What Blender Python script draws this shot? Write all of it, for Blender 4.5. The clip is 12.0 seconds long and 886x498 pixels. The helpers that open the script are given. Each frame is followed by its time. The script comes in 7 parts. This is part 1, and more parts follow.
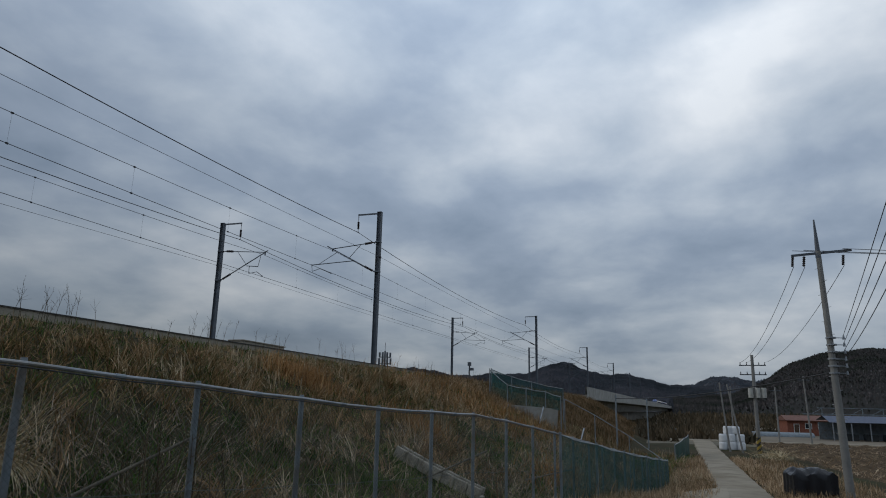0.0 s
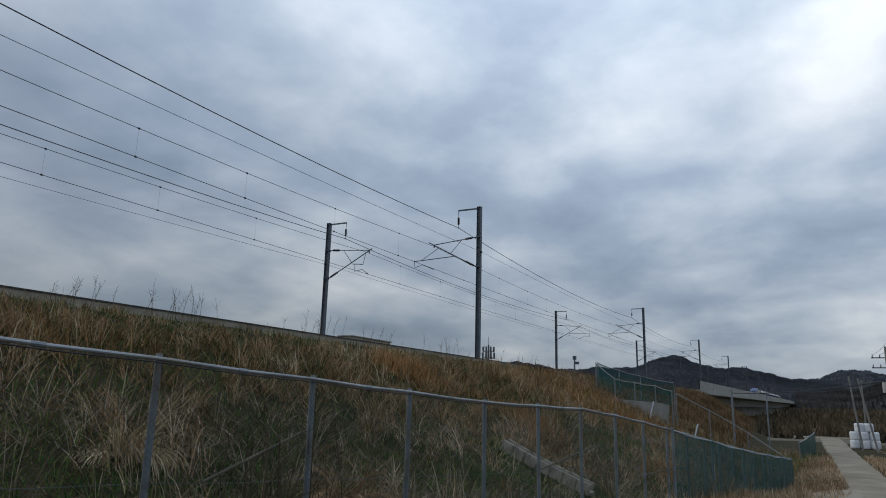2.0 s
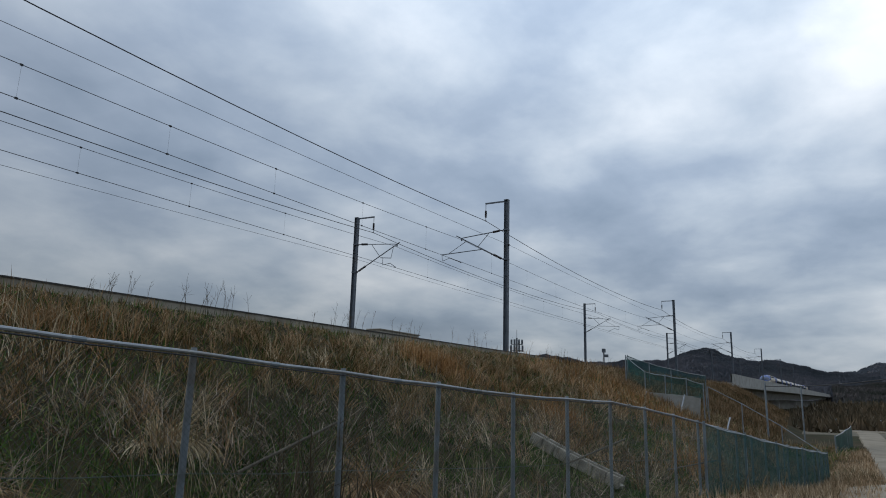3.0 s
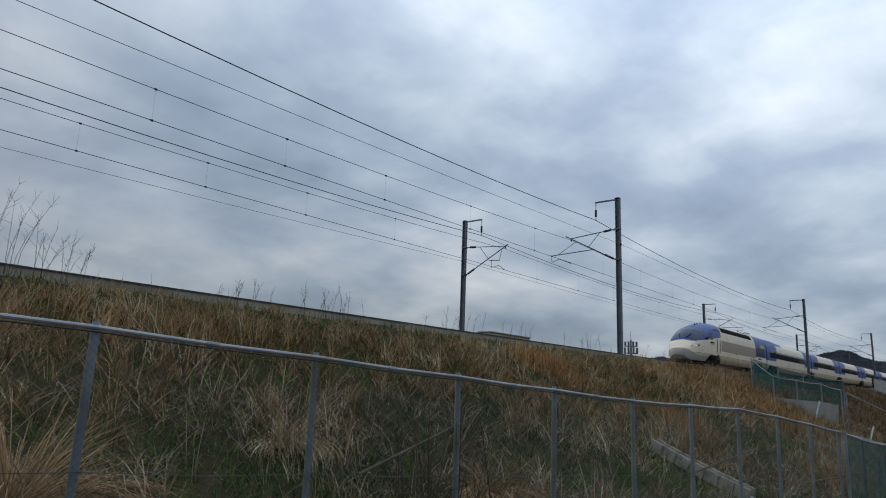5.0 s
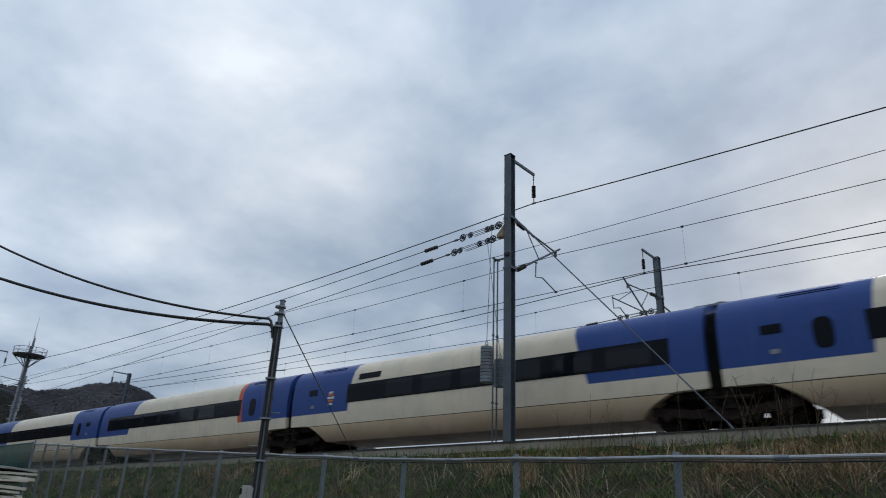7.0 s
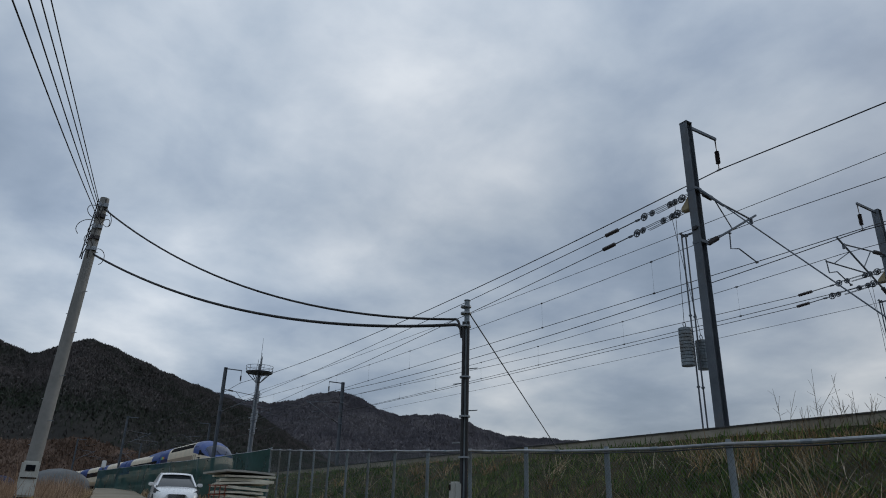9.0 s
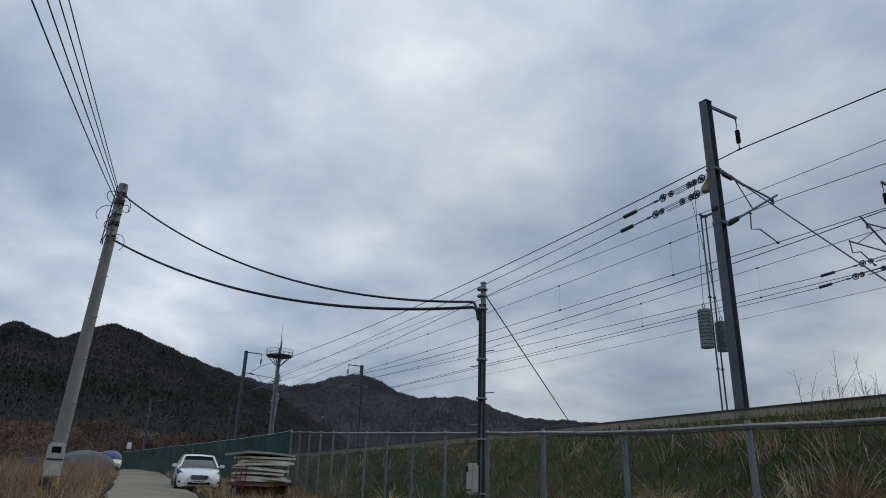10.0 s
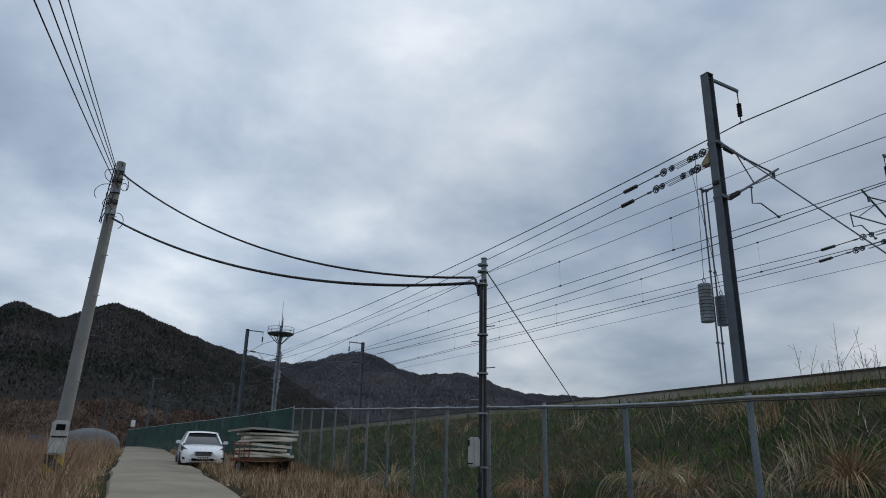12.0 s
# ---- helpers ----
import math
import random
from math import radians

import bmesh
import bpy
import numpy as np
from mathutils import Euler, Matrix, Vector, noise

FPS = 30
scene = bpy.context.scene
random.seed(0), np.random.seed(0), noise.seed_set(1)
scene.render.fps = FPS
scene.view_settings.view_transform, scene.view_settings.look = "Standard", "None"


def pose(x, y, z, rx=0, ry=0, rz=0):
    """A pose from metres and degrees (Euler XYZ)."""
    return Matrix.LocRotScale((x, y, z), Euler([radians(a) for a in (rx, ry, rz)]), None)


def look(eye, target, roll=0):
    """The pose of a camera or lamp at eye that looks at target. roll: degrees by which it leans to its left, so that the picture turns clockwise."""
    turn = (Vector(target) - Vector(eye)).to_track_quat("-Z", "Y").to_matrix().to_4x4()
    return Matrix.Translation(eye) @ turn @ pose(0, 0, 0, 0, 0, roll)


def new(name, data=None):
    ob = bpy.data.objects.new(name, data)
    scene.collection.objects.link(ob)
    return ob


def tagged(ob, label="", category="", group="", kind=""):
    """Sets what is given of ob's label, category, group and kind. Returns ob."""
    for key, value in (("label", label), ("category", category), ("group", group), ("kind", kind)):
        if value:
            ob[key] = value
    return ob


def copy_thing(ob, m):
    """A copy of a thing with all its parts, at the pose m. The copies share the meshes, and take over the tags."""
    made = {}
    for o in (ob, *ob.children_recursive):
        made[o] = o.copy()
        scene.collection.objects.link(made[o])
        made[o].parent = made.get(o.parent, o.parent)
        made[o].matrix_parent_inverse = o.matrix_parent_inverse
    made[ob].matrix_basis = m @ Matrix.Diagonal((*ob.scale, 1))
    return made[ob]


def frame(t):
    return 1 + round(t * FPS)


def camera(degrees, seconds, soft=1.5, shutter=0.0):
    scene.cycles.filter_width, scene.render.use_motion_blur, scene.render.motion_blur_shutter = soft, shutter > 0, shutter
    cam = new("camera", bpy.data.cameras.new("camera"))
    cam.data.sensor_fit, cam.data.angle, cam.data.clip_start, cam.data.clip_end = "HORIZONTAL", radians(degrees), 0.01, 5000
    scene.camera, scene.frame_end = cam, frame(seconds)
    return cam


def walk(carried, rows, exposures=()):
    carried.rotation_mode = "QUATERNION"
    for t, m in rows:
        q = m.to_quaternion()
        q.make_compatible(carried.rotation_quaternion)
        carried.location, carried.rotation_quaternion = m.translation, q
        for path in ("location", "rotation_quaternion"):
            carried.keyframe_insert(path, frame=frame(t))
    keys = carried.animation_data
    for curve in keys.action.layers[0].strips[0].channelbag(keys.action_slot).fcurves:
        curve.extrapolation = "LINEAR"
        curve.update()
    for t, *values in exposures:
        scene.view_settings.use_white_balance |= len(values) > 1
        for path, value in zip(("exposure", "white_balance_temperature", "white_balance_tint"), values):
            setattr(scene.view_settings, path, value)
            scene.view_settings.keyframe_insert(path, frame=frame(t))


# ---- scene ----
# Camera: a phone held at eye height beside a lane, panned after the train.
cam = camera(66.68, 12.0, soft=1.0, shutter=0.06)
walk(cam, [
    (0, pose(0.343, -0.137, 1.556, 103.242, -1.156, -72.514)),
    (0.5, pose(0.322, -0.135, 1.561, 102.751, -1.401, -68.061)),
    (1, pose(0.323, -0.131, 1.562, 102.783, -1.372, -66.792)),
    (1.5, pose(0.300, -0.149, 1.563, 102.763, -1.437, -65.629)),
    (2, pose(0.301, -0.135, 1.552, 102.563, -1.411, -63.824)),
    (2.5, pose(0.278, -0.152, 1.553, 102.130, -1.449, -62.183)),
    (4.5, pose(0.252, -0.142, 1.564, 101.970, -1.649, -59.220)),
    (5, pose(0.281, -0.071, 1.587, 101.799, -2.086, -52.245)),
    (5.5, pose(0.164, 0.018, 1.678, 102.564, -2.853, -34.571)),
    (5.6, pose(0.098, 0.026, 1.680, 104.580, -3.157, -29.988)),
    (5.7, pose(0.058, 0.050, 1.668, 107.092, -3.229, -25.184)),
    (5.8, pose(0.003, 0.028, 1.665, 109.482, -3.239, -20.247)),
    (5.9, pose(-0.053, 0.030, 1.648, 111.469, -3.245, -15.379)),
    (6, pose(-0.088, 0.006, 1.656, 112.718, -3.153, -10.285)),
    (6.1, pose(-0.105, -0.011, 1.631, 113.396, -2.934, -4.920)),
    (6.2, pose(-0.141, -0.014, 1.634, 113.325, -2.919, 0.450)),
    (6.3, pose(-0.151, -0.044, 1.621, 113.106, -2.944, 5.981)),
    (6.4, pose(-0.168, -0.029, 1.622, 112.926, -2.757, 11.636)),
    (6.5, pose(-0.142, -0.083, 1.618, 112.724, -2.497, 17.383)),
    (6.8, pose(-0.172, 0.081, 1.582, 112.382, -2.058, 32.960)),
    (7, pose(-0.142, -0.017, 1.583, 112.293, -2.257, 40.781)),
    (7.5, pose(-0.133, 0.075, 1.601, 111.848, -2.241, 52.895)),
    (7.7, pose(-0.142, 0.048, 1.581, 111.755, -2.288, 55.334)),
    (9.3, pose(-0.171, 0.146, 1.581, 110.844, -1.578, 58.015)),
    (9.5, pose(-0.191, 0.160, 1.579, 110.105, -1.628, 58.307)),
    (10, pose(-0.177, 0.165, 1.581, 109.852, -1.533, 59.187)),
    (10.5, pose(-0.201, 0.169, 1.579, 109.536, -1.404, 59.412)),
    (11, pose(-0.203, 0.160, 1.576, 108.371, -1.368, 59.443)),
    (11.5, pose(-0.186, 0.151, 1.581, 107.913, -1.172, 59.645)),
    (12, pose(-0.220, 0.183, 1.567, 107.921, -1.142, 59.308)),
], exposures=[(0.0, -0.38), (1.0, -0.22), (2.5, -0.08), (4.5, 0.08), (5.5, 0.10), (6.0, 0.16), (6.5, 0.05), (7.5, 0.03), (9.5, -0.34), (10.0, -0.15), (11.0, -0.15), (12.0, -0.08)])

# ---- sky and light: an overcast day, the sun hidden behind cloud over the railway ----
SUN_AZ, SUN_EL = radians(-4), radians(24)
world = bpy.data.worlds.new("overcast_sky")
scene.world = world
world.use_nodes = True


class Nodes:
    """Short hand for node trees."""

    def __init__(self, tree):
        self.t, self.n, self.l = tree, tree.nodes, tree.links

    def link(self, a, b):
        if hasattr(a, "is_linked"):
            self.l.new(a, b)
        else:
            b.default_value = a

    def math(self, op, a, b=0.0, c=0.0, clamp=False):
        node = self.n.new("ShaderNodeMath")
        node.operation, node.use_clamp = op, clamp
        for i, v in enumerate((a, b, c)):
            self.link(v, node.inputs[i])
        return node.outputs[0]

    def noise(self, vec, scale, detail=4.0, rough=0.55, warp=0.0):
        node = self.n.new("ShaderNodeTexNoise")
        if vec is not None:
            self.l.new(vec, node.inputs["Vector"])
        node.inputs["Scale"].default_value = scale
        node.inputs["Detail"].default_value = detail
        node.inputs["Roughness"].default_value = rough
        node.inputs["Distortion"].default_value = warp
        return node.outputs["Fac"]

    def ramp(self, fac, stops):
        node = self.n.new("ShaderNodeValToRGB")
        while len(node.color_ramp.elements) < len(stops):
            node.color_ramp.elements.new(0.5)
        for e, (pos, col) in zip(node.color_ramp.elements, stops):
            e.position, e.color = pos, (*col, 1) if len(col) == 3 else col
        self.link(fac, node.inputs[0])
        return node.outputs[0]

    def mix(self, fac, a, b, blend="MIX"):
        node = self.n.new("ShaderNodeMix")
        node.data_type, node.blend_type = "RGBA", blend
        self.link(fac, node.inputs[0])
        for v, s in ((a, node.inputs[6]), (b, node.inputs[7])):
            self.link((*v, 1) if isinstance(v, tuple) and len(v) == 3 else v, s)
        return node.outputs[2]

    def xyz(self, vec):
        node = self.n.new("ShaderNodeSeparateXYZ")
        self.l.new(vec, node.inputs[0])
        return node.outputs

    def vec(self, x, y, z):
        node = self.n.new("ShaderNodeCombineXYZ")
        for v, s in zip((x, y, z), node.inputs):
            self.link(v, s)
        return node.outputs[0]

    def step(self, v, at, soft=0.01):
        """0 below at, 1 above."""
        return self.math("MULTIPLY_ADD", v, 1 / soft, 0.5 - at / soft, True) if not hasattr(at, "is_linked") else \
            self.math("MULTIPLY_ADD", self.math("SUBTRACT", v, at), 1 / soft, 0.5, True)


def build_sky():
    w = Nodes(world.node_tree)
    w.n.clear()
    out, bg = w.n.new("ShaderNodeOutputWorld"), w.n.new("ShaderNodeBackground")
    d = w.n.new("ShaderNodeTexCoord").outputs["Generated"]
    x, y, z = w.xyz(d)
    low = w.math("ADD", w.math("MAXIMUM", z, 0.0), 0.26)
    u, v = w.math("DIVIDE", x, low), w.math("DIVIDE", y, low)
    flat = w.vec(u, v, 0.0)
    big = w.noise(flat, 1.15, 7.0, 0.50, 0.12)
    fine = w.noise(w.vec(u, v, 3.7), 3.2, 8.0, 0.52, 0.18)
    body = w.math("ADD", w.math("MULTIPLY", big, 0.64), w.math("MULTIPLY", fine, 0.36))
    body = w.math("MULTIPLY_ADD", w.math("SUBTRACT", body, 0.5), 1.12, 0.510)
    cloud = w.ramp(body, [(0.33, (0.245, 0.32, 0.43)), (0.45, (0.35, 0.43, 0.55)), (0.53, (0.47, 0.55, 0.655)), (0.60, (0.59, 0.66, 0.75)), (0.70, (0.80, 0.85, 0.91))])
    # thinner cloud round the hidden sun
    sun = Vector((math.sin(SUN_AZ) * math.cos(SUN_EL), math.cos(SUN_AZ) * math.cos(SUN_EL), math.sin(SUN_EL)))
    dot = w.math("ADD", w.math("ADD", w.math("MULTIPLY", x, sun.x), w.math("MULTIPLY", y, sun.y)), w.math("MULTIPLY", z, sun.z))
    glow = w.math("POWER", w.math("MAXIMUM", dot, 0.0), 26.0)
    # broad bright break in the cloud towards the valley
    bx, by, bz = math.sin(radians(80)) * math.cos(radians(40)), math.cos(radians(80)) * math.cos(radians(40)), math.sin(radians(40))
    far = w.math("ADD", w.math("ADD", w.math("MULTIPLY", x, bx), w.math("MULTIPLY", y, by)), w.math("MULTIPLY", z, bz))
    gap = w.math("POWER", w.math("MAXIMUM", far, 0.0), 6.5)
    gain = w.math("ADD", w.math("MULTIPLY_ADD", glow, 0.08, 0.91), w.math("MULTIPLY", gap, 0.60))
    gain = w.math("ADD", gain, w.math("MULTIPLY", w.math("MAXIMUM", w.math("SUBTRACT", z, 0.40), 0.0), 1.05))
    # darker, bluer bank near the horizon
    bank = w.math("MULTIPLY_ADD", w.math("MINIMUM", w.math("MAXIMUM", w.math("DIVIDE", z, 0.30), 0.0), 1.0), 0.24, 0.80)
    gain = w.math("MULTIPLY", gain, bank)
    # heavier cloud low over the railway
    hx, hy = math.sin(radians(38)), math.cos(radians(38))
    low_dark = w.math("POWER", w.math("MAXIMUM", w.math("ADD", w.math("MULTIPLY", x, hx), w.math("MULTIPLY", y, hy)), 0.0), 2.6)
    low_dark = w.math("MULTIPLY", low_dark, w.math("SUBTRACT", 1.0, w.math("DIVIDE", z, 0.52), clamp=True))
    wx, wy, wz = -math.sin(radians(84)) * math.cos(radians(13)), math.cos(radians(84)) * math.cos(radians(13)), math.sin(radians(13))
    west = w.math("POWER", w.math("MAXIMUM", w.math("ADD", w.math("ADD", w.math("MULTIPLY", x, wx), w.math("MULTIPLY", y, wy)), w.math("MULTIPLY", z, wz)), 0.0), 16.0)
    gain = w.math("MULTIPLY", gain, w.math("MULTIPLY_ADD", west, 0.36, 1.0))
    gain = w.math("MULTIPLY", gain, w.math("MULTIPLY_ADD", low_dark, -0.44, 1.0))
    # a thicker cloud above the middle of the line
    nx, ny, nz = math.sin(radians(3)) * math.cos(radians(18)), math.cos(radians(3)) * math.cos(radians(18)), math.sin(radians(18))
    thick = w.math("POWER", w.math("MAXIMUM", w.math("ADD", w.math("ADD", w.math("MULTIPLY", x, nx), w.math("MULTIPLY", y, ny)), w.math("MULTIPLY", z, nz)), 0.0), 16.0)
    gain = w.math("MULTIPLY", gain, w.math("MULTIPLY_ADD", thick, -0.20, 1.0))
    cloud = w.mix(1.0, cloud, w.vec(gain, gain, gain), "MULTIPLY")
    sky = w.n.new("ShaderNodeTexSky")
    sky.sky_type, sky.sun_disc = "NISHITA", False
    sky.sun_elevation, sky.sun_rotation = SUN_EL, SUN_AZ
    blue = w.mix(1.0, sky.outputs[0], (0.10, 0.10, 0.10), "MULTIPLY")
    w.l.new(w.mix(0.90, blue, cloud), bg.inputs[0])
    bg.inputs[1].default_value = 1.0
    w.l.new(bg.outputs[0], out.inputs[0])


build_sky()
sun_data = bpy.data.lights.new("sun", "SUN")
sun_data.energy, sun_data.angle, sun_data.color = 0.7, radians(20), (1.0, 0.95, 0.88)
sun_ob = new("sun", sun_data)
sun_ob.matrix_world = look((math.sin(SUN_AZ) * 300, math.cos(SUN_AZ) * 300, 300 * math.tan(SUN_EL)), (0, 0, 0))

# ---- the plan ----
# x along the railway (the train runs towards -x), y across it, z up; the camera stands at the origin.
BEND, GRADE = -3.467e-4, 0.0026
MAST_NEAR, MAST_FAR, TRACK_NEAR, TRACK_FAR = 16.57, 28.22, 19.80, 24.90
RAIL = 4.2


def across(y0, x):
    """The line curves gently and runs straight past the bridge."""
    q = np.minimum(x, 115.0)
    return y0 + BEND * (q * q / 2 + q * (x - q))


def rail_z(x):
    return RAIL + GRADE * x


def ground_z(x, y=0.0):
    """The lane and fields: they climb towards -x and fall away to a plain towards +x."""
    x = np.asarray(x, float)
    a = np.maximum(-x, 0)
    climb = np.interp(a, (0, 18, 30, 64, 110), (0, 0.99, 1.43, 2.60, 3.2))
    dip = 1.3 * np.exp(-((x - 40) / 9) ** 2) * np.exp(-((np.asarray(y, float) - 1.2) / 2.0) ** 2)
    return np.where(x > 0, -2.2 * (1 - np.exp(-np.maximum(x, 0) / 28)), climb) - dip


def fence_y(x):
    return 5.90 - 0.146 * x if x < 24 else 5.90 - 0.146 * 24


def slope_z(x, y):
    """Height of the ground everywhere: lane level, the embankment's side, its flat top."""
    x, y = np.asarray(x, float), np.asarray(y, float)
    foot = np.where(x < 0, 6.3 - 0.146 * x, 6.3 - 0.146 * np.minimum(x, 30)) + BEND * np.maximum(np.abs(x) - 60, 0) ** 2 / 2
    foot = np.minimum(foot, across(13.0, x))
    crest = across(16.0, x)
    g = ground_z(x, y)
    top = RAIL - 0.55 + GRADE * x
    f = np.clip((y - foot) / (crest - foot), 0, 1)
    f = f * f * (3 - 2 * f) * 0.35 + f * 0.65
    back = np.clip((y - across(29.5, x)) / 12.0, 0, 1)
    bank = np.where(x > 128, np.clip(1 - (x - 128) / 14, 0, 1), 1.0)
    rise = (top - g) * f * (1 - back) * bank
    return g + rise


# ---- materials ----
def material(name, colour, rough=0.8, metal=0.0, spec=0.4):
    m = bpy.data.materials.new(name)
    m.use_nodes = True
    b = m.node_tree.nodes["Principled BSDF"]
    b.inputs["Base Color"].default_value = (*colour, 1)
    b.inputs["Roughness"].default_value, b.inputs["Metallic"].default_value = rough, metal
    b.inputs["Specular IOR Level"].default_value = spec
    return m


def textured(name, dark, light, scale=4.0, rough=0.8, metal=0.0, bump=0.15, stain=None, fine=12.0, coat=0.0):
    """Two scales of variation, a stain colour in patches, fine relief."""
    m = material(name, light, rough, metal)
    w, b = Nodes(m.node_tree), m.node_tree.nodes["Principled BSDF"]
    co = w.n.new("ShaderNodeTexCoord").outputs["Object"]
    rnd = w.n.new("ShaderNodeObjectInfo").outputs["Random"]
    n1, n2 = w.noise(co, scale, 5), w.noise(co, scale * fine, 3)
    f = w.math("ADD", w.math("MULTIPLY", n1, 0.7), w.math("MULTIPLY", n2, 0.3))
    f = w.math("MULTIPLY_ADD", rnd, 0.12, w.math("SUBTRACT", f, 0.06))
    col = w.ramp(f, [(0.32, dark), (0.66, light)])
    if stain:
        col = w.mix(w.ramp(w.noise(co, scale * 0.37, 6, 0.65), [(0.52, (0, 0, 0)), (0.68, (0.8, 0.8, 0.8))]), col, stain)
    w.l.new(col, b.inputs["Base Color"])
    w.l.new(w.math("MULTIPLY_ADD", n2, 0.25, rough - 0.12), b.inputs["Roughness"])
    if coat:
        b.inputs["Coat Weight"].default_value = coat
    if bump:
        bp = w.n.new("ShaderNodeBump")
        bp.inputs["Strength"].default_value, bp.inputs["Distance"].default_value = bump, 0.02
        w.l.new(n2, bp.inputs["Height"])
        w.l.new(bp.outputs[0], b.inputs["Normal"])
    return m


def foliage(name, stops, patch=0.25, spread_by=0.42, rough=0.75):
    """Blades: colour by blade, drifted by broad patches of the ground."""
    m = material(name, stops[0][1], rough, 0, 0.06)
    w, b = Nodes(m.node_tree), m.node_tree.nodes["Principled BSDF"]
    isl = w.n.new("ShaderNodeNewGeometry").outputs["Random Per Island"]
    co = w.n.new("ShaderNodeTexCoord").outputs["Object"]
    pn = w.noise(co, patch, 4, 0.6)
    f = w.math("ADD", w.math("MULTIPLY", isl, spread_by), w.math("MULTIPLY_ADD", pn, 1.5, -0.25 - spread_by / 2))
    w.l.new(w.ramp(f, stops), b.inputs["Base Color"])
    return m


M = {}
M["earth"] = textured("earth_and_turf", (0.018, 0.019, 0.008), (0.062, 0.047, 0.025), 0.35, 0.95, bump=0.6, stain=(0.028, 0.042, 0.013), fine=14)
M["plain_soil"] = textured("dry_winter_fields", (0.085, 0.068, 0.046), (0.19, 0.155, 0.11), 0.05, 0.95, bump=0.3, stain=(0.10, 0.095, 0.055), fine=14)
M["field"] = textured("ploughed_soil", (0.022, 0.014, 0.008), (0.115, 0.076, 0.042), 2.2, 0.95, bump=1.0, stain=(0.17, 0.130, 0.078), fine=6)
M["lane"] = textured("old_concrete_lane", (0.215, 0.182, 0.136), (0.325, 0.285, 0.222), 0.7, 0.9, bump=0.1, stain=(0.17, 0.14, 0.095), fine=18)
M["concrete"] = textured("weathered_concrete", (0.24, 0.235, 0.21), (0.42, 0.41, 0.38), 0.8, 0.9, bump=0.25, stain=(0.20, 0.19, 0.16), fine=14)
M["pole"] = textured("pole_concrete", (0.155, 0.155, 0.148), (0.25, 0.245, 0.23), 1.2, 0.85, bump=0.2, stain=(0.22, 0.21, 0.19), fine=12)
for matt in ("earth", "field", "lane"):
    M[matt].node_tree.nodes["Principled BSDF"].inputs["Specular IOR Level"].default_value = 0.08
M["bamboo"] = textured("weathered_bamboo", (0.07, 0.06, 0.045), (0.17, 0.145, 0.105), 3, 0.8, bump=0.1)
M["ballast"] = textured("ballast", (0.10, 0.095, 0.09), (0.28, 0.26, 0.24), 2.5, 0.95, bump=1.0, fine=9)
M["steel"] = textured("galvanised_steel", (0.20, 0.22, 0.24), (0.34, 0.36, 0.38), 2.0, 0.55, 0.55, bump=0.05, fine=10)
M["mast"] = textured("mast_steel", (0.075, 0.088, 0.105), (0.135, 0.155, 0.18), 1.5, 0.6, 0.35, bump=0.05, stain=(0.11, 0.10, 0.09), fine=12)
M["wire"] = material("copper_wire_dark", (0.035, 0.037, 0.042), 0.6, 0.3)
M["black"] = textured("black_rubber", (0.012, 0.012, 0.013), (0.03, 0.03, 0.032), 3, 0.6, bump=0.1)
M["lid"] = textured("dark_trough_lid", (0.03, 0.03, 0.03), (0.07, 0.068, 0.065), 2, 0.8, bump=0.2)
M["insul"] = textured("insulator_polymer", (0.025, 0.02, 0.02), (0.06, 0.05, 0.05), 6, 0.45, bump=0.1)
M["rust"] = textured("rusty_iron", (0.06, 0.030, 0.018), (0.16, 0.085, 0.05), 5, 0.85, 0.2, bump=0.3)
M["rail"] = textured("rail_steel", (0.10, 0.075, 0.06), (0.30, 0.28, 0.26), 3, 0.45, 0.7, bump=0.05)
M["post"] = textured("fence_post_steel", (0.14, 0.17, 0.19), (0.25, 0.285, 0.31), 2.5, 0.6, 0.4, bump=0.1, stain=(0.14, 0.115, 0.09), fine=12)
M["tube"] = textured("fence_rail_tube", (0.20, 0.215, 0.23), (0.38, 0.40, 0.42), 2.5, 0.5, 0.5, bump=0.08, stain=(0.25, 0.22, 0.18), fine=12)
M["mesh"] = textured("netting_wire", (0.050, 0.065, 0.058), (0.105, 0.125, 0.115), 3, 0.6, 0.2, bump=0.0)
M["grass"] = foliage("dry_and_green_grass", [(0.12, (0.048, 0.055, 0.017)), (0.28, (0.127, 0.090, 0.037)), (0.46, (0.276, 0.174, 0.083)), (0.66, (0.424, 0.273, 0.143)), (0.88, (0.594, 0.414, 0.253))], 0.17, 0.72)
M["straw"] = foliage("bleached_straw", [(0.2, (0.26, 0.19, 0.10)), (0.5, (0.45, 0.345, 0.195)), (0.85, (0.66, 0.56, 0.37))], 0.5, 0.72)
M["pale_straw"] = foliage("pale_tussock_straw", [(0.2, (0.38, 0.262, 0.142)), (0.5, (0.60, 0.445, 0.268)), (0.85, (0.80, 0.645, 0.435))], 0.5, 0.72)
M["tangle"] = foliage("grey_stalk_tangle", [(0.15, (0.10, 0.078, 0.056)), (0.45, (0.22, 0.172, 0.128)), (0.85, (0.46, 0.375, 0.285))], 0.4, 0.72)
M["trough"] = textured("dusty_tan_concrete", (0.23, 0.205, 0.16), (0.37, 0.335, 0.27), 0.8, 0.9, bump=0.25, stain=(0.16, 0.13, 0.09), fine=14)
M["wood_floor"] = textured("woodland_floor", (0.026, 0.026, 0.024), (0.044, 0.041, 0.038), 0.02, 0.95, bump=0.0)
# paler, bluer floor for the far hills: distance haze mixed into the colour
M["ridge_floor"] = textured("hazed_ridge_floor", (0.048, 0.047, 0.052), (0.075, 0.070, 0.074), 0.02, 0.95, bump=0.0)
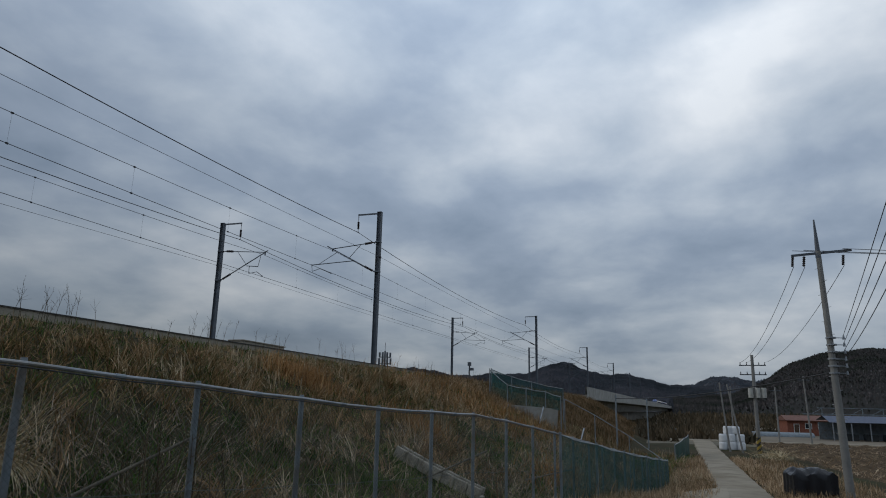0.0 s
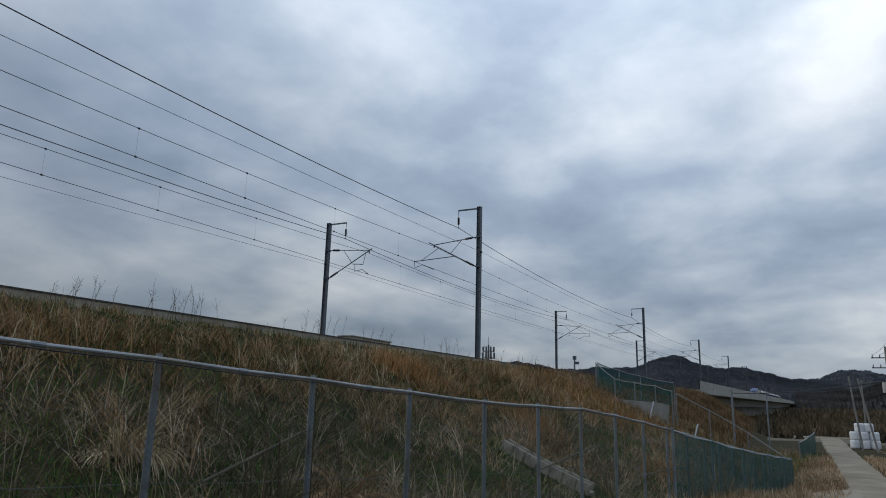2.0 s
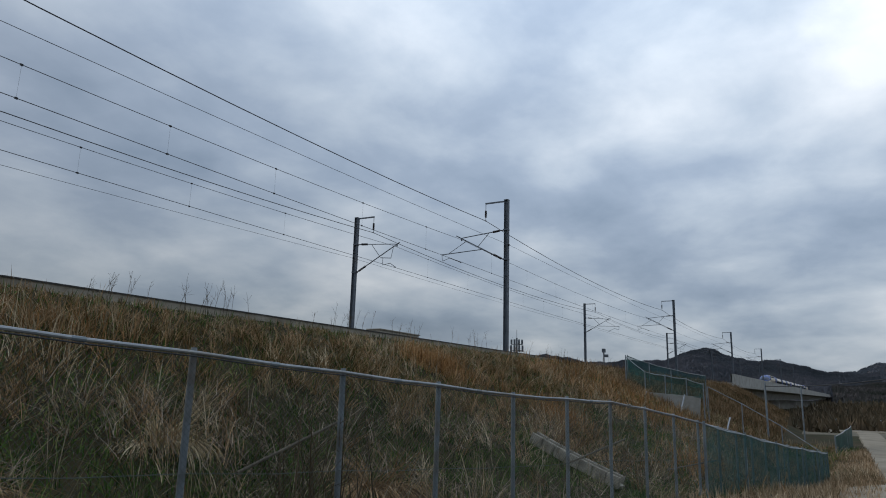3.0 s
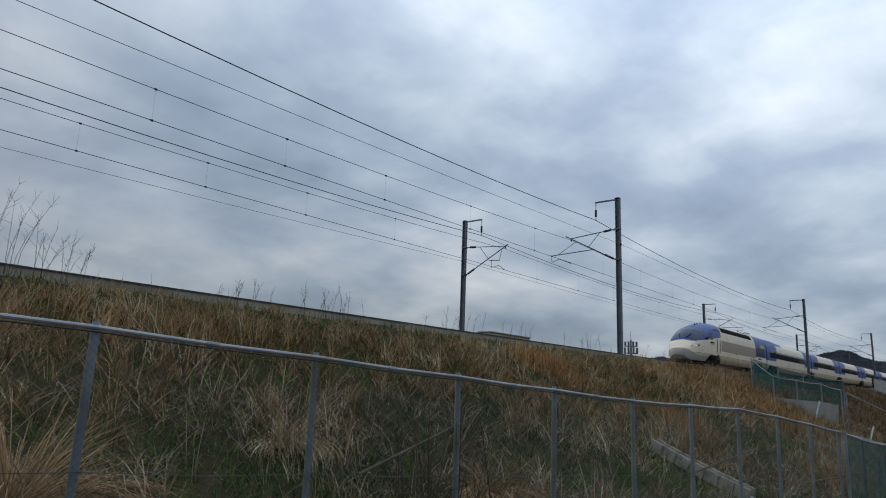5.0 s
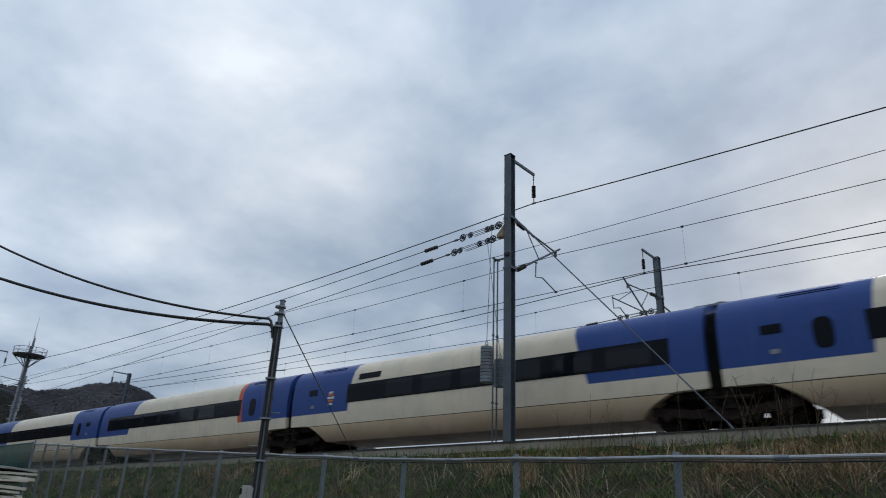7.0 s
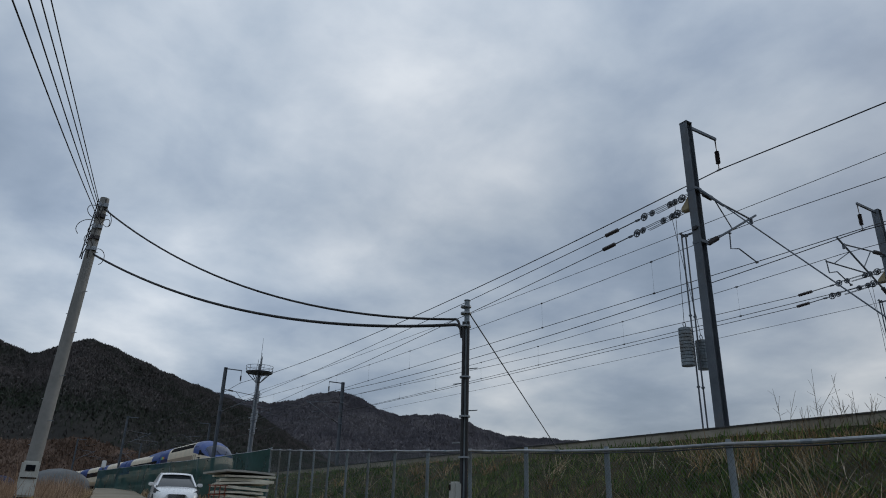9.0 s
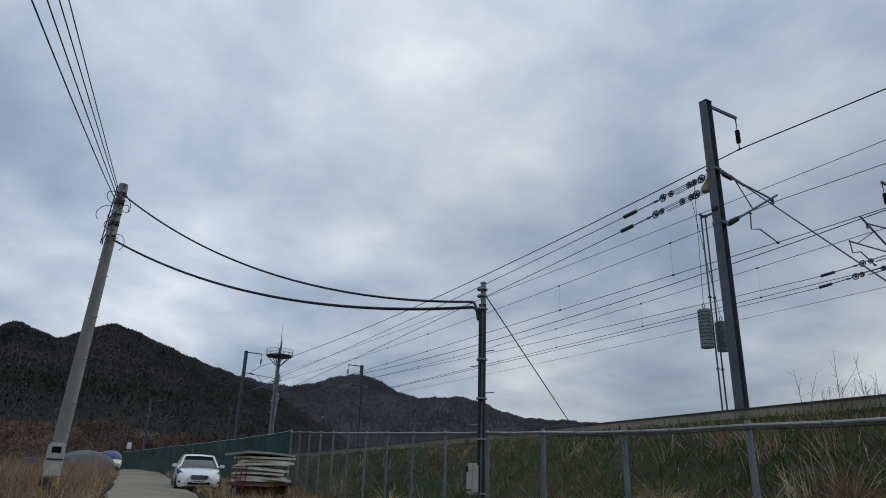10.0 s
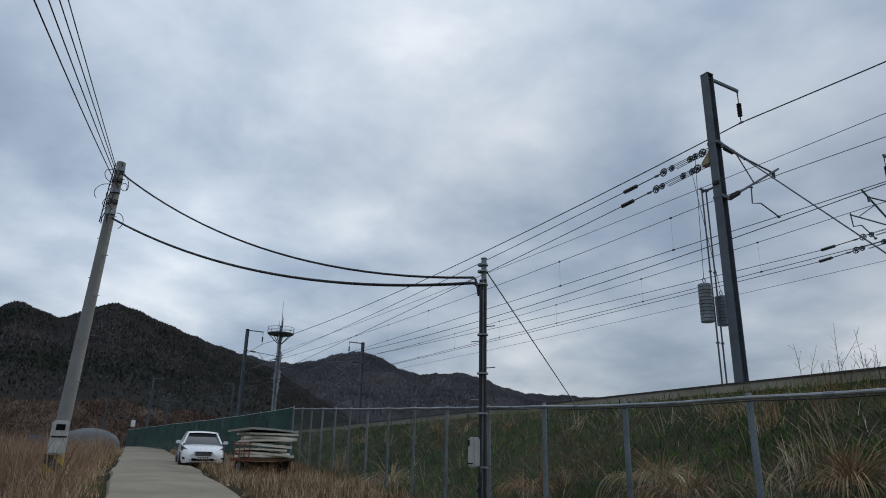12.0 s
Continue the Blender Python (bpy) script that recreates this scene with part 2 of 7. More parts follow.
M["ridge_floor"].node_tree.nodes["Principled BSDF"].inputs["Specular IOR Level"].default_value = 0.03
M["wood_floor"].node_tree.nodes["Principled BSDF"].inputs["Specular IOR Level"].default_value = 0.03
M["skirt"] = foliage("red_brown_hill_scrub", [(0.2, (0.060, 0.040, 0.030)), (0.5, (0.105, 0.070, 0.053)), (0.85, (0.165, 0.118, 0.092))], 0.03, 0.3)
M["rusty_grass"] = foliage("russet_grass", [(0.2, (0.20, 0.10, 0.038)), (0.5, (0.36, 0.19, 0.075)), (0.85, (0.48, 0.30, 0.14))], 0.5, 0.72)
M["stem"] = foliage("dead_weed_stem", [(0.2, (0.055, 0.042, 0.026)), (0.8, (0.15, 0.115, 0.075))], 0.5)
M["wood"] = foliage("bare_woodland", [(0.20, (0.029, 0.040, 0.026)), (0.38, (0.052, 0.056, 0.045)), (0.55, (0.087, 0.079, 0.076)), (0.85, (0.140, 0.121, 0.114))], 0.014, 0.26)
# these three woods carry blue-grey distance haze in their base colours
M["far_wood"] = foliage("hazed_grey_woodland", [(0.20, (0.046, 0.059, 0.065)), (0.45, (0.078, 0.087, 0.104)), (0.85, (0.149, 0.147, 0.166))], 0.010, 0.22)
M["hazy_wood"] = foliage("hazed_blue_grey_woodland", [(0.20, (0.085, 0.105, 0.130)), (0.85, (0.150, 0.165, 0.190))], 0.006, 0.2)
M["ridge_wood"] = foliage("hazed_purple_grey_woodland", [(0.20, (0.087, 0.085, 0.100)), (0.50, (0.143, 0.133, 0.149)), (0.85, (0.232, 0.214, 0.220))], 0.010, 0.2)
for woods in ("wood", "far_wood", "hazy_wood", "ridge_wood"):
    tree = Nodes(M[woods].node_tree)
    geo = tree.n.new("ShaderNodeNewGeometry").outputs["Normal"]
    soft = tree.n.new("ShaderNodeMix")
    soft.data_type = "VECTOR"
    soft.inputs[0].default_value = 0.8
    tree.l.new(geo, soft.inputs[4])
    soft.inputs[5].default_value = (0.0, 0.0, 1.0)
    tree.l.new(soft.outputs[1], M[woods].node_tree.nodes["Principled BSDF"].inputs["Normal"])
M["brush"] = foliage("brown_brush", [(0.2, (0.126, 0.079, 0.052)), (0.5, (0.252, 0.164, 0.108)), (0.85, (0.399, 0.290, 0.200))], 0.08)


# ---- mesh tools ----
class Shape:
    """Gathers vertices and faces for one mesh."""

    def __init__(self):
        self.v, self.f, self.mi = [], [], []

    def add(self, verts, faces, mi=0):
        o = len(self.v)
        self.v.extend([tuple(p) for p in verts])
        self.f.extend([tuple(i + o for i in q) for q in faces])
        self.mi.extend([mi] * len(faces))
        return self

    def box(self, c, s, m=None, mi=0):
        hx, hy, hz = s[0] / 2, s[1] / 2, s[2] / 2
        vs = [Vector((x, y, z)) for x in (-hx, hx) for y in (-hy, hy) for z in (-hz, hz)]
        if m is not None:
            vs = [m.to_3x3() @ p for p in vs]
        return self.add([Vector(c) + p for p in vs], [(0, 1, 3, 2), (4, 6, 7, 5), (0, 4, 5, 1), (2, 3, 7, 6), (0, 2, 6, 4), (1, 5, 7, 3)], mi)

    def beam(self, a, b, w, h, mi=0):
        """A square bar from a to b."""
        a, b = Vector(a), Vector(b)
        d = (b - a).normalized()
        side = d.cross(Vector((0, 0, 1)))
        side = Vector((1, 0, 0)) if side.length < 1e-4 else side.normalized()
        up = side.cross(d)
        ring = [side * (sx * w / 2) + up * (sz * h / 2) for sx, sz in ((-1, -1), (1, -1), (1, 1), (-1, 1))]
        return self.add([a + r for r in ring] + [b + r for r in ring], [(0, 1, 5, 4), (1, 2, 6, 5), (2, 3, 7, 6), (3, 0, 4, 7), (3, 2, 1, 0), (4, 5, 6, 7)], mi)

    def tube(self, pts, r, n=6, mi=0):
        """A round bar along points; r is one radius or one a point."""
        pts = [Vector(p) for p in pts]
        rs = r if isinstance(r, (list, tuple)) else [r] * len(pts)
        rings, side = [], None
        for i, p in enumerate(pts):
            d = (pts[min(i + 1, len(pts) - 1)] - pts[max(i - 1, 0)]).normalized()
            if side is None or abs(side.dot(d)) > 0.9:
                side = d.orthogonal().normalized()
            side = (side - d * side.dot(d)).normalized()
            up = d.cross(side)
            rings.append([p + (side * math.cos(a) + up * math.sin(a)) * rs[i] for a in (math.tau * k / n for k in range(n))])
        fs = [(i * n + k, i * n + (k + 1) % n, (i + 1) * n + (k + 1) % n, (i + 1) * n + k) for i in range(len(pts) - 1) for k in range(n)]
        fs += [tuple(range(n))[::-1], tuple((len(pts) - 1) * n + k for k in range(n))]
        return self.add([q for ring in rings for q in ring], fs, mi)

    def grid(self, rows, mi=0):
        n = len(rows[0])
        fs = [(i * n + k, i * n + k + 1, (i + 1) * n + k + 1, (i + 1) * n + k) for i in range(len(rows) - 1) for k in range(n - 1)]
        return self.add([p for row in rows for p in row], fs, mi)

    def mesh(self, name, mats, smooth=False, bevel=0.0):
        me = bpy.data.meshes.new(name)
        me.from_pydata(self.v, [], self.f)
        for mt in mats if isinstance(mats, (list, tuple)) else [mats]:
            me.materials.append(mt)
        me.polygons.foreach_set("material_index", self.mi)
        if bevel:
            bm = bmesh.new()
            bm.from_mesh(me)
            bmesh.ops.bevel(bm, geom=bm.edges[:], offset=bevel, segments=2, affect="EDGES", clamp_overlap=True)
            bm.to_mesh(me)
            bm.free()
        if smooth:
            me.polygons.foreach_set("use_smooth", [True] * len(me.polygons))
            me.set_sharp_from_angle(angle=radians(40))
        me.update()
        return me


def part(name, shape, mat, parent=None, label="", smooth=False, bevel=0.0):
    ob = new(name, shape.mesh(name, mat, smooth, bevel) if isinstance(shape, Shape) else shape)
    ob.parent = parent
    if label:
        tagged(ob, label)
    return ob


def thing(name, label, category, group="", kind="", at=None):
    ob = new(name)
    ob.empty_display_size = 0.3
    if at is not None:
        ob.matrix_basis = at
    return tagged(ob, label, category, group, kind)


def blades(name, mat, px, py, pz, length, width, lean, rng, joints=2, droop=0.5, az=None, tilt=None, bushy=False):
    """Many grass blades in one mesh: tapered strips that lean and droop."""
    n = len(px)
    face = rng.uniform(0, math.tau, n)
    az = rng.uniform(0, math.tau, n) if az is None else az
    tilt = np.abs(rng.normal(0, lean, n)) if tilt is None else tilt
    base = np.stack([px, py, pz], 1)
    side = np.stack([np.cos(face), np.sin(face), np.zeros(n)], 1) * (width / 2)[:, None]
    vs = []
    for j in range(joints + 1):
        t = j / joints
        a = tilt * (1 + droop * t)
        r = np.sin(a) * length * t
        c = base + np.stack([np.cos(az) * r, np.sin(az) * r, np.cos(a) * length * t], 1)
        if j < joints:
            w = side * (math.sin(math.pi * (0.2 + 0.7 * t)) if bushy else 1 - 0.55 * t)
            vs += [c - w, c + w]
        else:
            vs.append(c)
    k = 2 * joints + 1
    verts = np.stack(vs, 1).reshape(-1, 3)
    o = (np.arange(n) * k)[:, None]
    tris = []
    for j in range(joints - 1):
        a = 2 * j
        tris += [o + np.array([[a, a + 1, a + 3]]), o + np.array([[a, a + 3, a + 2]])]
    a = 2 * (joints - 1)
    tris.append(o + np.array([[a, a + 1, a + 2]]))
    tris = np.concatenate(tris, 0)
    me = bpy.data.meshes.new(name)
    me.vertices.add(len(verts))
    me.vertices.foreach_set("co", verts.astype(np.float32).ravel())
    me.loops.add(tris.size)
    me.loops.foreach_set("vertex_index", tris.astype(np.int32).ravel())
    me.polygons.add(len(tris))
    me.polygons.foreach_set("loop_start", np.arange(len(tris), dtype=np.int32) * 3)
    me.materials.append(mat)
    me.update(calc_edges=True)
    me.validate()
    return me


# ---- ground ----
def spread(lo, hi, fine_lo, fine_hi, step, grow=1.22):
    """Grid lines: even inside a stretch, ever wider outside it."""
    mid = list(np.arange(fine_lo, fine_hi + 1e-6, step))
    s, v = step, fine_hi
    while v < hi:
        s *= grow
        v += s
        mid.append(min(v, hi))
    s, v, left = step, fine_lo, []
    while v > lo:
        s *= grow
        v -= s
        left.append(max(v, lo))
    return np.array(left[::-1] + mid)


def build_ground():
    xs, ys = spread(-4200, 4500, -130, 150, 1.6, 1.2), spread(-4200, 4200, -24, 44, 0.6, 1.2)
    gx, gy = np.meshgrid(xs, ys, indexing="ij")
    gz = slope_z(gx, gy)
    near = np.exp(-(np.hypot(gx, gy) / 120) ** 2)
    for i in range(gx.shape[0]):
        for k in range(gx.shape[1]):
            if near[i, k] > 0.02:
                gz[i, k] += near[i, k] * 0.10 * noise.noise((gx[i, k] * 0.5, gy[i, k] * 0.5, 0.3)) - 0.02
    # the lane is cut into the ground
    on = (np.abs(gy - LANE(gx)) < 1.15) & (gx > -64) & (gx < 106)
    gz = np.where(on, slope_z(gx, gy) - 0.10, gz)
    s = Shape()
    s.grid(np.stack([gx, gy, gz], 2).tolist())
    far = (np.hypot(gx, gy) > 88) & (gy < across(3.0, gx))
    s.mi = far[:-1, :-1].ravel().astype(int).tolist()
    tagged(part("ground", s, [M["earth"], M["plain_soil"]], smooth=True), "rough grassy ground with a grass-grown railway embankment", "ground", kind="structure")


def build_lane():
    s = Shape()
    xs = np.arange(-64, 106, 1.5)
    rows = []
    for x in xs:
        m = LANE(x)
        half = float(np.interp(x, (-40, -15, 0, 18, 30, 54, 90), (1.35, 1.25, 1.42, 1.15, 0.88, 0.97, 1.1))) + 0.12 * noise.noise((x * 0.3, 0, 5))
        z = float(ground_z(x, m))
        rows.append([(x, m - half - 0.12, z - 0.15), (x, m - half, z + 0.05), (x, m, z + 0.075), (x, m + half, z + 0.05), (x, m + half + 0.12, z - 0.15)])
    s.grid(rows)
    a = Shape()
    a.grid([[(x, y, float(slope_z(x, y)) + z) for y, z in ((float(LANE(x)) + 0.5, -0.1), (float(LANE(x)) + 0.55, 0.085), (w - 0.1, 0.07), (w, -0.1))] for x, w in ((22.5, -0.9), (25, -0.55), (28, -0.4), (30.5, -0.9), (31.5, -1.8))])
    tagged(part("lane_apron", a, M["lane"], smooth=True), "concrete apron joining the lane beside the fence end", "road", kind="structure")
    tagged(part("lane", s, M["lane"], smooth=True), "worn pale concrete farm lane with grassy edges", "road", kind="structure")


def LANE(x):
    # passes the camera's feet, bends gently towards the fence on both sides
    return np.interp(x, (-64, -46, -34, -21, -15.5, 0, 13, 27, 35, 54, 90, 105), (8.6, 6.5, 5.1, 3.5, 2.97, 0.6, -1.1, -2.85, -3.25, -3.88, -4.9, -5.3))


def build_bed():
    xs = np.concatenate([np.arange(-640, -120, 10), np.arange(-120, 160, 2.0), np.arange(160, 760, 10)])
    # ballast bed under both tracks
    s, prof = Shape(), [(16.50, -0.50), (17.4, -0.46), (18.3, -0.16), (26.4, -0.16), (27.1, -0.40), (28.9, -0.42), (29.4, -0.8)]
    s.grid([[(x, across(y, x), rail_z(x) + z) for y, z in prof] for x in xs])
    bed = tagged(part("ballast_bed", s, M["ballast"], smooth=True), "grey ballast bed of a double railway line", "track bed", kind="structure")
    # cable trough along the crest: pale wall with a thin dark lid
    t = thing("cable_trough", "pale concrete cable trough with a dark lid edge along the embankment crest", "trough", kind="structure")
    for name, y0, y1, z0, z1, mat in (("trough_wall", 16.10, 16.45, -0.95, -0.375, M["trough"]), ("trough_rim", 16.09, 16.46, -0.372, -0.357, M["trough"])):
        s = Shape()
        s.grid([[(x, across(y, x), rail_z(x) + z) for y, z in ((y0, z0), (y0, z1), (y1, z1), (y1, z0))] for x in xs])
        part(name, s, mat, t)
    slab = Shape().box((0, 0, 0), (0.47, 0.42, 0.034)).mesh("trough_lid", M["lid"])
    for i in range(210):
        x = -44 + i * 0.50
        ob = new("trough_lid", slab)
        ob.parent = t
        ob.matrix_basis = pose(x, across(16.275, x), rail_z(x) - 0.337, 0, 0, math.degrees(math.atan(BEND * x)))
    for y0, label in ((TRACK_NEAR, "steel rails of the line that the train runs on"), (TRACK_FAR, "steel rails of the empty second line")):
        tr = thing("railway_track", label, "track", "railway tracks", "structure")
        for side in (-0.755, 0.755):
            s = Shape()
            s.grid([[(x, across(y0, x) + side + a, rail_z(x) + z) for a, z in ((-0.07, -0.16), (-0.07, -0.145), (-0.012, -0.12), (-0.012, -0.05), (-0.036, -0.035), (-0.036, 0), (0.036, 0), (0.036, -0.035), (0.012, -0.05), (0.012, -0.12), (0.07, -0.145), (0.07, -0.16))] for x in xs])
            part("rail", s, M["rail"], tr)
        sl = Shape()
        sl.box((0, 0, -0.235), (0.26, 2.5, 0.17))
        me = sl.mesh("sleeper", M["concrete"])
        for i in range(120):
            x = -36 + i * 0.62
            ob = new("sleeper", me)
            ob.parent = tr
            ob.matrix_basis = pose(x, across(y0, x), rail_z(x))


# ---- overhead line ----
MAST_X = {"W": -153.5, "X": -108.0, "Y": -62.6, "Z": -12.0, "A": 38.4, "B": 89.6, "C": 138.0, "D": 187.0, "E": 238.0, "F": 290.0}


def h_beam(s, z0, z1, w=0.265):
    h, t, b = w / 2, w / 2 - 0.02, 0.008
    ring = [(-h, -h), (h, -h), (h, -t), (b, -t), (b, t), (h, t), (h, h), (-h, h), (-h, t), (-b, t), (-b, -t), (-h, -t)]
    n = len(ring)
    s.add([(x, y, z) for z in (z0, z1) for x, y in ring], [(i, (i + 1) % n, n + (i + 1) % n, n + i) for i in range(n)])


def ribbed(s, a, b, r, n=7):
    """A ribbed insulator."""
    a, b = Vector(a), Vector(b)
    pts, rs = [], []
    for i in range(n * 2 + 1):
        pts.append(a.lerp(b, i / (n * 2)))
        rs.append(r if i % 2 else r * 0.55)
    s.tube(pts, rs, 8)


# cantilever shapes, (distance out from the mast, height over the rails): top tube, strut, inner brace, registration tube with hanger, drop and steady arm
CANTILEVERS = {
    "long": dict(top=((0.36, 7.32), (3.20, 7.06)), strut=((0.20, 5.42), (3.60, 7.25)), brace=((1.23, 7.22), (2.00, 6.40)), reg=((1.66, 6.20), (4.68, 6.06)), hang=((2.87, 6.82), (4.17, 6.08)), arm=((4.66, 6.12), (4.60, 5.64), (4.05, 5.80), (3.24, 5.46))),
    "short": dict(top=((0.36, 7.30), (3.52, 7.06)), strut=((0.22, 5.30), (3.73, 7.17)), brace=((1.38, 7.20), (2.11, 6.30)), reg=((2.16, 6.20), (3.05, 6.11)), hang=((3.22, 6.86), (3.05, 6.11)), arm=((2.38, 6.16), (2.38, 5.67), (3.01, 5.76), (3.42, 5.46))),
    "low": dict(top=((0.36, 6.90), (2.82, 6.63)), strut=((0.30, 5.14), (3.14, 6.86)), brace=((1.03, 6.80), (1.73, 6.02)), reg=((1.35, 5.80), (1.62, 5.84)), hang=((2.80, 6.64), (2.82, 6.48)), arm=((1.56, 5.86), (1.51, 5.29), (1.94, 5.39), (2.80, 5.12))),
}


def make_mast(kind, label):
    """A mast in its own space: z 0 at rail level, +y towards the tracks."""
    t = thing("catenary_mast", label, "railway mast", "masts along the railway")
    s = Shape()
    h_beam(s, -0.6, 9.27)
    s.box((0, 0, 9.285), (0.29, 0.29, 0.02))
    s.box((0, 0, -0.50), (0.55, 0.55, 0.06))
    part("post", s, M["mast"], t)
    s = Shape()
    s.box((0, 0, -0.85), (0.9, 0.9, 0.62))
    part("footing", s, M["concrete"], t, bevel=0.02)
    s = Shape()
    s.beam((0, -0.1, 9.20), (0, 1.50, 9.20), 0.07, 0.09)
    part("feeder_arm", s, M["mast"], t)
    s = Shape()
    s.tube([(0, 1.47, 9.18), (0, 1.47, 8.74)], [0.026, 0.014])
    ribbed(s, (0, 1.47, 8.74), (0, 1.47, 8.27), 0.082, 9)
    s.tube([(0, 1.47, 8.27), (0, 1.47, 8.06)], 0.018)
    s.box((0, 1.47, 8.05), (0.16, 0.04, 0.05))
    part("insulator", s, M["insul"], t)
    k = CANTILEVERS[kind]
    c = Shape()
    for name, r in (("top", 0.030), ("strut", 0.036), ("brace", 0.020), ("reg", 0.028), ("hang", 0.018), ("arm", 0.022)):
        c.tube([(0, *q) for q in k[name]], r)
    (ty, tz), (sy, sz) = k["top"][1], k["arm"][-1]
    c.box((0, ty, tz - 0.08), (0.10, 0.05, 0.20))
    c.box((0, sy, sz), (0.08, 0.06, 0.06))
    part("cantilever", c, M["mast"], t, "dark steel cantilever bracket")
    for name in ("top", "strut"):
        (y0, z0), (y1, z1) = k[name]
        i = Shape()
        ribbed(i, (0, y0 + (y1 - y0) * 0.04, z0 + (z1 - z0) * 0.04), (0, y0 + (y1 - y0) * 0.21, z0 + (z1 - z0) * 0.21), 0.085, 7)
        i.tube([(0, 0.14, z0), (0, y0 + (y1 - y0) * 0.05, z0 + (z1 - z0) * 0.05)], 0.035)
        part("cantilever_insulator", i, M["insul"], t)
        b = Shape()
        b.box((0, 0.02, z0), (0.31, 0.32, 0.09))
        part("collar", b, M["mast"], t)
    return t


def build_masts():
    label = "dark grey steel railway mast with cantilever on the embankment"
    made = {}
    for k, x in MAST_X.items():
        yaw = math.degrees(math.atan(BEND * min(x, 115.0)))
        for y0, turn, kind in ((MAST_NEAR, 0, "low" if k == "Z" else "long"), (MAST_FAR, 180, "short" if k in "ACY" else "long")):
            m = pose(x, across(y0, x), rail_z(x), 0, 0, yaw + turn)
            if kind in made:
                copy_thing(made[kind], m)
            else:
                made[kind] = make_mast(kind, label)
                made[kind].matrix_basis = m
    # tension gear of the two masts at which a wire run ends
    for y0, sg in ((MAST_NEAR, 1), (MAST_FAR, -1)):
        x = MAST_X["Z"]
        g = thing("tension_gear", "pulley tensioner with two stacks of grey counterweights on a mast", "tensioner", "tension gear", at=pose(x, across(y0, x), rail_z(x)))
        for i, (z, dz, first, wheels, ins) in enumerate(((6.78, -0.16, -0.16, (-0.46, -0.74, -0.93, -1.66, -2.0), (-3.16, -3.78)), (6.34, -0.20, -0.42, (-0.70, -0.90, -1.25, -2.1, -2.36), (-3.36, -3.94)))):
            def at(px):
                return z + dz * (first - px) / 3.6

            s = Shape()
            end = wheels[-1]
            for dy in (-0.045, 0.045):
                s.tube([(first, dy, at(first) + 0.05), (end - 0.1, dy, at(end) + 0.05)], 0.011)
                s.tube([(first, dy, at(first) - 0.06), (end + 0.5, dy, at(end) - 0.05)], 0.011)
            s.tube([(end - 0.1, 0, at(end)), (ins[0], 0, at(ins[0]))], 0.020)
            s.box((end - 0.3, 0, at(end - 0.3)), (0.16, 0.05, 0.06))
            part("rod", s, M["mast"], g)
            for j, px in enumerate(wheels):
                p = Shape()
                r = 0.125 if j in (0, len(wheels) - 1) else 0.095
                zc = at(px) + 0.01
                p.tube([(px + r * math.cos(a), 0.0, zc + r * math.sin(a)) for a in np.linspace(0, math.tau, 17)], 0.021, 6)
                p.tube([(px, -0.07, zc), (px, 0.07, zc)], 0.045, 8)
                for a in range(3):
                    p.beam((px - r * math.cos(a * 1.05), 0, zc - r * math.sin(a * 1.05)), (px + r * math.cos(a * 1.05), 0, zc + r * math.sin(a * 1.05)), 0.022, 0.022)
                part("pulley", p, M["mast"], g)
            q = Shape()
            ribbed(q, (ins[0], 0, at(ins[0])), (ins[1], 0, at(ins[1])), 0.075, 9)
            part("insulator", q, M["insul"], g)
            wx, wy, top = ((-0.63, -0.32, 2.58), (-0.66, 0.42, 2.32))[i]
            c = Shape()
            c.tube([(wheels[1], 0, at(wheels[1]) - 0.1), (wx, wy, top + 0.16)], 0.008, 4)
            c.tube([(wx, wy + 0.06 * math.cos(a), top + 0.10 + 0.07 * math.sin(a)) for a in np.linspace(0, math.tau, 11)], 0.012, 5)
            part("rope", c, M["wire"], g)
            n = 11 if i == 0 else 9
            for k in range(n):
                wgt = Shape()
                z0 = 1.46 + (top - 1.46) * k / n
                wgt.tube([(wx, wy, z0), (wx, wy, z0 + 0.012), (wx, wy, z0 + 0.085), (wx, wy, z0 + 0.095)], [0.178, 0.19, 0.19, 0.178], 14)
                part("weight", wgt, M["post"], g)
            r = Shape()
            r.tube([(-0.60, -0.03 + 0.20 * i, -0.45), (-0.60, -0.03 + 0.20 * i, 5.66)], 0.024, 6)
            for zz in (0.9, 3.0):
                r.box((-0.60, -0.03 + 0.20 * i, zz), (0.07, 0.07, 0.05))
            part("guide_rod", r, M["mast"], g)
        r = Shape()
        r.beam((-0.1, 0.07, 5.56), (-0.66, 0.07, 5.56), 0.05, 0.05)
        r.beam((-0.60, -0.12, 5.60), (-0.60, 0.26, 5.60), 0.04, 0.04)
        part("guide_bracket", r, M["mast"], g)
        r = Shape()
        r.add([(-0.14, yy, zz) for yy in (-0.13, 0.13) for zz in (6.28, 6.70)] + [(-0.46, yy, zz) for yy in (-0.10, 0.10) for zz in (6.28, 6.42)], [(0, 1, 3, 2), (4, 6, 7, 5), (0, 4, 5, 1), (2, 3, 7, 6), (0, 2, 6, 4), (1, 5, 7, 3)])
        part("anchor_plate", r, textured("yellowed_plate", (0.22, 0.18, 0.11), (0.36, 0.30, 0.18), 4, 0.7), g, bevel=0.02)
        w = Shape()
        w.tube([(0.14, 0, 6.92), (5.95, 0.0, 0.28), (6.35, 0, -0.18)], 0.020, 5)
        w.tube([(6.3, 0, -0.12), (6.75, 0, -0.75)], 0.035, 6)
        w.tube([(0.18, 0, 6.87), (0.95, 0, 6.0)], 0.045, 6)
        part("guy_rope", w, M["mast"], g)


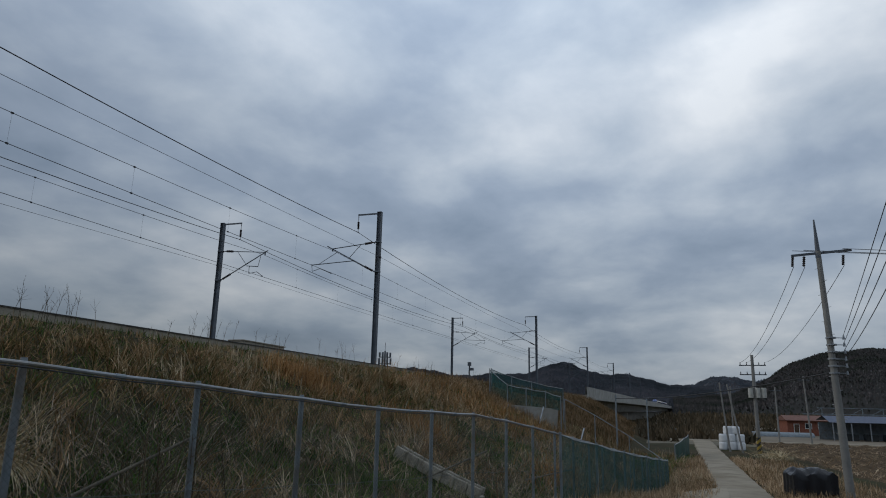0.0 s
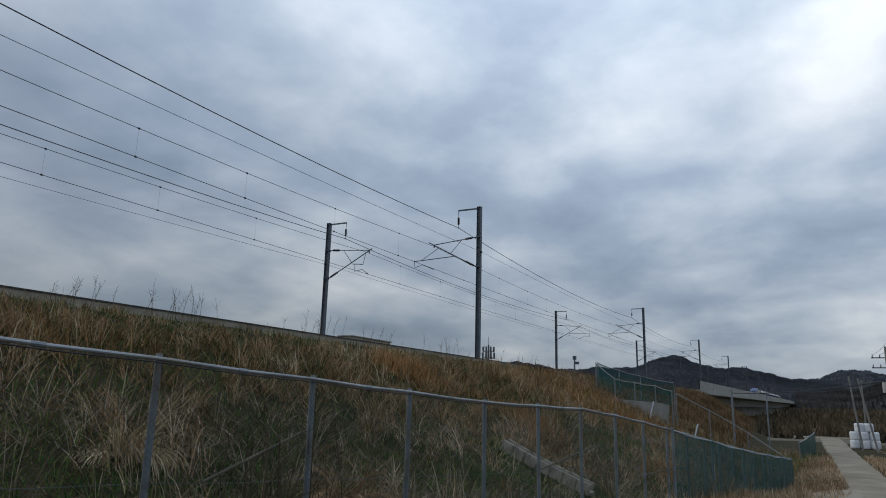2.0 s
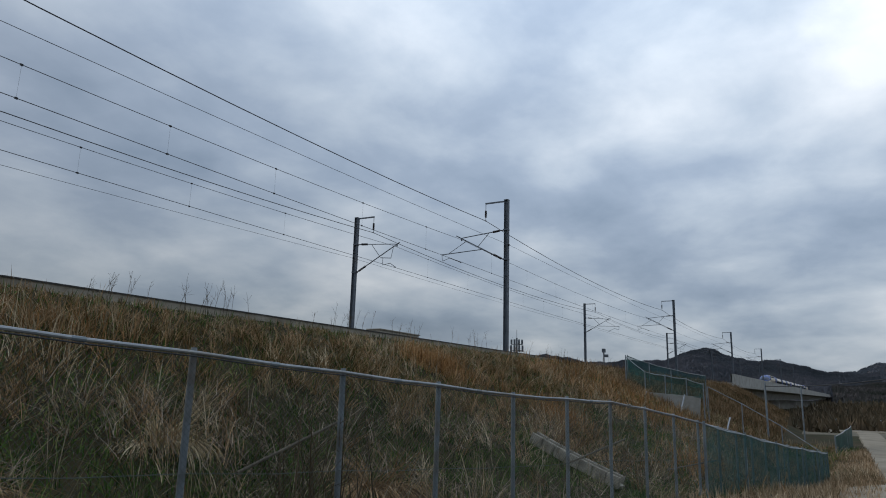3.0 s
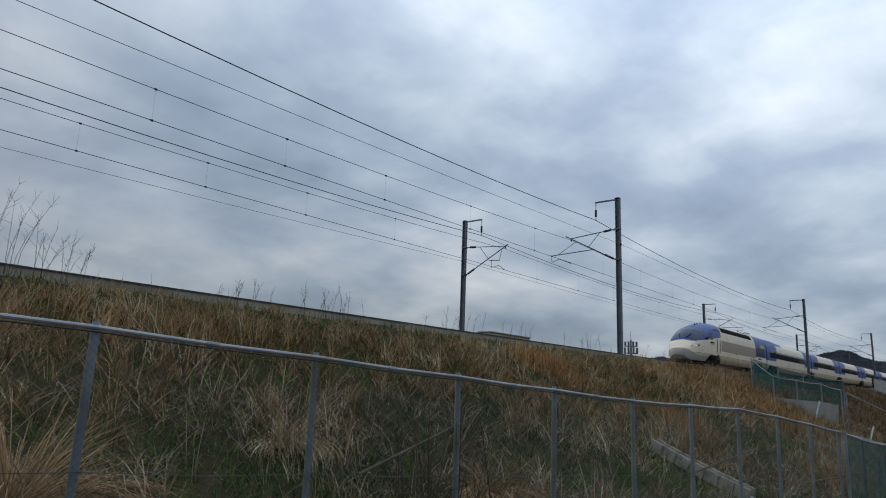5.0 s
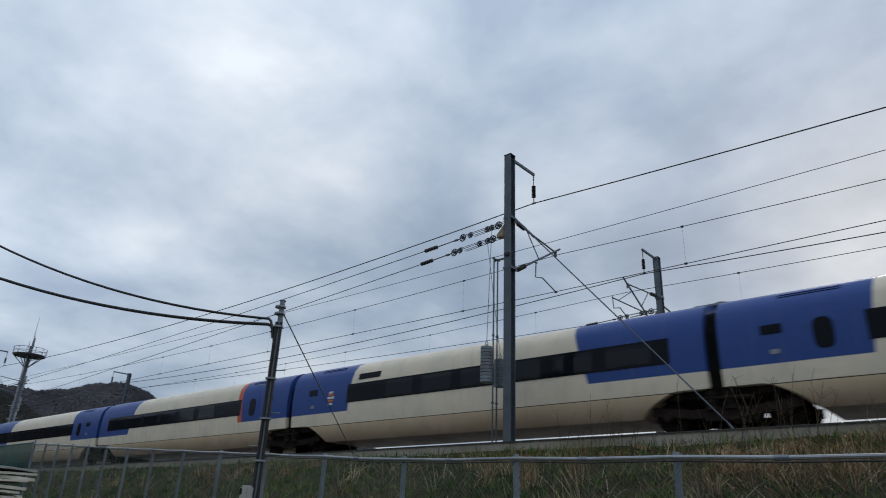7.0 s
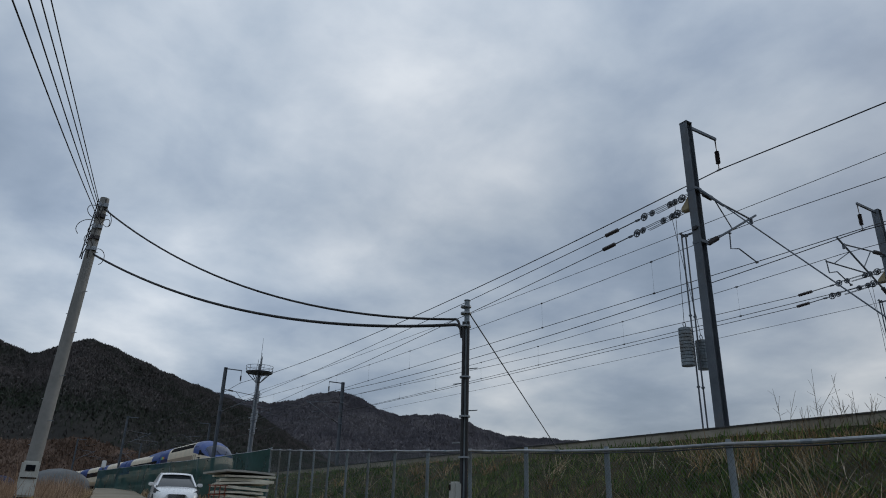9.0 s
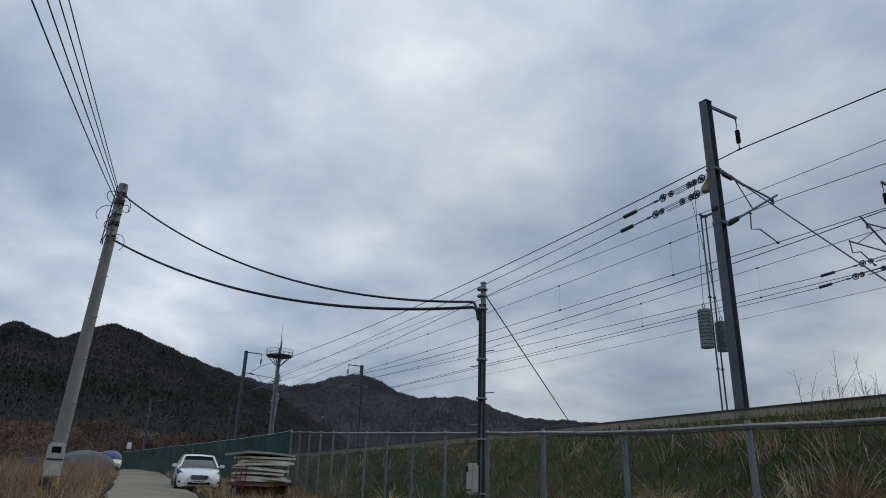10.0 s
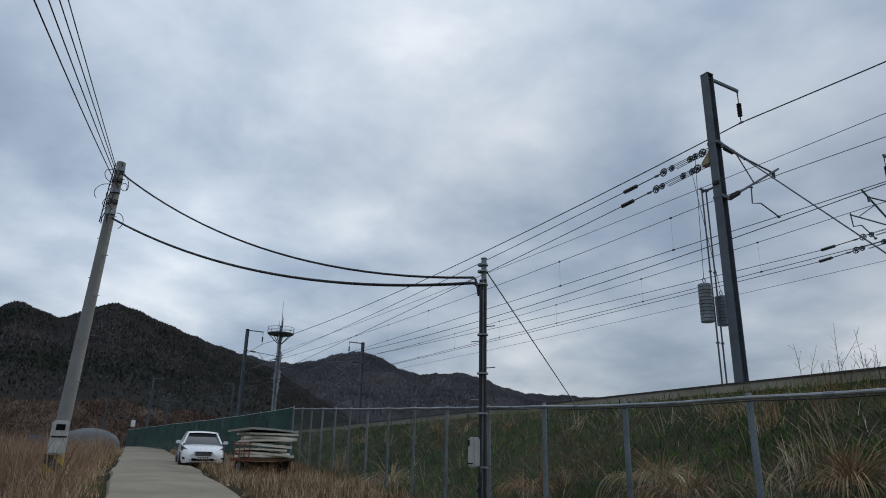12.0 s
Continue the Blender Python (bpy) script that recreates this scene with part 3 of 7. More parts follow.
def span_points(x0, x1, y0, z0, sag, n=14, y1=None, z1=None):
    pts = []
    for i in range(n + 1):
        t = i / n
        x = x0 + (x1 - x0) * t
        yy = y0 if y1 is None else y0 + (y1 - y0) * t
        zz = z0 if z1 is None else z0 + (z1 - z0) * t
        pts.append((x, across(yy, x), zz + GRADE * x - 4 * sag * t * (1 - t)))
    return pts


# heights of the wires over the rails at the masts; those at Z hang lower
WIRE_Z = {"feeder_wire": (8.05, 8.05, 0.60), "protection_wire": (6.34, 5.58, 0.12), "messenger_wire": (6.95, 6.68, 0.38), "contact_wire": (5.47, 5.29, 0.0)}


def wire_heights(name):
    other, low, sag = WIRE_Z[name]
    keys = list(MAST_X)
    return [other] + [low if k == "Z" else (other + low) / 2 if k == "Y" else other for k in keys] + [other], sag


def build_wires():
    xs = [-204.0] + list(MAST_X.values()) + [345.0]
    for near in (True, False):
        sg = 1 if near else -1
        my, ty = (MAST_NEAR, TRACK_NEAR) if near else (MAST_FAR, TRACK_FAR)
        word = "over the nearer track" if near else "over the farther track"
        for name, y, r in (("feeder_wire", my + 1.47 * sg, 0.021), ("protection_wire", my - 0.16 * sg, 0.0095), ("messenger_wire", ty - 0.05 * sg, 0.0125), ("contact_wire", ty - 0.05 * sg, 0.0135)):
            hs, sag = wire_heights(name)
            s, line = Shape(), []
            for i, (a, b) in enumerate(zip(xs, xs[1:])):
                line += span_points(a, b, y, RAIL + hs[i], sag, 14, y, RAIL + hs[i + 1])[1 if line else 0:]
            s.tube(line, r, 5)
            if name == "protection_wire":
                for x, hh in zip(xs[1:-1], hs[1:-1]):
                    s.box((x, across(y, x) + 0.02 * sg, RAIL + hh + GRADE * x), (0.16, 0.10, 0.10))
            w = tagged(part(name, s, M["wire"]), f"thin dark {name.replace('_', ' ')} strung {word}", "wire", "overhead wires")
            if name == "contact_wire":
                top, msag = wire_heights("messenger_wire")
                for i, (a, b) in enumerate(zip(xs, xs[1:])):
                    for off in (4.5, 10.9, 17.3, 22.3, 27.6, 33.1, 39.5, 45.9):
                        t = off / 50.4
                        x = a + (b - a) * t
                        if -112 < x < 100:
                            d = Shape()
                            zt = RAIL + top[i] + (top[i + 1] - top[i]) * t - 4 * msag * t * (1 - t) + GRADE * x
                            zb = RAIL + hs[i] + (hs[i + 1] - hs[i]) * t + GRADE * x
                            yy = across(y, x)
                            d.tube([(x, yy, zt + 0.02), (x, yy, zb)], 0.0028, 4)
                            for zz in (zt, zb):
                                d.box((x, yy, zz), (0.09, 0.04, 0.06))
                            part("dropper", d, M["wire"], w)
        # the run of wire that ends at the tensioner
        for z0, z1, sag, x0 in ((RAIL + 6.62, RAIL + 7.0, 0.15, 3.78), (RAIL + 6.14, RAIL + 5.50, 0.05, 3.94)):
            s = Shape()
            s.tube(span_points(MAST_X["Z"] - x0, MAST_X["Y"], my, z0, sag, 14, ty - 0.35 * sg, z1) + span_points(MAST_X["Y"], MAST_X["X"], ty - 0.35 * sg, z1, sag)[1:], 0.015, 5)
            tagged(part("overlap_wire", s, M["wire"]), f"second wire run {word} ending at a tensioner", "wire", "overhead wires")


# ---- hills ----
def hill(name, label, az0, az1, elevation, distance, foot, mat, n_az=150, n_r=26, trees=40000, seed=5, tall=9.0, base=-2.0, wide=0.7, skirt=0.0, floor="wood_floor"):
    """A ridge seen over an arc: rises from its foot to a crest and falls behind."""
    rng = np.random.default_rng(seed)
    s = Shape()
    rows = []

    def height(az, f):
        rr = distance(az)
        crest = 1.6 + rr * math.tan(radians(elevation(az))) + 1.4
        r = foot + (rr - foot) * f
        k = min(f, 2 - f)
        k = max(k, 0) ** 0.85
        bump = 1 + 0.10 * noise.fractal((az * 0.25, f * 5, seed), 0.7, 2.0, 4) * (1 if f < 0.9 else 0.2)
        return r, base + (crest - base) * k * bump

    for i in range(n_az + 1):
        az = az0 + (az1 - az0) * i / n_az
        row = []
        for k in range(n_r + 1):
            r, z = height(az, 1.5 * k / n_r)
            row.append((r * math.sin(radians(az)), r * math.cos(radians(az)), z))
        rows.append(row)
    s.grid(rows)
    s.mi = [1 if (q % n_r) / n_r * 1.5 < skirt else 0 for q in range(len(s.f))]
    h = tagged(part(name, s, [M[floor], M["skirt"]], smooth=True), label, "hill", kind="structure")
    az, f = rng.uniform(az0, az1, trees), skirt + (1.04 - skirt) * np.sqrt(rng.uniform(0, 1.0, trees))
    grid_r = np.array([[height(az0 + (az1 - az0) * i / n_az, 1.5 * k / n_r) for k in range(n_r + 1)] for i in range(n_az + 1)])
    u, v = np.clip((az - az0) / (az1 - az0) * n_az, 0, n_az - 1e-6), np.clip(f / 1.5 * n_r, 0, n_r - 1e-6)
    i, k = u.astype(int), v.astype(int)
    du, dv = (u - i)[:, None], (v - k)[:, None]
    on = grid_r[i, k] * (1 - du) * (1 - dv) + grid_r[i + 1, k] * du * (1 - dv) + grid_r[i, k + 1] * (1 - du) * dv + grid_r[i + 1, k + 1] * du * dv
    r, z = on[:, 0], on[:, 1]
    a = np.radians(az)
    ln = rng.uniform(0.5, 1.0, trees) * tall
    me = blades("woodland", mat, r * np.sin(a), r * np.cos(a), z - 0.5, ln, ln * rng.uniform(0.22, 0.5, trees) * wide, 0.30, rng, 2, 0.6, bushy=True)
    tagged(part("woodland", me, mat), "bare winter woodland with dark pines covering the hill", "woods", kind="stuff")
    if skirt:
        n = trees // 4
        az, f = rng.uniform(az0, az1, n), skirt * 1.15 * rng.uniform(0, 1, n)
        pts = [height(a, b) for a, b in zip(az, f)]
        r, z = np.array([p[0] for p in pts]), np.array([p[1] for p in pts])
        a, ln = np.radians(az), rng.uniform(0.8, 2.2, n)
        me = blades("hill_scrub", M["skirt"], r * np.sin(a), r * np.cos(a), z - 0.3, ln, ln * rng.uniform(0.2, 0.5, n), 0.4, rng, 2, 0.6)
        tagged(part("hill_scrub", me, M["skirt"]), "red-brown scrub on the lower hillside", "scrub", kind="stuff")
    return h


def bell(a, c, w):
    return math.exp(-((a - c) / w) ** 2)


def ridge(base, *bells):
    """Height angle of a skyline: a base and humps of (height, place, width), with a little unevenness."""
    return lambda a: base + sum(h * bell(a, c, w) for h, c, w in bells) + 0.05 * math.sin(a * 2.9) + 0.03 * math.sin(a * 7.1 + 1)


def build_hills():
    hill("hill_west", "dark wooded hill rising beyond the lane", -125, -41,
         ridge(4.6, (4.2, -110, 8), (4.7, -100, 7), (3.7, -92.3, 2.5), (5.0, -87, 4), (4.2, -81.5, 5), (2.55, -74.5, 5), (-3.4, -52, 14)),
         lambda a: 640 + max(a + 90, 0) * 3, 350, M["wood"], trees=250000, seed=5, base=2.5, wide=1.15, tall=3.0, skirt=0.15)
    # northwest, east and distant hills use the colours with haze mixed in
    hill("hill_northwest", "bare wooded ridge behind the railway, haze in its colour", -79, -41,
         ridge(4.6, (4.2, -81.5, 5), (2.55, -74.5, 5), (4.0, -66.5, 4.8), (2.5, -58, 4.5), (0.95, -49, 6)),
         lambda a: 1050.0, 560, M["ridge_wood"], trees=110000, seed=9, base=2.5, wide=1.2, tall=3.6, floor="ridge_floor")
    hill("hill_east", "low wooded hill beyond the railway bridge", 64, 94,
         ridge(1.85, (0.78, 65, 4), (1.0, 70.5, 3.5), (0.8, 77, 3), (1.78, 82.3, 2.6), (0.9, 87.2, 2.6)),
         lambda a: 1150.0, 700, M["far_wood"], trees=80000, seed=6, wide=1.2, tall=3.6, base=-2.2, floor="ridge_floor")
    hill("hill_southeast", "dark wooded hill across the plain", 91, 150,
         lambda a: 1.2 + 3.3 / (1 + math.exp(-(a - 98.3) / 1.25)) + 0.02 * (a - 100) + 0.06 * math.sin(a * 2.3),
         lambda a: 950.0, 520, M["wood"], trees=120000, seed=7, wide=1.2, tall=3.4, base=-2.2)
    hill("hill_distant", "distant ridge at the end of the valley, coloured for haze", 84, 106,
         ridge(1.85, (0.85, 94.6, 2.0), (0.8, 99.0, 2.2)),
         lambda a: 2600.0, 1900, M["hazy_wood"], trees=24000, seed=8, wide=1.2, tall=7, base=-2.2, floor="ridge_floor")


# ---- the train: a power car at each end, eight coaches between ----
BLUE, NAVY, CREAM, TAN, GREY = (0.030, 0.074, 0.265), (0.010, 0.015, 0.058), (0.84, 0.72, 0.55), (0.60, 0.44, 0.265), (0.36, 0.287, 0.215)
SPEED, NOSE_AT, NOSE_T = 81.2, 0.03, 5.7
LEN_POWER, LEN_END, LEN_MID, TOP = 22.2, 21.15, 18.55, 3.74
HALF = [(1.18, 0.0), (1.33, 0.10), (1.41, 0.26), (1.45, 0.45), (1.45, 0.62), (1.41, 0.74), (1.32, 0.83), (1.12, 0.905), (0.80, 0.955), (0.40, 0.988), (0.0, 1.0)]


def body_paint(name, masks, late=()):
    """Train paint: stripes and panels by place on the body, worn and grimy."""
    m = material(name, CREAM, 0.38, 0, 0.25)
    w, b = Nodes(m.node_tree), m.node_tree.nodes["Principled BSDF"]
    co = w.n.new("ShaderNodeTexCoord").outputs["Object"]
    x, y, z = w.xyz(co)
    n1 = w.noise(co, 1.1, 5, 0.6)
    streak = w.noise(w.vec(w.math("MULTIPLY", x, 5.0), y, w.math("MULTIPLY", z, 0.6)), 1.0, 4, 0.6)
    col = w.mix(w.ramp(n1, [(0.35, (0, 0, 0)), (0.7, (1, 1, 1))]), CREAM, (0.68, 0.62, 0.49))
    for fn, colour in masks:
        col = w.mix(fn(w, x, z), col, colour)
    # brake dust on the lower panels, and faint vertical streaks
    dust = w.math("MULTIPLY", w.math("SUBTRACT", 1.0, w.step(z, 1.06, 0.02)), w.math("MULTIPLY_ADD", n1, 0.5, 0.50), clamp=True)
    col = w.mix(dust, col, TAN)
    grime = w.math("MULTIPLY", w.math("SUBTRACT", 1.0, w.step(z, 0.66, 0.75)), w.math("MULTIPLY_ADD", n1, 0.5, 0.65), clamp=True)
    col = w.mix(grime, col, (0.11, 0.075, 0.05))
    col = w.mix(w.math("MULTIPLY", w.ramp(streak, [(0.55, (0, 0, 0)), (0.75, (1, 1, 1))]), 0.18), col, (0.22, 0.19, 0.15))
    for zz in (1.06,):
        line = w.math("MULTIPLY", w.step(z, zz - 0.012, 0.006), w.math("SUBTRACT", 1.0, w.step(z, zz + 0.012, 0.006)))
        col = w.mix(line, col, (0.05, 0.045, 0.04))
    for fn, colour in late:
        col = w.mix(fn(w, x, z), col, colour)
    w.l.new(col, b.inputs["Base Color"])
    w.l.new(w.math("MULTIPLY_ADD", n1, 0.25, 0.27), b.inputs["Roughness"])
    return m


def both(w, *v):
    out = v[0]
    for q in v[1:]:
        out = w.math("MULTIPLY", out, q)
    return out


def inv(w, v):
    return w.math("SUBTRACT", 1.0, v)


def coach_paint(length, tail=None):
    def front(w, x, z):
        edge = w.math("MULTIPLY_ADD", z, 0.28, 3.38)
        return both(w, inv(w, w.step(w.math("SUBTRACT", x, edge), 0.0, 0.03)), w.step(z, 1.56, 0.02))

    def rear(w, x, z):
        edge = w.math("MULTIPLY_ADD", z, -0.12, length - 3.62)
        return both(w, w.step(w.math("SUBTRACT", x, edge), 0.0, 0.03), w.step(z, 1.56, 0.02))

    masks = [(front, BLUE), (rear, BLUE)]
    if tail:
        def stripe(w, x, z):
            edge = w.math("MULTIPLY_ADD", z, -0.12, length - 3.72)
            d = w.math("SUBTRACT", x, edge)
            return both(w, w.step(d, 0.0, 0.03), inv(w, w.step(d, 0.32, 0.03)), w.step(z, 1.56, 0.02))
        masks.append((stripe, (0.62, 0.12, 0.05)))
    return body_paint("coach_paint", masks)


def power_paint():
    def edge(w, z):
        return w.math("MULTIPLY_ADD", z, -0.25, 18.55)

    def cab(w, x, z):
        zc = w.math("MULTIPLY_ADD", x, 0.12, 1.88)
        end = w.math("MULTIPLY_ADD", z, 0.25, 6.15)
        return both(w, w.step(w.math("SUBTRACT", z, zc), 0.0, 0.03), inv(w, w.step(w.math("SUBTRACT", x, end), 0.0, 0.03)), w.step(x, 1.05, 0.02))

    def nose(w, x, z):
        zc = w.math("MULTIPLY_ADD", w.math("EXPONENT", w.math("MULTIPLY", x, -1.6)), 0.75, 0.82)
        return both(w, inv(w, w.step(w.math("SUBTRACT", z, zc), 0.0, 0.03)), inv(w, w.step(w.math("MULTIPLY_ADD", z, -0.8, x), 3.3, 0.03)))

    def band(w, x, z):
        return both(w, w.step(x, 6.95, 0.03), inv(w, w.step(w.math("SUBTRACT", x, edge(w, z)), 0.0, 0.03)), w.step(z, 1.50, 0.02), inv(w, w.step(z, 2.45, 0.02)))

    def rear(w, x, z):
        return both(w, w.step(w.math("SUBTRACT", x, edge(w, z)), 0.0, 0.03), w.step(z, 1.66, 0.02))

    def navy(w, x, z):
        return both(w, w.step(w.math("SUBTRACT", x, edge(w, z)), 0.15, 0.03), inv(w, w.step(x, 21.35, 0.03)), w.step(z, 1.70, 0.02), inv(w, w.step(z, 2.60, 0.02)))

    return body_paint("power_car_paint", [(band, GREY), (cab, BLUE), (rear, BLUE), (navy, NAVY)], [(nose, (0.33, 0.31, 0.275))])


class Hull:
    """The outer skin of one car; bottom(x), top(x), width(x) shape it."""

    def __init__(self, bottom, top=lambda x: TOP, width=lambda x: 1.0):
        self.b, self.t, self.w = bottom, top, width

    def at(self, x, f):
        b0, t = 0.42, self.t(x)
        z = b0 + (t - b0) * f
        y = float(np.interp(f, [p[1] for p in HALF], [p[0] for p in HALF])) * self.w(x)
        zb = self.b(x)
        if z < zb:
            g = (zb - b0) / (t - b0)
            return float(np.interp(g, [p[1] for p in HALF], [p[0] for p in HALF])) * self.w(x), zb
        return y, z

    def skin(self, xs, fs):
        s = Shape()
        rows = []
        for x in xs:
            left = [(x, -self.at(x, f)[0], self.at(x, f)[1]) for f in fs]
            right = [(x, -p[1], p[2]) for p in left[-2::-1]]
            rows.append(left + right)
        s.grid(rows)
        n = len(rows[0])
        s.add([rows[i][k] for i in range(len(rows)) for k in (0, n - 1)], [(2 * i, 2 * i + 2, 2 * i + 3, 2 * i + 1) for i in range(len(rows) - 1)])
        s.add(rows[0], [tuple(range(n))])
        s.add(rows[-1], [tuple(range(n))[::-1]])
        return s

    def patch(self, x0, x1, z0, z1, out=0.012, side=-1, nx=6, nz=5, lean0=0.0, lean1=0.0):
        """A panel lying on the skin between two heights."""
        s, rows, back = Shape(), [], []
        for i in range(nx + 1):
            row, low = [], []
            for k in range(nz + 1):
                z = z0 + (z1 - z0) * k / nz
                a, b = x0 + lean0 * (k / nz), x1 + lean1 * (k / nz)
                x = a + (b - a) * i / nx
                f = (z - 0.42) / (self.t(x) - 0.42)
                y, _ = self.at(x, f)
                row.append((x, side * (y + out), z))
                low.append((x, side * (y - 0.02), z))
            rows.append(row)
            back.append(low)
        s.grid(rows)
        s.grid([[r[0] for r in rows], [b[0] for b in back]])
        s.grid([[r[-1] for r in rows], [b[-1] for b in back]])
        s.grid([rows[0], back[0]])
        s.grid([rows[-1], back[-1]])
        return s


def train_glass():
    m = material("tinted_train_glass", (0.005, 0.006, 0.009), 0.20, 0, 0.12)
    return m


M["glass"] = train_glass()
M["pane"] = material("train_window_pane", (0.008, 0.010, 0.014), 0.08, 0, 0.20)
M["bogie"] = textured("bogie_grime", (0.010, 0.008, 0.007), (0.034, 0.025, 0.020), 3, 0.85, 0.2, bump=0.3)
M["bellows"] = textured("gangway_bellows", (0.006, 0.006, 0.006), (0.015, 0.014, 0.013), 4, 0.9, bump=0.2)
for dull_one in ("bellows", "bogie"):
    M[dull_one].node_tree.nodes["Principled BSDF"].inputs["Specular IOR Level"].default_value = 0.08
M["blue_roof_paint"] = textured("blue_fairing_paint", tuple(0.85 * v for v in BLUE), BLUE, 1.5, 0.4, bump=0.02)
M["screen_glass"] = material("windscreen_glass", (0.022, 0.034, 0.075), 0.16, 0, 0.32)
M["lamp_glass"] = material("headlamp_glass", (0.75, 0.75, 0.72), 0.12, 0, 0.6)
M["lamp_glass"].node_tree.nodes["Principled BSDF"].inputs["Emission Color"].default_value = (1.0, 0.96, 0.9, 1)
M["lamp_glass"].node_tree.nodes["Principled BSDF"].inputs["Emission Strength"].default_value = 0.25
M["red"] = material("orange_red_mark", (0.6, 0.15, 0.05), 0.5)
M["white"] = textured("white_paint", (0.62, 0.62, 0.60), (0.80, 0.80, 0.79), 2, 0.4, bump=0.02)


def bogie(parent, cx):
    s = Shape()
    s.box((cx, 0, 1.0), (3.9, 2.3, 0.22))
    b = part("bogie", s, M["bogie"], parent, "grimy dark bogie", bevel=0.03)
    s = Shape()
    s.box((cx, 0, 0.62), (0.8, 2.1, 0.3))
    part("bolster", s, M["bogie"], b, bevel=0.03)
    for sd in (-1, 1):
        s = Shape()
        # cranked side frame, one bent bar
        line = [(-1.95, 0.62), (-0.8, 0.48), (0.8, 0.48), (1.95, 0.62)]
        s.grid([[(cx + x, sd * 1.10 + a, z + c) for a, c in ((-0.08, -0.12), (0.08, -0.12), (0.08, 0.12), (-0.08, 0.12), (-0.08, -0.12))] for x, z in line])
        part("side_frame", s, M["bogie"], b)
        s = Shape()
        s.tube([(cx - 0.9, sd * 1.27, 0.82), (cx - 0.1, sd * 1.27, 0.84), (cx - 0.1, sd * 1.27, 0.845), (cx + 0.6, sd * 1.27, 0.86)], [0.06, 0.06, 0.035, 0.035], 7)
        part("damper", s, M["bogie"], b)
        for dx in (-0.25, 0.25):
            s = Shape()
            s.tube([(cx + dx, sd * 1.12, 0.55 + 0.1 * k) for k in range(7)], [0.20, 0.17, 0.20, 0.17, 0.20, 0.17, 0.20], 10)
            part("spring", s, M["bogie"], b)
        s = Shape()
        s.box((cx, sd * 1.2, 0.30), (0.9, 0.12, 0.10))
        part("magnet_brake", s, M["bogie"], b, bevel=0.02)
    for ax in (-1.5, 1.5):
        for sd in (-1, 1):
            w = Shape()
            w.tube([(cx + ax, sd * 0.69, 0.46), (cx + ax, sd * 0.72, 0.46), (cx + ax, sd * 0.82, 0.46), (cx + ax, sd * 0.84, 0.46)], [0.49, 0.46, 0.46, 0.40], 20)
            w.tube([(cx + ax, sd * 0.84, 0.46), (cx + ax, sd * 1.24, 0.46)], [0.17, 0.15], 10)
            part("wheel", w, M["bogie"], b)
    return b


def smooth_pulse(x, a, b, ramp):
    return max(0.0, min(1.0, (x - a) / ramp, (b - x) / ramp))


def gangway(parent, x):
    s = Shape()
    prof = [(-1.22, 1.05), (-1.30, 1.6), (-1.26, 2.7), (-1.0, 3.25), (-0.4, 3.48), (0.4, 3.48), (1.0, 3.25), (1.26, 2.7), (1.30, 1.6), (1.22, 1.05)]
    rows = []
    for i in range(7):
        k = 1.0 if i % 2 else 0.955
        rows.append([(x - 0.24 + 0.08 * i, y * k, 2.1 + (z - 2.1) * k) for y, z in prof])
    s.grid(rows)
    part("gangway", s, M["bellows"], parent, "black rubber gangway bellows")


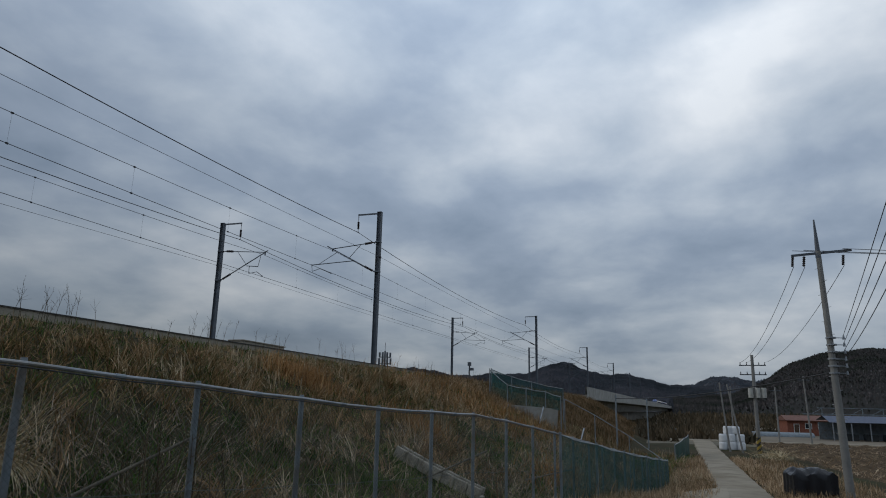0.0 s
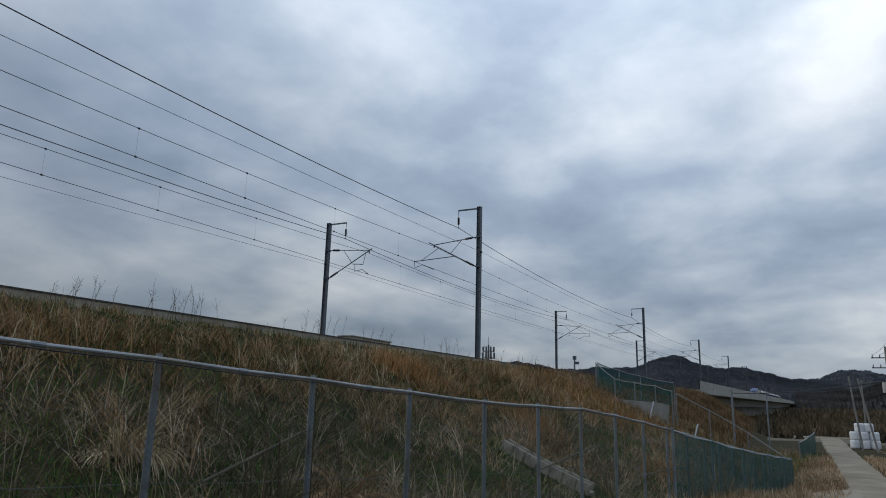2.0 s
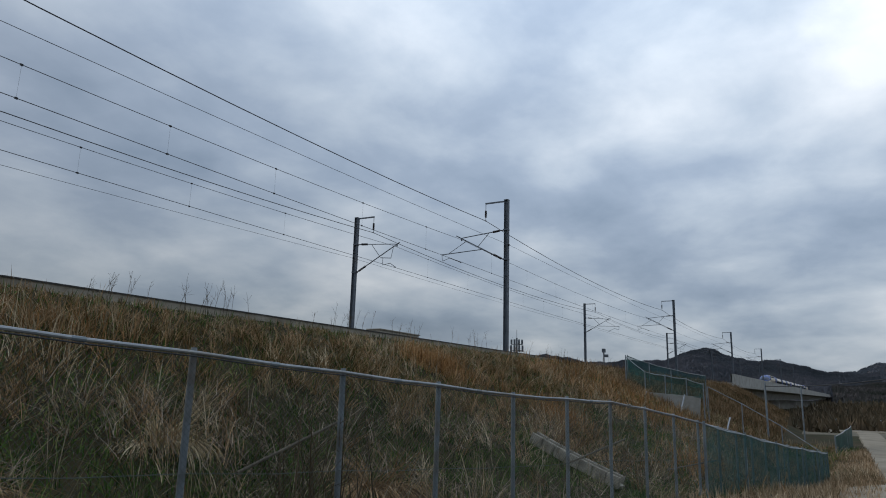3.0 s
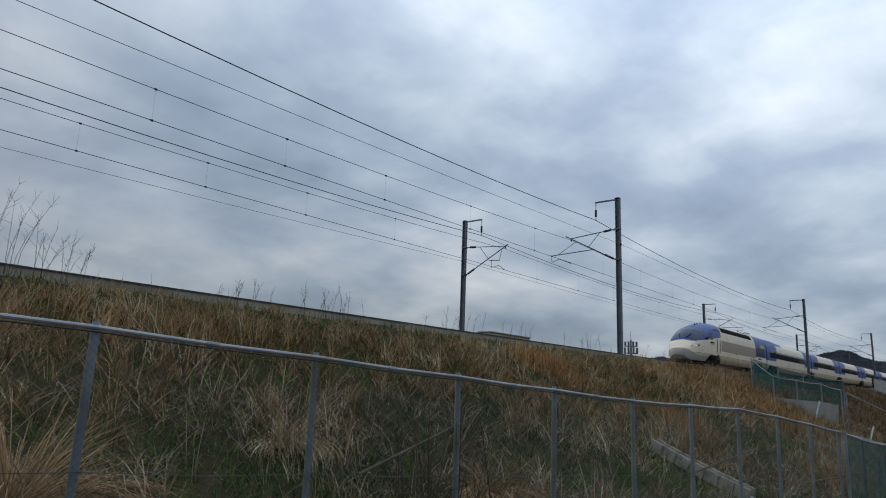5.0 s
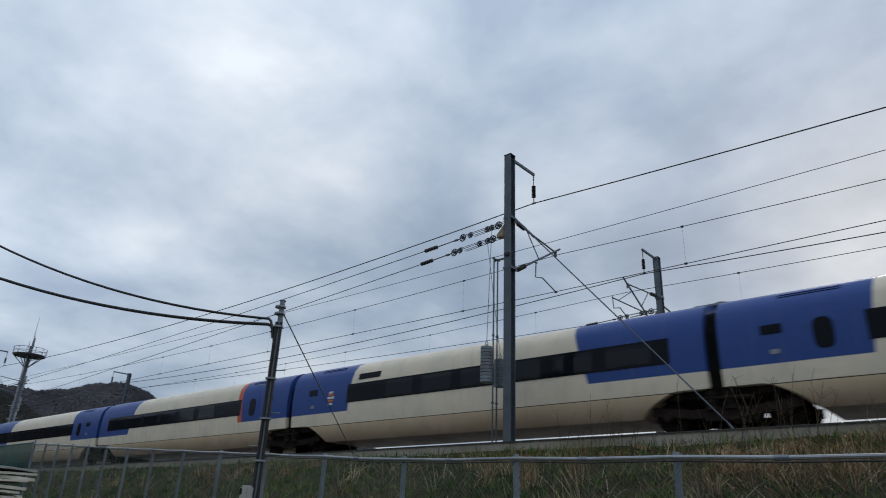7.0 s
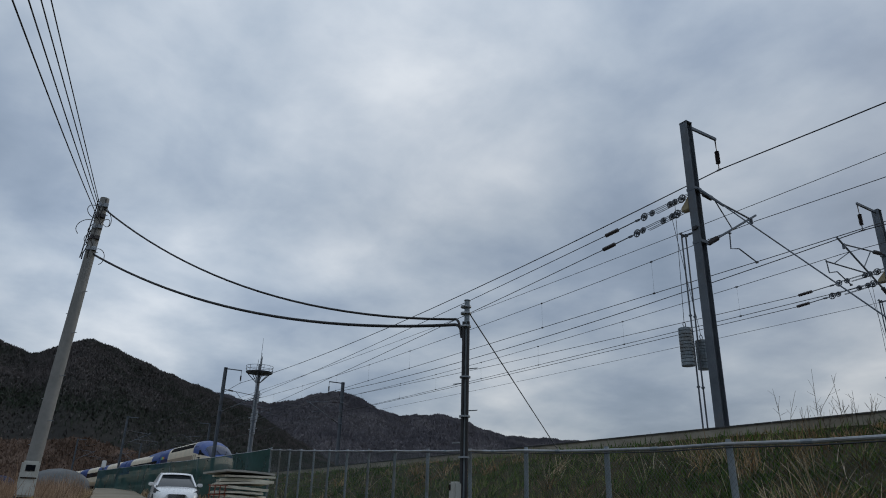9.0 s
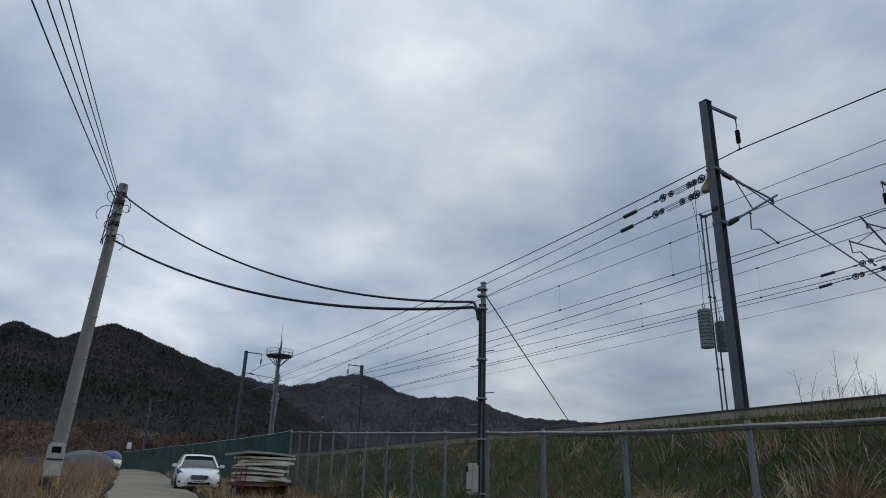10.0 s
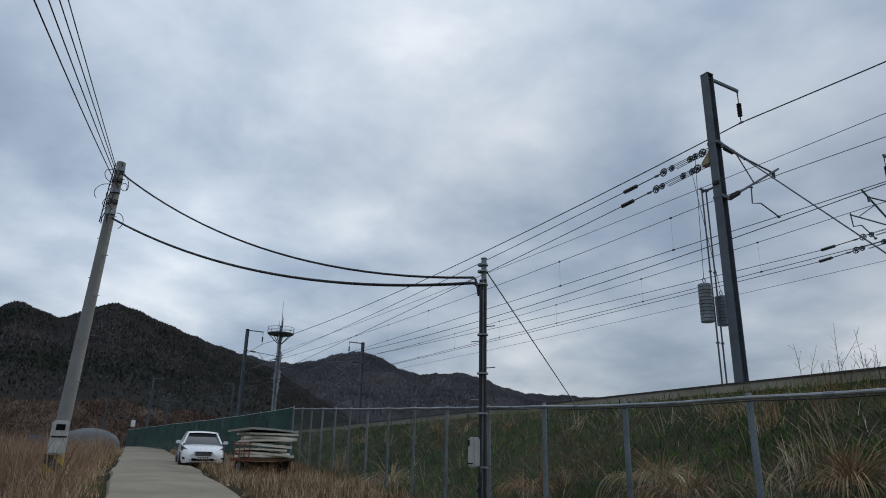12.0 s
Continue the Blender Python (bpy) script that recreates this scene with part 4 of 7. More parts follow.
def coach(length, first, tail=False, fancy=False):
    """Car space: x from its front coupling backwards, z from the rails."""
    c = thing("train_coach", "cream and blue express train coach with a dark window band", "train coach", "train coaches")

    def bottom(x):
        if first:
            up = max(smooth_pulse(x, 0.55, 5.3, 0.75), smooth_pulse(x, length - 2.3, length + 9, 1.0))
        else:
            up = max(smooth_pulse(x, -9, 2.2, 1.0), smooth_pulse(x, length - 2.3, length + 9, 1.0))
        return 0.42 + 0.68 * up ** 0.6

    hull = Hull(bottom)
    xs = sorted(set([0.2] + list(np.arange(0.5, 6, 0.25)) + list(np.arange(6, length - 3.2, 1.0)) + list(np.arange(length - 3.2, length - 0.2, 0.2)) + [length - 0.2]))
    fs = [p[1] for p in HALF[:3]] + [0.34, 0.45, 0.55, 0.62, 0.69, 0.74, 0.79, 0.83, 0.87, 0.905, 0.93, 0.955, 0.975, 0.988, 1.0]
    part("body", hull.skin(xs, fs), coach_paint(length, tail), c, smooth=True)
    for sd in (-1, 1):
        part("window_band", hull.patch(1.2, length - 3.75, 1.88, 2.62, 0.014, sd, 24), M["glass"], c, "dark tinted window band")
        n = int((length - 6.2) / 1.88)
        for i in range(n):
            x0 = 1.75 + i * 1.88
            part("pane", hull.patch(x0, x0 + 1.42, 1.95, 2.55, 0.022, sd, 3), M["pane"], c)
            h = hull.patch(x0 + 0.4, x0 + 1.0, 1.965, 1.98, 0.026, sd, 1, 1)
            part("window_latch", h, M["bogie"], c)
        if fancy:
            part("side_window", hull.patch(length - 5.6, length - 4.35, 2.76, 3.00, 0.014, sd, 4, 3), M["glass"], c, "small dark upper window")
            for k, (col, z0) in enumerate((("white", 1.86), ("red", 2.00), ("white", 2.12), ("red", 2.24), ("white", 2.34))):
                part("emblem_bar", hull.patch(length - 2.95 + 0.04 * abs(k - 2), length - 2.55 - 0.04 * abs(k - 2), z0, z0 + 0.08, 0.014, sd, 1, 1), M[col], c)
        d = c if fancy else part("door", hull.patch(length - 3.25, length - 2.35, 1.08, 2.95, 0.010, sd, 4, 8), c.children[0].data.materials[0], c, "blue plug door")
        s, pts = Shape(), []
        for k in range(20):
            a = math.tau * k / 20
            e = 0.62
            px = length - 2.80 + 0.24 * math.copysign(abs(math.cos(a)) ** e, math.cos(a))
            pz = 2.20 + 0.40 * math.copysign(abs(math.sin(a)) ** e, math.sin(a))
            yy, _ = hull.at(px, (pz - 0.42) / (TOP - 0.42))
            pts.append((px, sd * (yy + 0.02), pz))
        s.add(pts, [tuple(range(20)) if sd < 0 else tuple(range(20))[::-1]])
        if not fancy:
            part("door_window", s, M["glass"], d, "oval dark door window")
        part("side_window", hull.patch(length - 1.85, length - 1.32, 2.33, 2.58, 0.014, sd, 2, 2), M["glass"], c)
        part("number_mark", hull.patch(length - 1.72, length - 1.50, 1.80, 1.92, 0.014, sd, 1, 1), M["tube"], c)
        v = Shape()
        for z in (3.33, 3.40):
            q = hull.patch(length - 3.3, length - 1.8, z, z + 0.022, 0.012, sd, 3, 1)
            v.add(q.v, q.f)
        part("roof_vent", v, M["bellows"], c)
    gangway(c, 0.0)
    s = Shape()
    s.box((0.4, 0, TOP + 0.03), (0.8, 0.5, 0.06))
    s.tube([(-0.25, 0.1, TOP + 0.05), (0.05, 0.1, TOP + 0.12), (0.4, 0.1, TOP + 0.06)], 0.03, 6)
    part("roof_cable_box", s, M["steel"], c)
    u = Shape()
    u.box((length / 2, 0, 0.52), (length - 5.5, 1.6, 0.16))
    part("underframe", u, M["bogie"], c)
    if first:
        bogie(c, 2.9)
        f = Shape()
        rows = []
        for x, h in ((0.25, 0.20), (1.6, 0.22), (3.4, 0.17), (5.2, 0.08), (7.4, -0.07)):
            rows.append([(x, -1.22, TOP - 0.42), (x, -0.95, TOP - 0.10 + h * 0.6), (x, -0.5, TOP - 0.08 + h), (x, 0.5, TOP - 0.08 + h), (x, 0.95, TOP - 0.10 + h * 0.6), (x, 1.22, TOP - 0.42)])
        f.grid(rows)
        part("roof_fairing", f, M["blue_roof_paint"], c, "blue sloping roof fairing", smooth=True)
        # the coupling gap to the next coach has a shared bogie
    else:
        bogie(c, 0.0)
    return c


def nose_top(x):
    return float(np.interp(x, (0, 0.05, 0.29, 0.6, 1.0, 1.27, 1.96, 2.7, 3.5, 4.85, 6.1, 7.3, 30), (1.05, 1.30, 1.52, 1.78, 2.10, 2.30, 2.78, 3.18, 3.50, 3.83, 3.98, 4.03, 4.00)))


def nose_width(x):
    return float(np.interp(x, (0, 0.06, 0.2, 0.5, 1.0, 1.8, 3.0, 4.5, 30), (0.16, 0.32, 0.48, 0.64, 0.78, 0.89, 0.96, 1.0, 1.0)))


def power_car():
    c = thing("power_car", "cream and blue train power car with a streamlined grey nose", "locomotive", "power cars")

    def bottom(x):
        up = max(smooth_pulse(x, 3.3, 7.25, 0.75), smooth_pulse(x, 16.85, 20.95, 0.6))
        low = float(np.interp(x, (0, 0.15, 0.5, 1.1, 2.0, 30), (0.86, 0.66, 0.45, 0.28, 0.2, 0.2)))
        return max(low, 0.42) + 0.60 * up ** 0.6 if x > 1.2 else low

    hull = Hull(bottom, nose_top, nose_width)
    xs = sorted(set([0.0, 0.06, 0.12, 0.2, 0.3] + list(np.arange(0.45, 8, 0.2)) + list(np.arange(8, 16.6, 1.0)) + list(np.arange(16.6, 22, 0.25)) + [22.0]))
    fs = [0.0, 0.05, 0.10, 0.18, 0.26, 0.34, 0.45, 0.55, 0.62, 0.69, 0.74, 0.79, 0.83, 0.87, 0.905, 0.93, 0.955, 0.975, 0.988, 1.0]
    paint = power_paint()
    part("body", hull.skin(xs, fs), paint, c, smooth=True)
    for sd in (-1, 1):
        part("cab_window", hull.patch(3.35, 4.62, 2.36, 2.86, 0.012, sd, 8, 4, 0.75, -0.05), M["glass"], c, "dark cab side window")
        part("cab_window_trim", hull.patch(2.55, 3.45, 2.26, 2.52, 0.010, sd, 6, 3, 0.9, 0.55), M["bellows"], c)
        grille = part("roof_grille", hull.patch(7.2, 16.9, 3.22, 3.74, 0.012, sd, 16, 6), M["bellows"], c, "long black ventilation grille under the roof")
        for i in range(20):
            x = 7.3 + i * 0.48
            part("louvre", hull.patch(x, x + 0.05, 3.24, 3.72, 0.016, sd, 1, 4), M["bellows"], grille)
        d = part("cab_door", hull.patch(5.82, 6.46, 1.15, 2.50, 0.012, sd, 3, 5), paint, c)
        part("grab_rail", hull.patch(5.70, 5.78, 1.3, 2.45, 0.03, sd, 1, 4), M["bogie"], d)
        part("grab_rail", hull.patch(6.50, 6.58, 1.3, 2.45, 0.03, sd, 1, 4), M["bogie"], d)
        part("door_step", hull.patch(5.95, 6.35, 1.02, 1.12, 0.03, sd, 1, 1), M["bogie"], d)
        # emblem drawn as plain bars
        for a, b2, z0, z1, ln in ((3.95, 4.30, 2.02, 2.16, 0.1), (4.34, 4.62, 2.02, 2.16, 0.08), (4.66, 5.05, 2.05, 2.14, 0.06), (3.85, 4.55, 1.94, 1.97, 0.0), (4.6, 5.0, 1.90, 1.94, 0.0)):
            part("emblem_bar", hull.patch(a, b2, z0, z1, 0.012, sd, 2, 1, ln, ln), M["bogie"], c)
        for a, z0 in ((18.9, 1.42), (19.3, 1.42), (19.7, 1.40)):
            part("emblem_bar", hull.patch(a, a + 0.32, z0, z0 + 0.13, 0.012, sd, 1, 1, 0.06, 0.06), M["bogie"], c)
        part("number_mark", hull.patch(11.2, 11.45, 1.42, 1.52, 0.012, sd, 1, 1), M["bogie"], c)
        for i, col in enumerate(((0.6, 0.12, 0.05), (0.65, 0.36, 0.05), (0.45, 0.5, 0.08), (0.1, 0.4, 0.2), (0.06, 0.33, 0.38))):
            part("rainbow_sticker", hull.patch(19.55 + i * 0.36, 19.95 + i * 0.36, 2.66 - 0.01 * i, 2.92, 0.012, sd, 1, 1, 0.1, 0.1), material("sticker_colour", col, 0.5), c, "coloured sticker panel")
        part("headlight_rim", hull.patch(0.62, 1.50, 1.56, 1.74, 0.010, sd, 6, 2, 0.42, 0.30), M["bellows"], c, "dark headlight surround")
        part("headlight", hull.patch(0.72, 1.28, 1.60, 1.70, 0.016, sd, 5, 2, 0.30, 0.24), M["lamp_glass"], c, "clear headlight cover")
        for z0 in (1.25, 1.40, 1.62):
            part("panel_joint", hull.patch(2.0, 2.55, z0, z0 + 0.015, 0.010, sd, 2, 1), M["bogie"], c)
        v = Shape()
        for z in (3.22, 3.32):
            q = hull.patch(5.2, 6.5, z, z + 0.025, 0.012, sd, 3, 1)
            v.add(q.v, q.f)
        part("roof_vent", v, M["bellows"], c)
    s = Shape()
    rows = []
    for x in np.linspace(1.30, 3.1, 11):
        row = []
        for k in np.linspace(-1, 1, 11):
            f = 1 - 0.20 * abs(k) ** 1.3
            y, z = hull.at(x, f)
            row.append((x - 0.02, y * (1 if k > 0 else -1), z + 0.012))
        rows.append(row)
    s.grid(rows)
    part("windscreen", s, M["screen_glass"], c, "dark curved windscreen", smooth=True)
    s = Shape()
    for dx in (-0.25, 0.2):
        s.tube([(1.20, dx, 2.27), (1.75, dx * 2.2, 2.66)], 0.025, 5)
    part("wiper", s, M["bellows"], c)
    for ax in (4.4, 5.0, 5.8):
        s = Shape()
        s.tube([(ax, 0, nose_top(ax) - 0.02), (ax, 0, nose_top(ax) + 0.09)], [0.09, 0.03], 8)
        part("roof_antenna", s, M["bellows"], c)
    s = Shape()
    roof = 4.0
    s.box((18.6, 0, roof + 0.0), (2.4, 0.8, 0.08))
    s.tube([(17.8, 0.5, roof + 0.15), (19.0, 0.2, roof + 0.22), (19.8, 0.5, roof + 0.12)], 0.035, 6)
    s.tube([(17.8, -0.5, roof + 0.15), (19.0, -0.2, roof + 0.22), (19.8, -0.5, roof + 0.12)], 0.035, 6)
    s.tube([(17.3, 0, roof), (17.3, 0, roof + 0.28)], 0.05, 8)
    part("pantograph", s, M["bogie"], c, "folded dark pantograph")
    s = Shape()
    s.box((1.0, 0, 0.25), (0.9, 1.6, 0.16))
    s.box((2.6, 0, 0.24), (1.6, 2.2, 0.10))
    part("snow_plough", s, M["bogie"], c)
    u = Shape()
    u.box((12, 0, 0.52), (9.4, 1.7, 0.16))
    part("underframe", u, M["bogie"], c)
    bogie(c, 5.25)
    bogie(c, 18.9)
    return c


def build_train():
    """Returns the cars with their distance behind the leading nose, and whether they face backwards."""
    cars, at = [], 0.0
    lead = power_car()
    cars.append((lead, 0.0, LEN_POWER, False))
    at = LEN_POWER
    end = coach(LEN_END, True)
    cars.append((end, at, LEN_END, False))
    at += LEN_END
    mid = coach(LEN_MID, False)
    for i in range(6):
        car = mid if i == 0 else coach(LEN_MID, False, True) if i == 1 else coach(LEN_MID, False, False, True) if i == 2 else copy_thing(mid, pose(0, 0, 0))
        cars.append((car, at, LEN_MID, i > 1))
        at += LEN_MID
    cars.append((copy_thing(end, pose(0, 0, 0)), at, LEN_END, True))
    at += LEN_END
    cars.append((copy_thing(lead, pose(0, 0, 0)), at, LEN_POWER, True))
    # the shared bogie and bellows where the coaches turn round
    bogie(cars[3][0], LEN_MID)
    gangway(cars[3][0], LEN_MID)
    return cars


def car_pose(behind, length, back, t):
    x0 = NOSE_AT - SPEED * (t - NOSE_T) + behind
    x1 = x0 + length
    if back:
        x0, x1 = x1, x0
    a, b = Vector((x0, across(TRACK_NEAR, x0), rail_z(x0))), Vector((x1, across(TRACK_NEAR, x1), rail_z(x1)))
    d = (b - a).normalized()
    side = Vector((0, 0, 1)).cross(d).normalized()
    up = d.cross(side)
    m = Matrix((d, side, up)).transposed().to_4x4()
    m.translation = a
    return m


# ---- fence along the embankment's foot ----
FENCE_TOP = ((-31, -19.6, -12.4, -6.85, -0.85, 4.94, 10.95, 15.3, 19.15, 25.4, 30.1, 35.3, 42.0), (3.98, 3.2, 2.74, 2.39, 2.18, 1.86, 1.52, 1.41, 1.06, 0.42, -0.07, -0.53, -1.09))


def fence_top(x):
    return float(np.interp(x, *FENCE_TOP))


def line_y(x):
    return 5.90 - 0.146 * x


def netting(shape, a, b, za, zb, ta, tb, gap=0.065, r=0.0013):
    """Diagonal wire netting between two posts: bottoms za, zb, tops ta, tb."""
    a, b = Vector(a), Vector(b)
    run = (b - a).length
    h = ((ta - za) + (tb - zb)) / 2
    n = int((run + h) / gap)

    def place(u, v):
        p = a.lerp(b, min(max(u / run, 0), 1))
        lo, hi = za + (zb - za) * u / run, ta + (tb - ta) * u / run
        return Vector((p.x, p.y, lo + (hi - lo) * v / h))

    for i in range(1, n):
        s = i * gap
        for flip in (False, True):
            u0, v0 = (s, 0.0) if s < run else (run, s - run)
            u1, v1 = (0.0, s) if s < h else (s - h, h)
            if flip:
                u0, u1 = run - u0, run - u1
            p, q = place(u0, v0), place(u1, v1)
            d = (q - p).normalized()
            side = Vector((0, 0, 1)).cross(d).normalized() * r
            up = d.cross(side).normalized() * r
            shape.add([p + side, p - side + up, p - side - up, q + side, q - side + up, q - side - up], [(0, 1, 4, 3), (1, 2, 5, 4), (2, 0, 3, 5)])


def build_fence():
    f = thing("wire_fence", "weathered grey steel post fence with diagonal wire netting", "fence")
    xs = [-30.9 + 2.0 * i for i in range(12)] + [-6.85, -4.78, -2.77, -0.85, 1.03, 2.86, 4.94, 6.97, 8.87, 10.91] + [12.85 + 1.98 * i for i in range(15)] + [42.0]
    prev = None
    for i, x in enumerate(xs):
        y, t = line_y(x), fence_top(x)
        z = float(slope_z(x, y)) - 0.15
        s = Shape()
        lean = 0.03 * math.sin(i * 2.1)
        s.tube([(x + lean, y, z), (x, y, t - 0.02)], 0.036, 10)
        s.tube([(x, y, t - 0.02), (x, y, t + 0.05)], [0.040, 0.028], 10)
        part("post", s, M["post"], f, smooth=True)
        if prev:
            px, py, pz, pt = prev
            r = Shape()
            r.tube([(px, py - 0.035, pt), ((px + x) / 2, (py + y) / 2 - 0.035, (pt + t) / 2 - 0.012), (x, y - 0.035, t)], 0.0195, 8)
            part("top_rail", r, M["tube"], f, smooth=True)
            # added dark strip that stands in for the rail's shaded underside
            u = Shape()
            u.tube([(px, py - 0.05, pt - 0.036), ((px + x) / 2, (py + y) / 2 - 0.05, (pt + t) / 2 - 0.050), (x, y - 0.05, t - 0.036)], 0.0075, 5)
            part("top_wire", u, M["wire"], f, "dark strip added as the rail's shaded underside")
            n = Shape()
            if -13 < x < 18:
                netting(n, (px, py - 0.05, 0), (x, y - 0.05, 0), pz + 0.2, z + 0.2, pt - 0.03, t - 0.03)
            else:
                netting(n, (px, py - 0.05, 0), (x, y - 0.05, 0), pz + 0.2, z + 0.2, pt - 0.03, t - 0.03, 0.13, 0.002)
            tagged(part("netting", n, M["mesh"], f), kind="stuff")
            for k in (0.48, 0.06):
                wv = Shape()
                za, zb = pz + 0.2 + (pt - pz - 0.2) * k, z + 0.2 + (t - z - 0.2) * k
                wv.tube([(px, py - 0.055, za), ((px + x) / 2, (py + y) / 2 - 0.055, (za + zb) / 2 - 0.02), (x, y - 0.055, zb)], 0.005, 4)
                part("tension_wire", wv, M["mesh"], f)
        prev = (x, y, z, t)
    for x in xs[::1]:
        if -14 < x < 20:
            c = Shape()
            mx = x + 0.9
            c.tube([(mx, line_y(mx) - 0.035, fence_top(mx) - 0.012), (mx + 0.12, line_y(mx + 0.12) - 0.035, fence_top(mx + 0.12) - 0.012)], 0.024, 8)
            part("sleeve", c, M["post"], f)
    # slanting braces at the corner posts
    for a, b in (((5.7, 0.67), (7.05, 1.18)), ((13.2, 0.28), (15.75, 0.63)), ((18.6, -0.24), (23.1, -0.26))):
        s = Shape()
        s.tube([(a[0], line_y(a[0]) + 0.15, a[1]), (b[0], line_y(b[0]) + 0.05, b[1])], 0.018, 7)
        part("brace", s, M["bamboo"], f)


def net_material(name, colour, cover):
    """Woven shade netting: threads with gaps that let the light through."""
    m = material(name, colour, 0.7, 0, 0.2)
    w = Nodes(m.node_tree)
    b, out = m.node_tree.nodes["Principled BSDF"], m.node_tree.nodes["Material Output"]
    co = w.n.new("ShaderNodeTexCoord").outputs["Object"]
    n = w.noise(co, 0.9, 4)
    col = w.ramp(n, [(0.3, tuple(c * 0.7 for c in colour)), (0.7, tuple(min(1, c * 1.3) for c in colour))])
    w.l.new(col, b.inputs["Base Color"])
    tr, mx = w.n.new("ShaderNodeBsdfTransparent"), w.n.new("ShaderNodeMixShader")
    w.link(w.math("MULTIPLY_ADD", n, 0.35, cover - 0.17), mx.inputs[0])
    w.l.new(tr.outputs[0], mx.inputs[1])
    w.l.new(b.outputs[0], mx.inputs[2])
    w.l.new(mx.outputs[0], out.inputs[0])
    return m


M["net_green"] = net_material("green_shade_net", (0.014, 0.085, 0.080), 0.54)
M["net_dark"] = net_material("dark_green_screen", (0.018, 0.065, 0.058), 0.82)


def screen_fence(name, label, pts, mat, sag=0.05, posts=True, both_rails=True):
    """pts: (x, y, bottom, top). Posts, a top rail and a net hung between them."""
    f = thing(name, label, "fence", "green screen fences")
    for a, b in zip(pts, pts[1:]):
        s, rows = Shape(), []
        run = math.hypot(b[0] - a[0], b[1] - a[1])
        n = max(4, int(run / 0.7))
        for i in range(n + 1):
            t = i / n
            x, y = a[0] + (b[0] - a[0]) * t, a[1] + (b[1] - a[1]) * t
            lo, hi = a[2] + (b[2] - a[2]) * t, a[3] + (b[3] - a[3]) * t
            row = []
            for k in range(5):
                z = lo + (hi - lo) * k / 4
                q = 0.05 * noise.noise((x * 1.1, y * 1.1, z * 1.2))
                row.append((x + q, y - 0.04 + q, z - sag * math.sin(math.pi * t) * (k / 4)))
            rows.append(row)
        s.grid(rows)
        part("net", s, mat, f, smooth=True)
        r = Shape()
        r.tube([(a[0], a[1], a[3]), ((a[0] + b[0]) / 2, (a[1] + b[1]) / 2, (a[3] + b[3]) / 2 - sag), (b[0], b[1], b[3])], 0.028, 6)
        part("top_rail", r, M["tube"], f)
    for x, y, lo, hi in pts:
        s = Shape()
        s.tube([(x, y, min(lo, float(slope_z(x, y))) - 0.2), (x, y, hi + 0.08)], 0.04, 8)
        part("post", s, M["post"], f)
    return f


def polar(az, el, d):
    """A place at an angle from the track's right angle, a height angle and a distance from the camera."""
    return d * math.sin(radians(az)), d * math.cos(radians(az)), 1.6 + d * math.tan(radians(el))


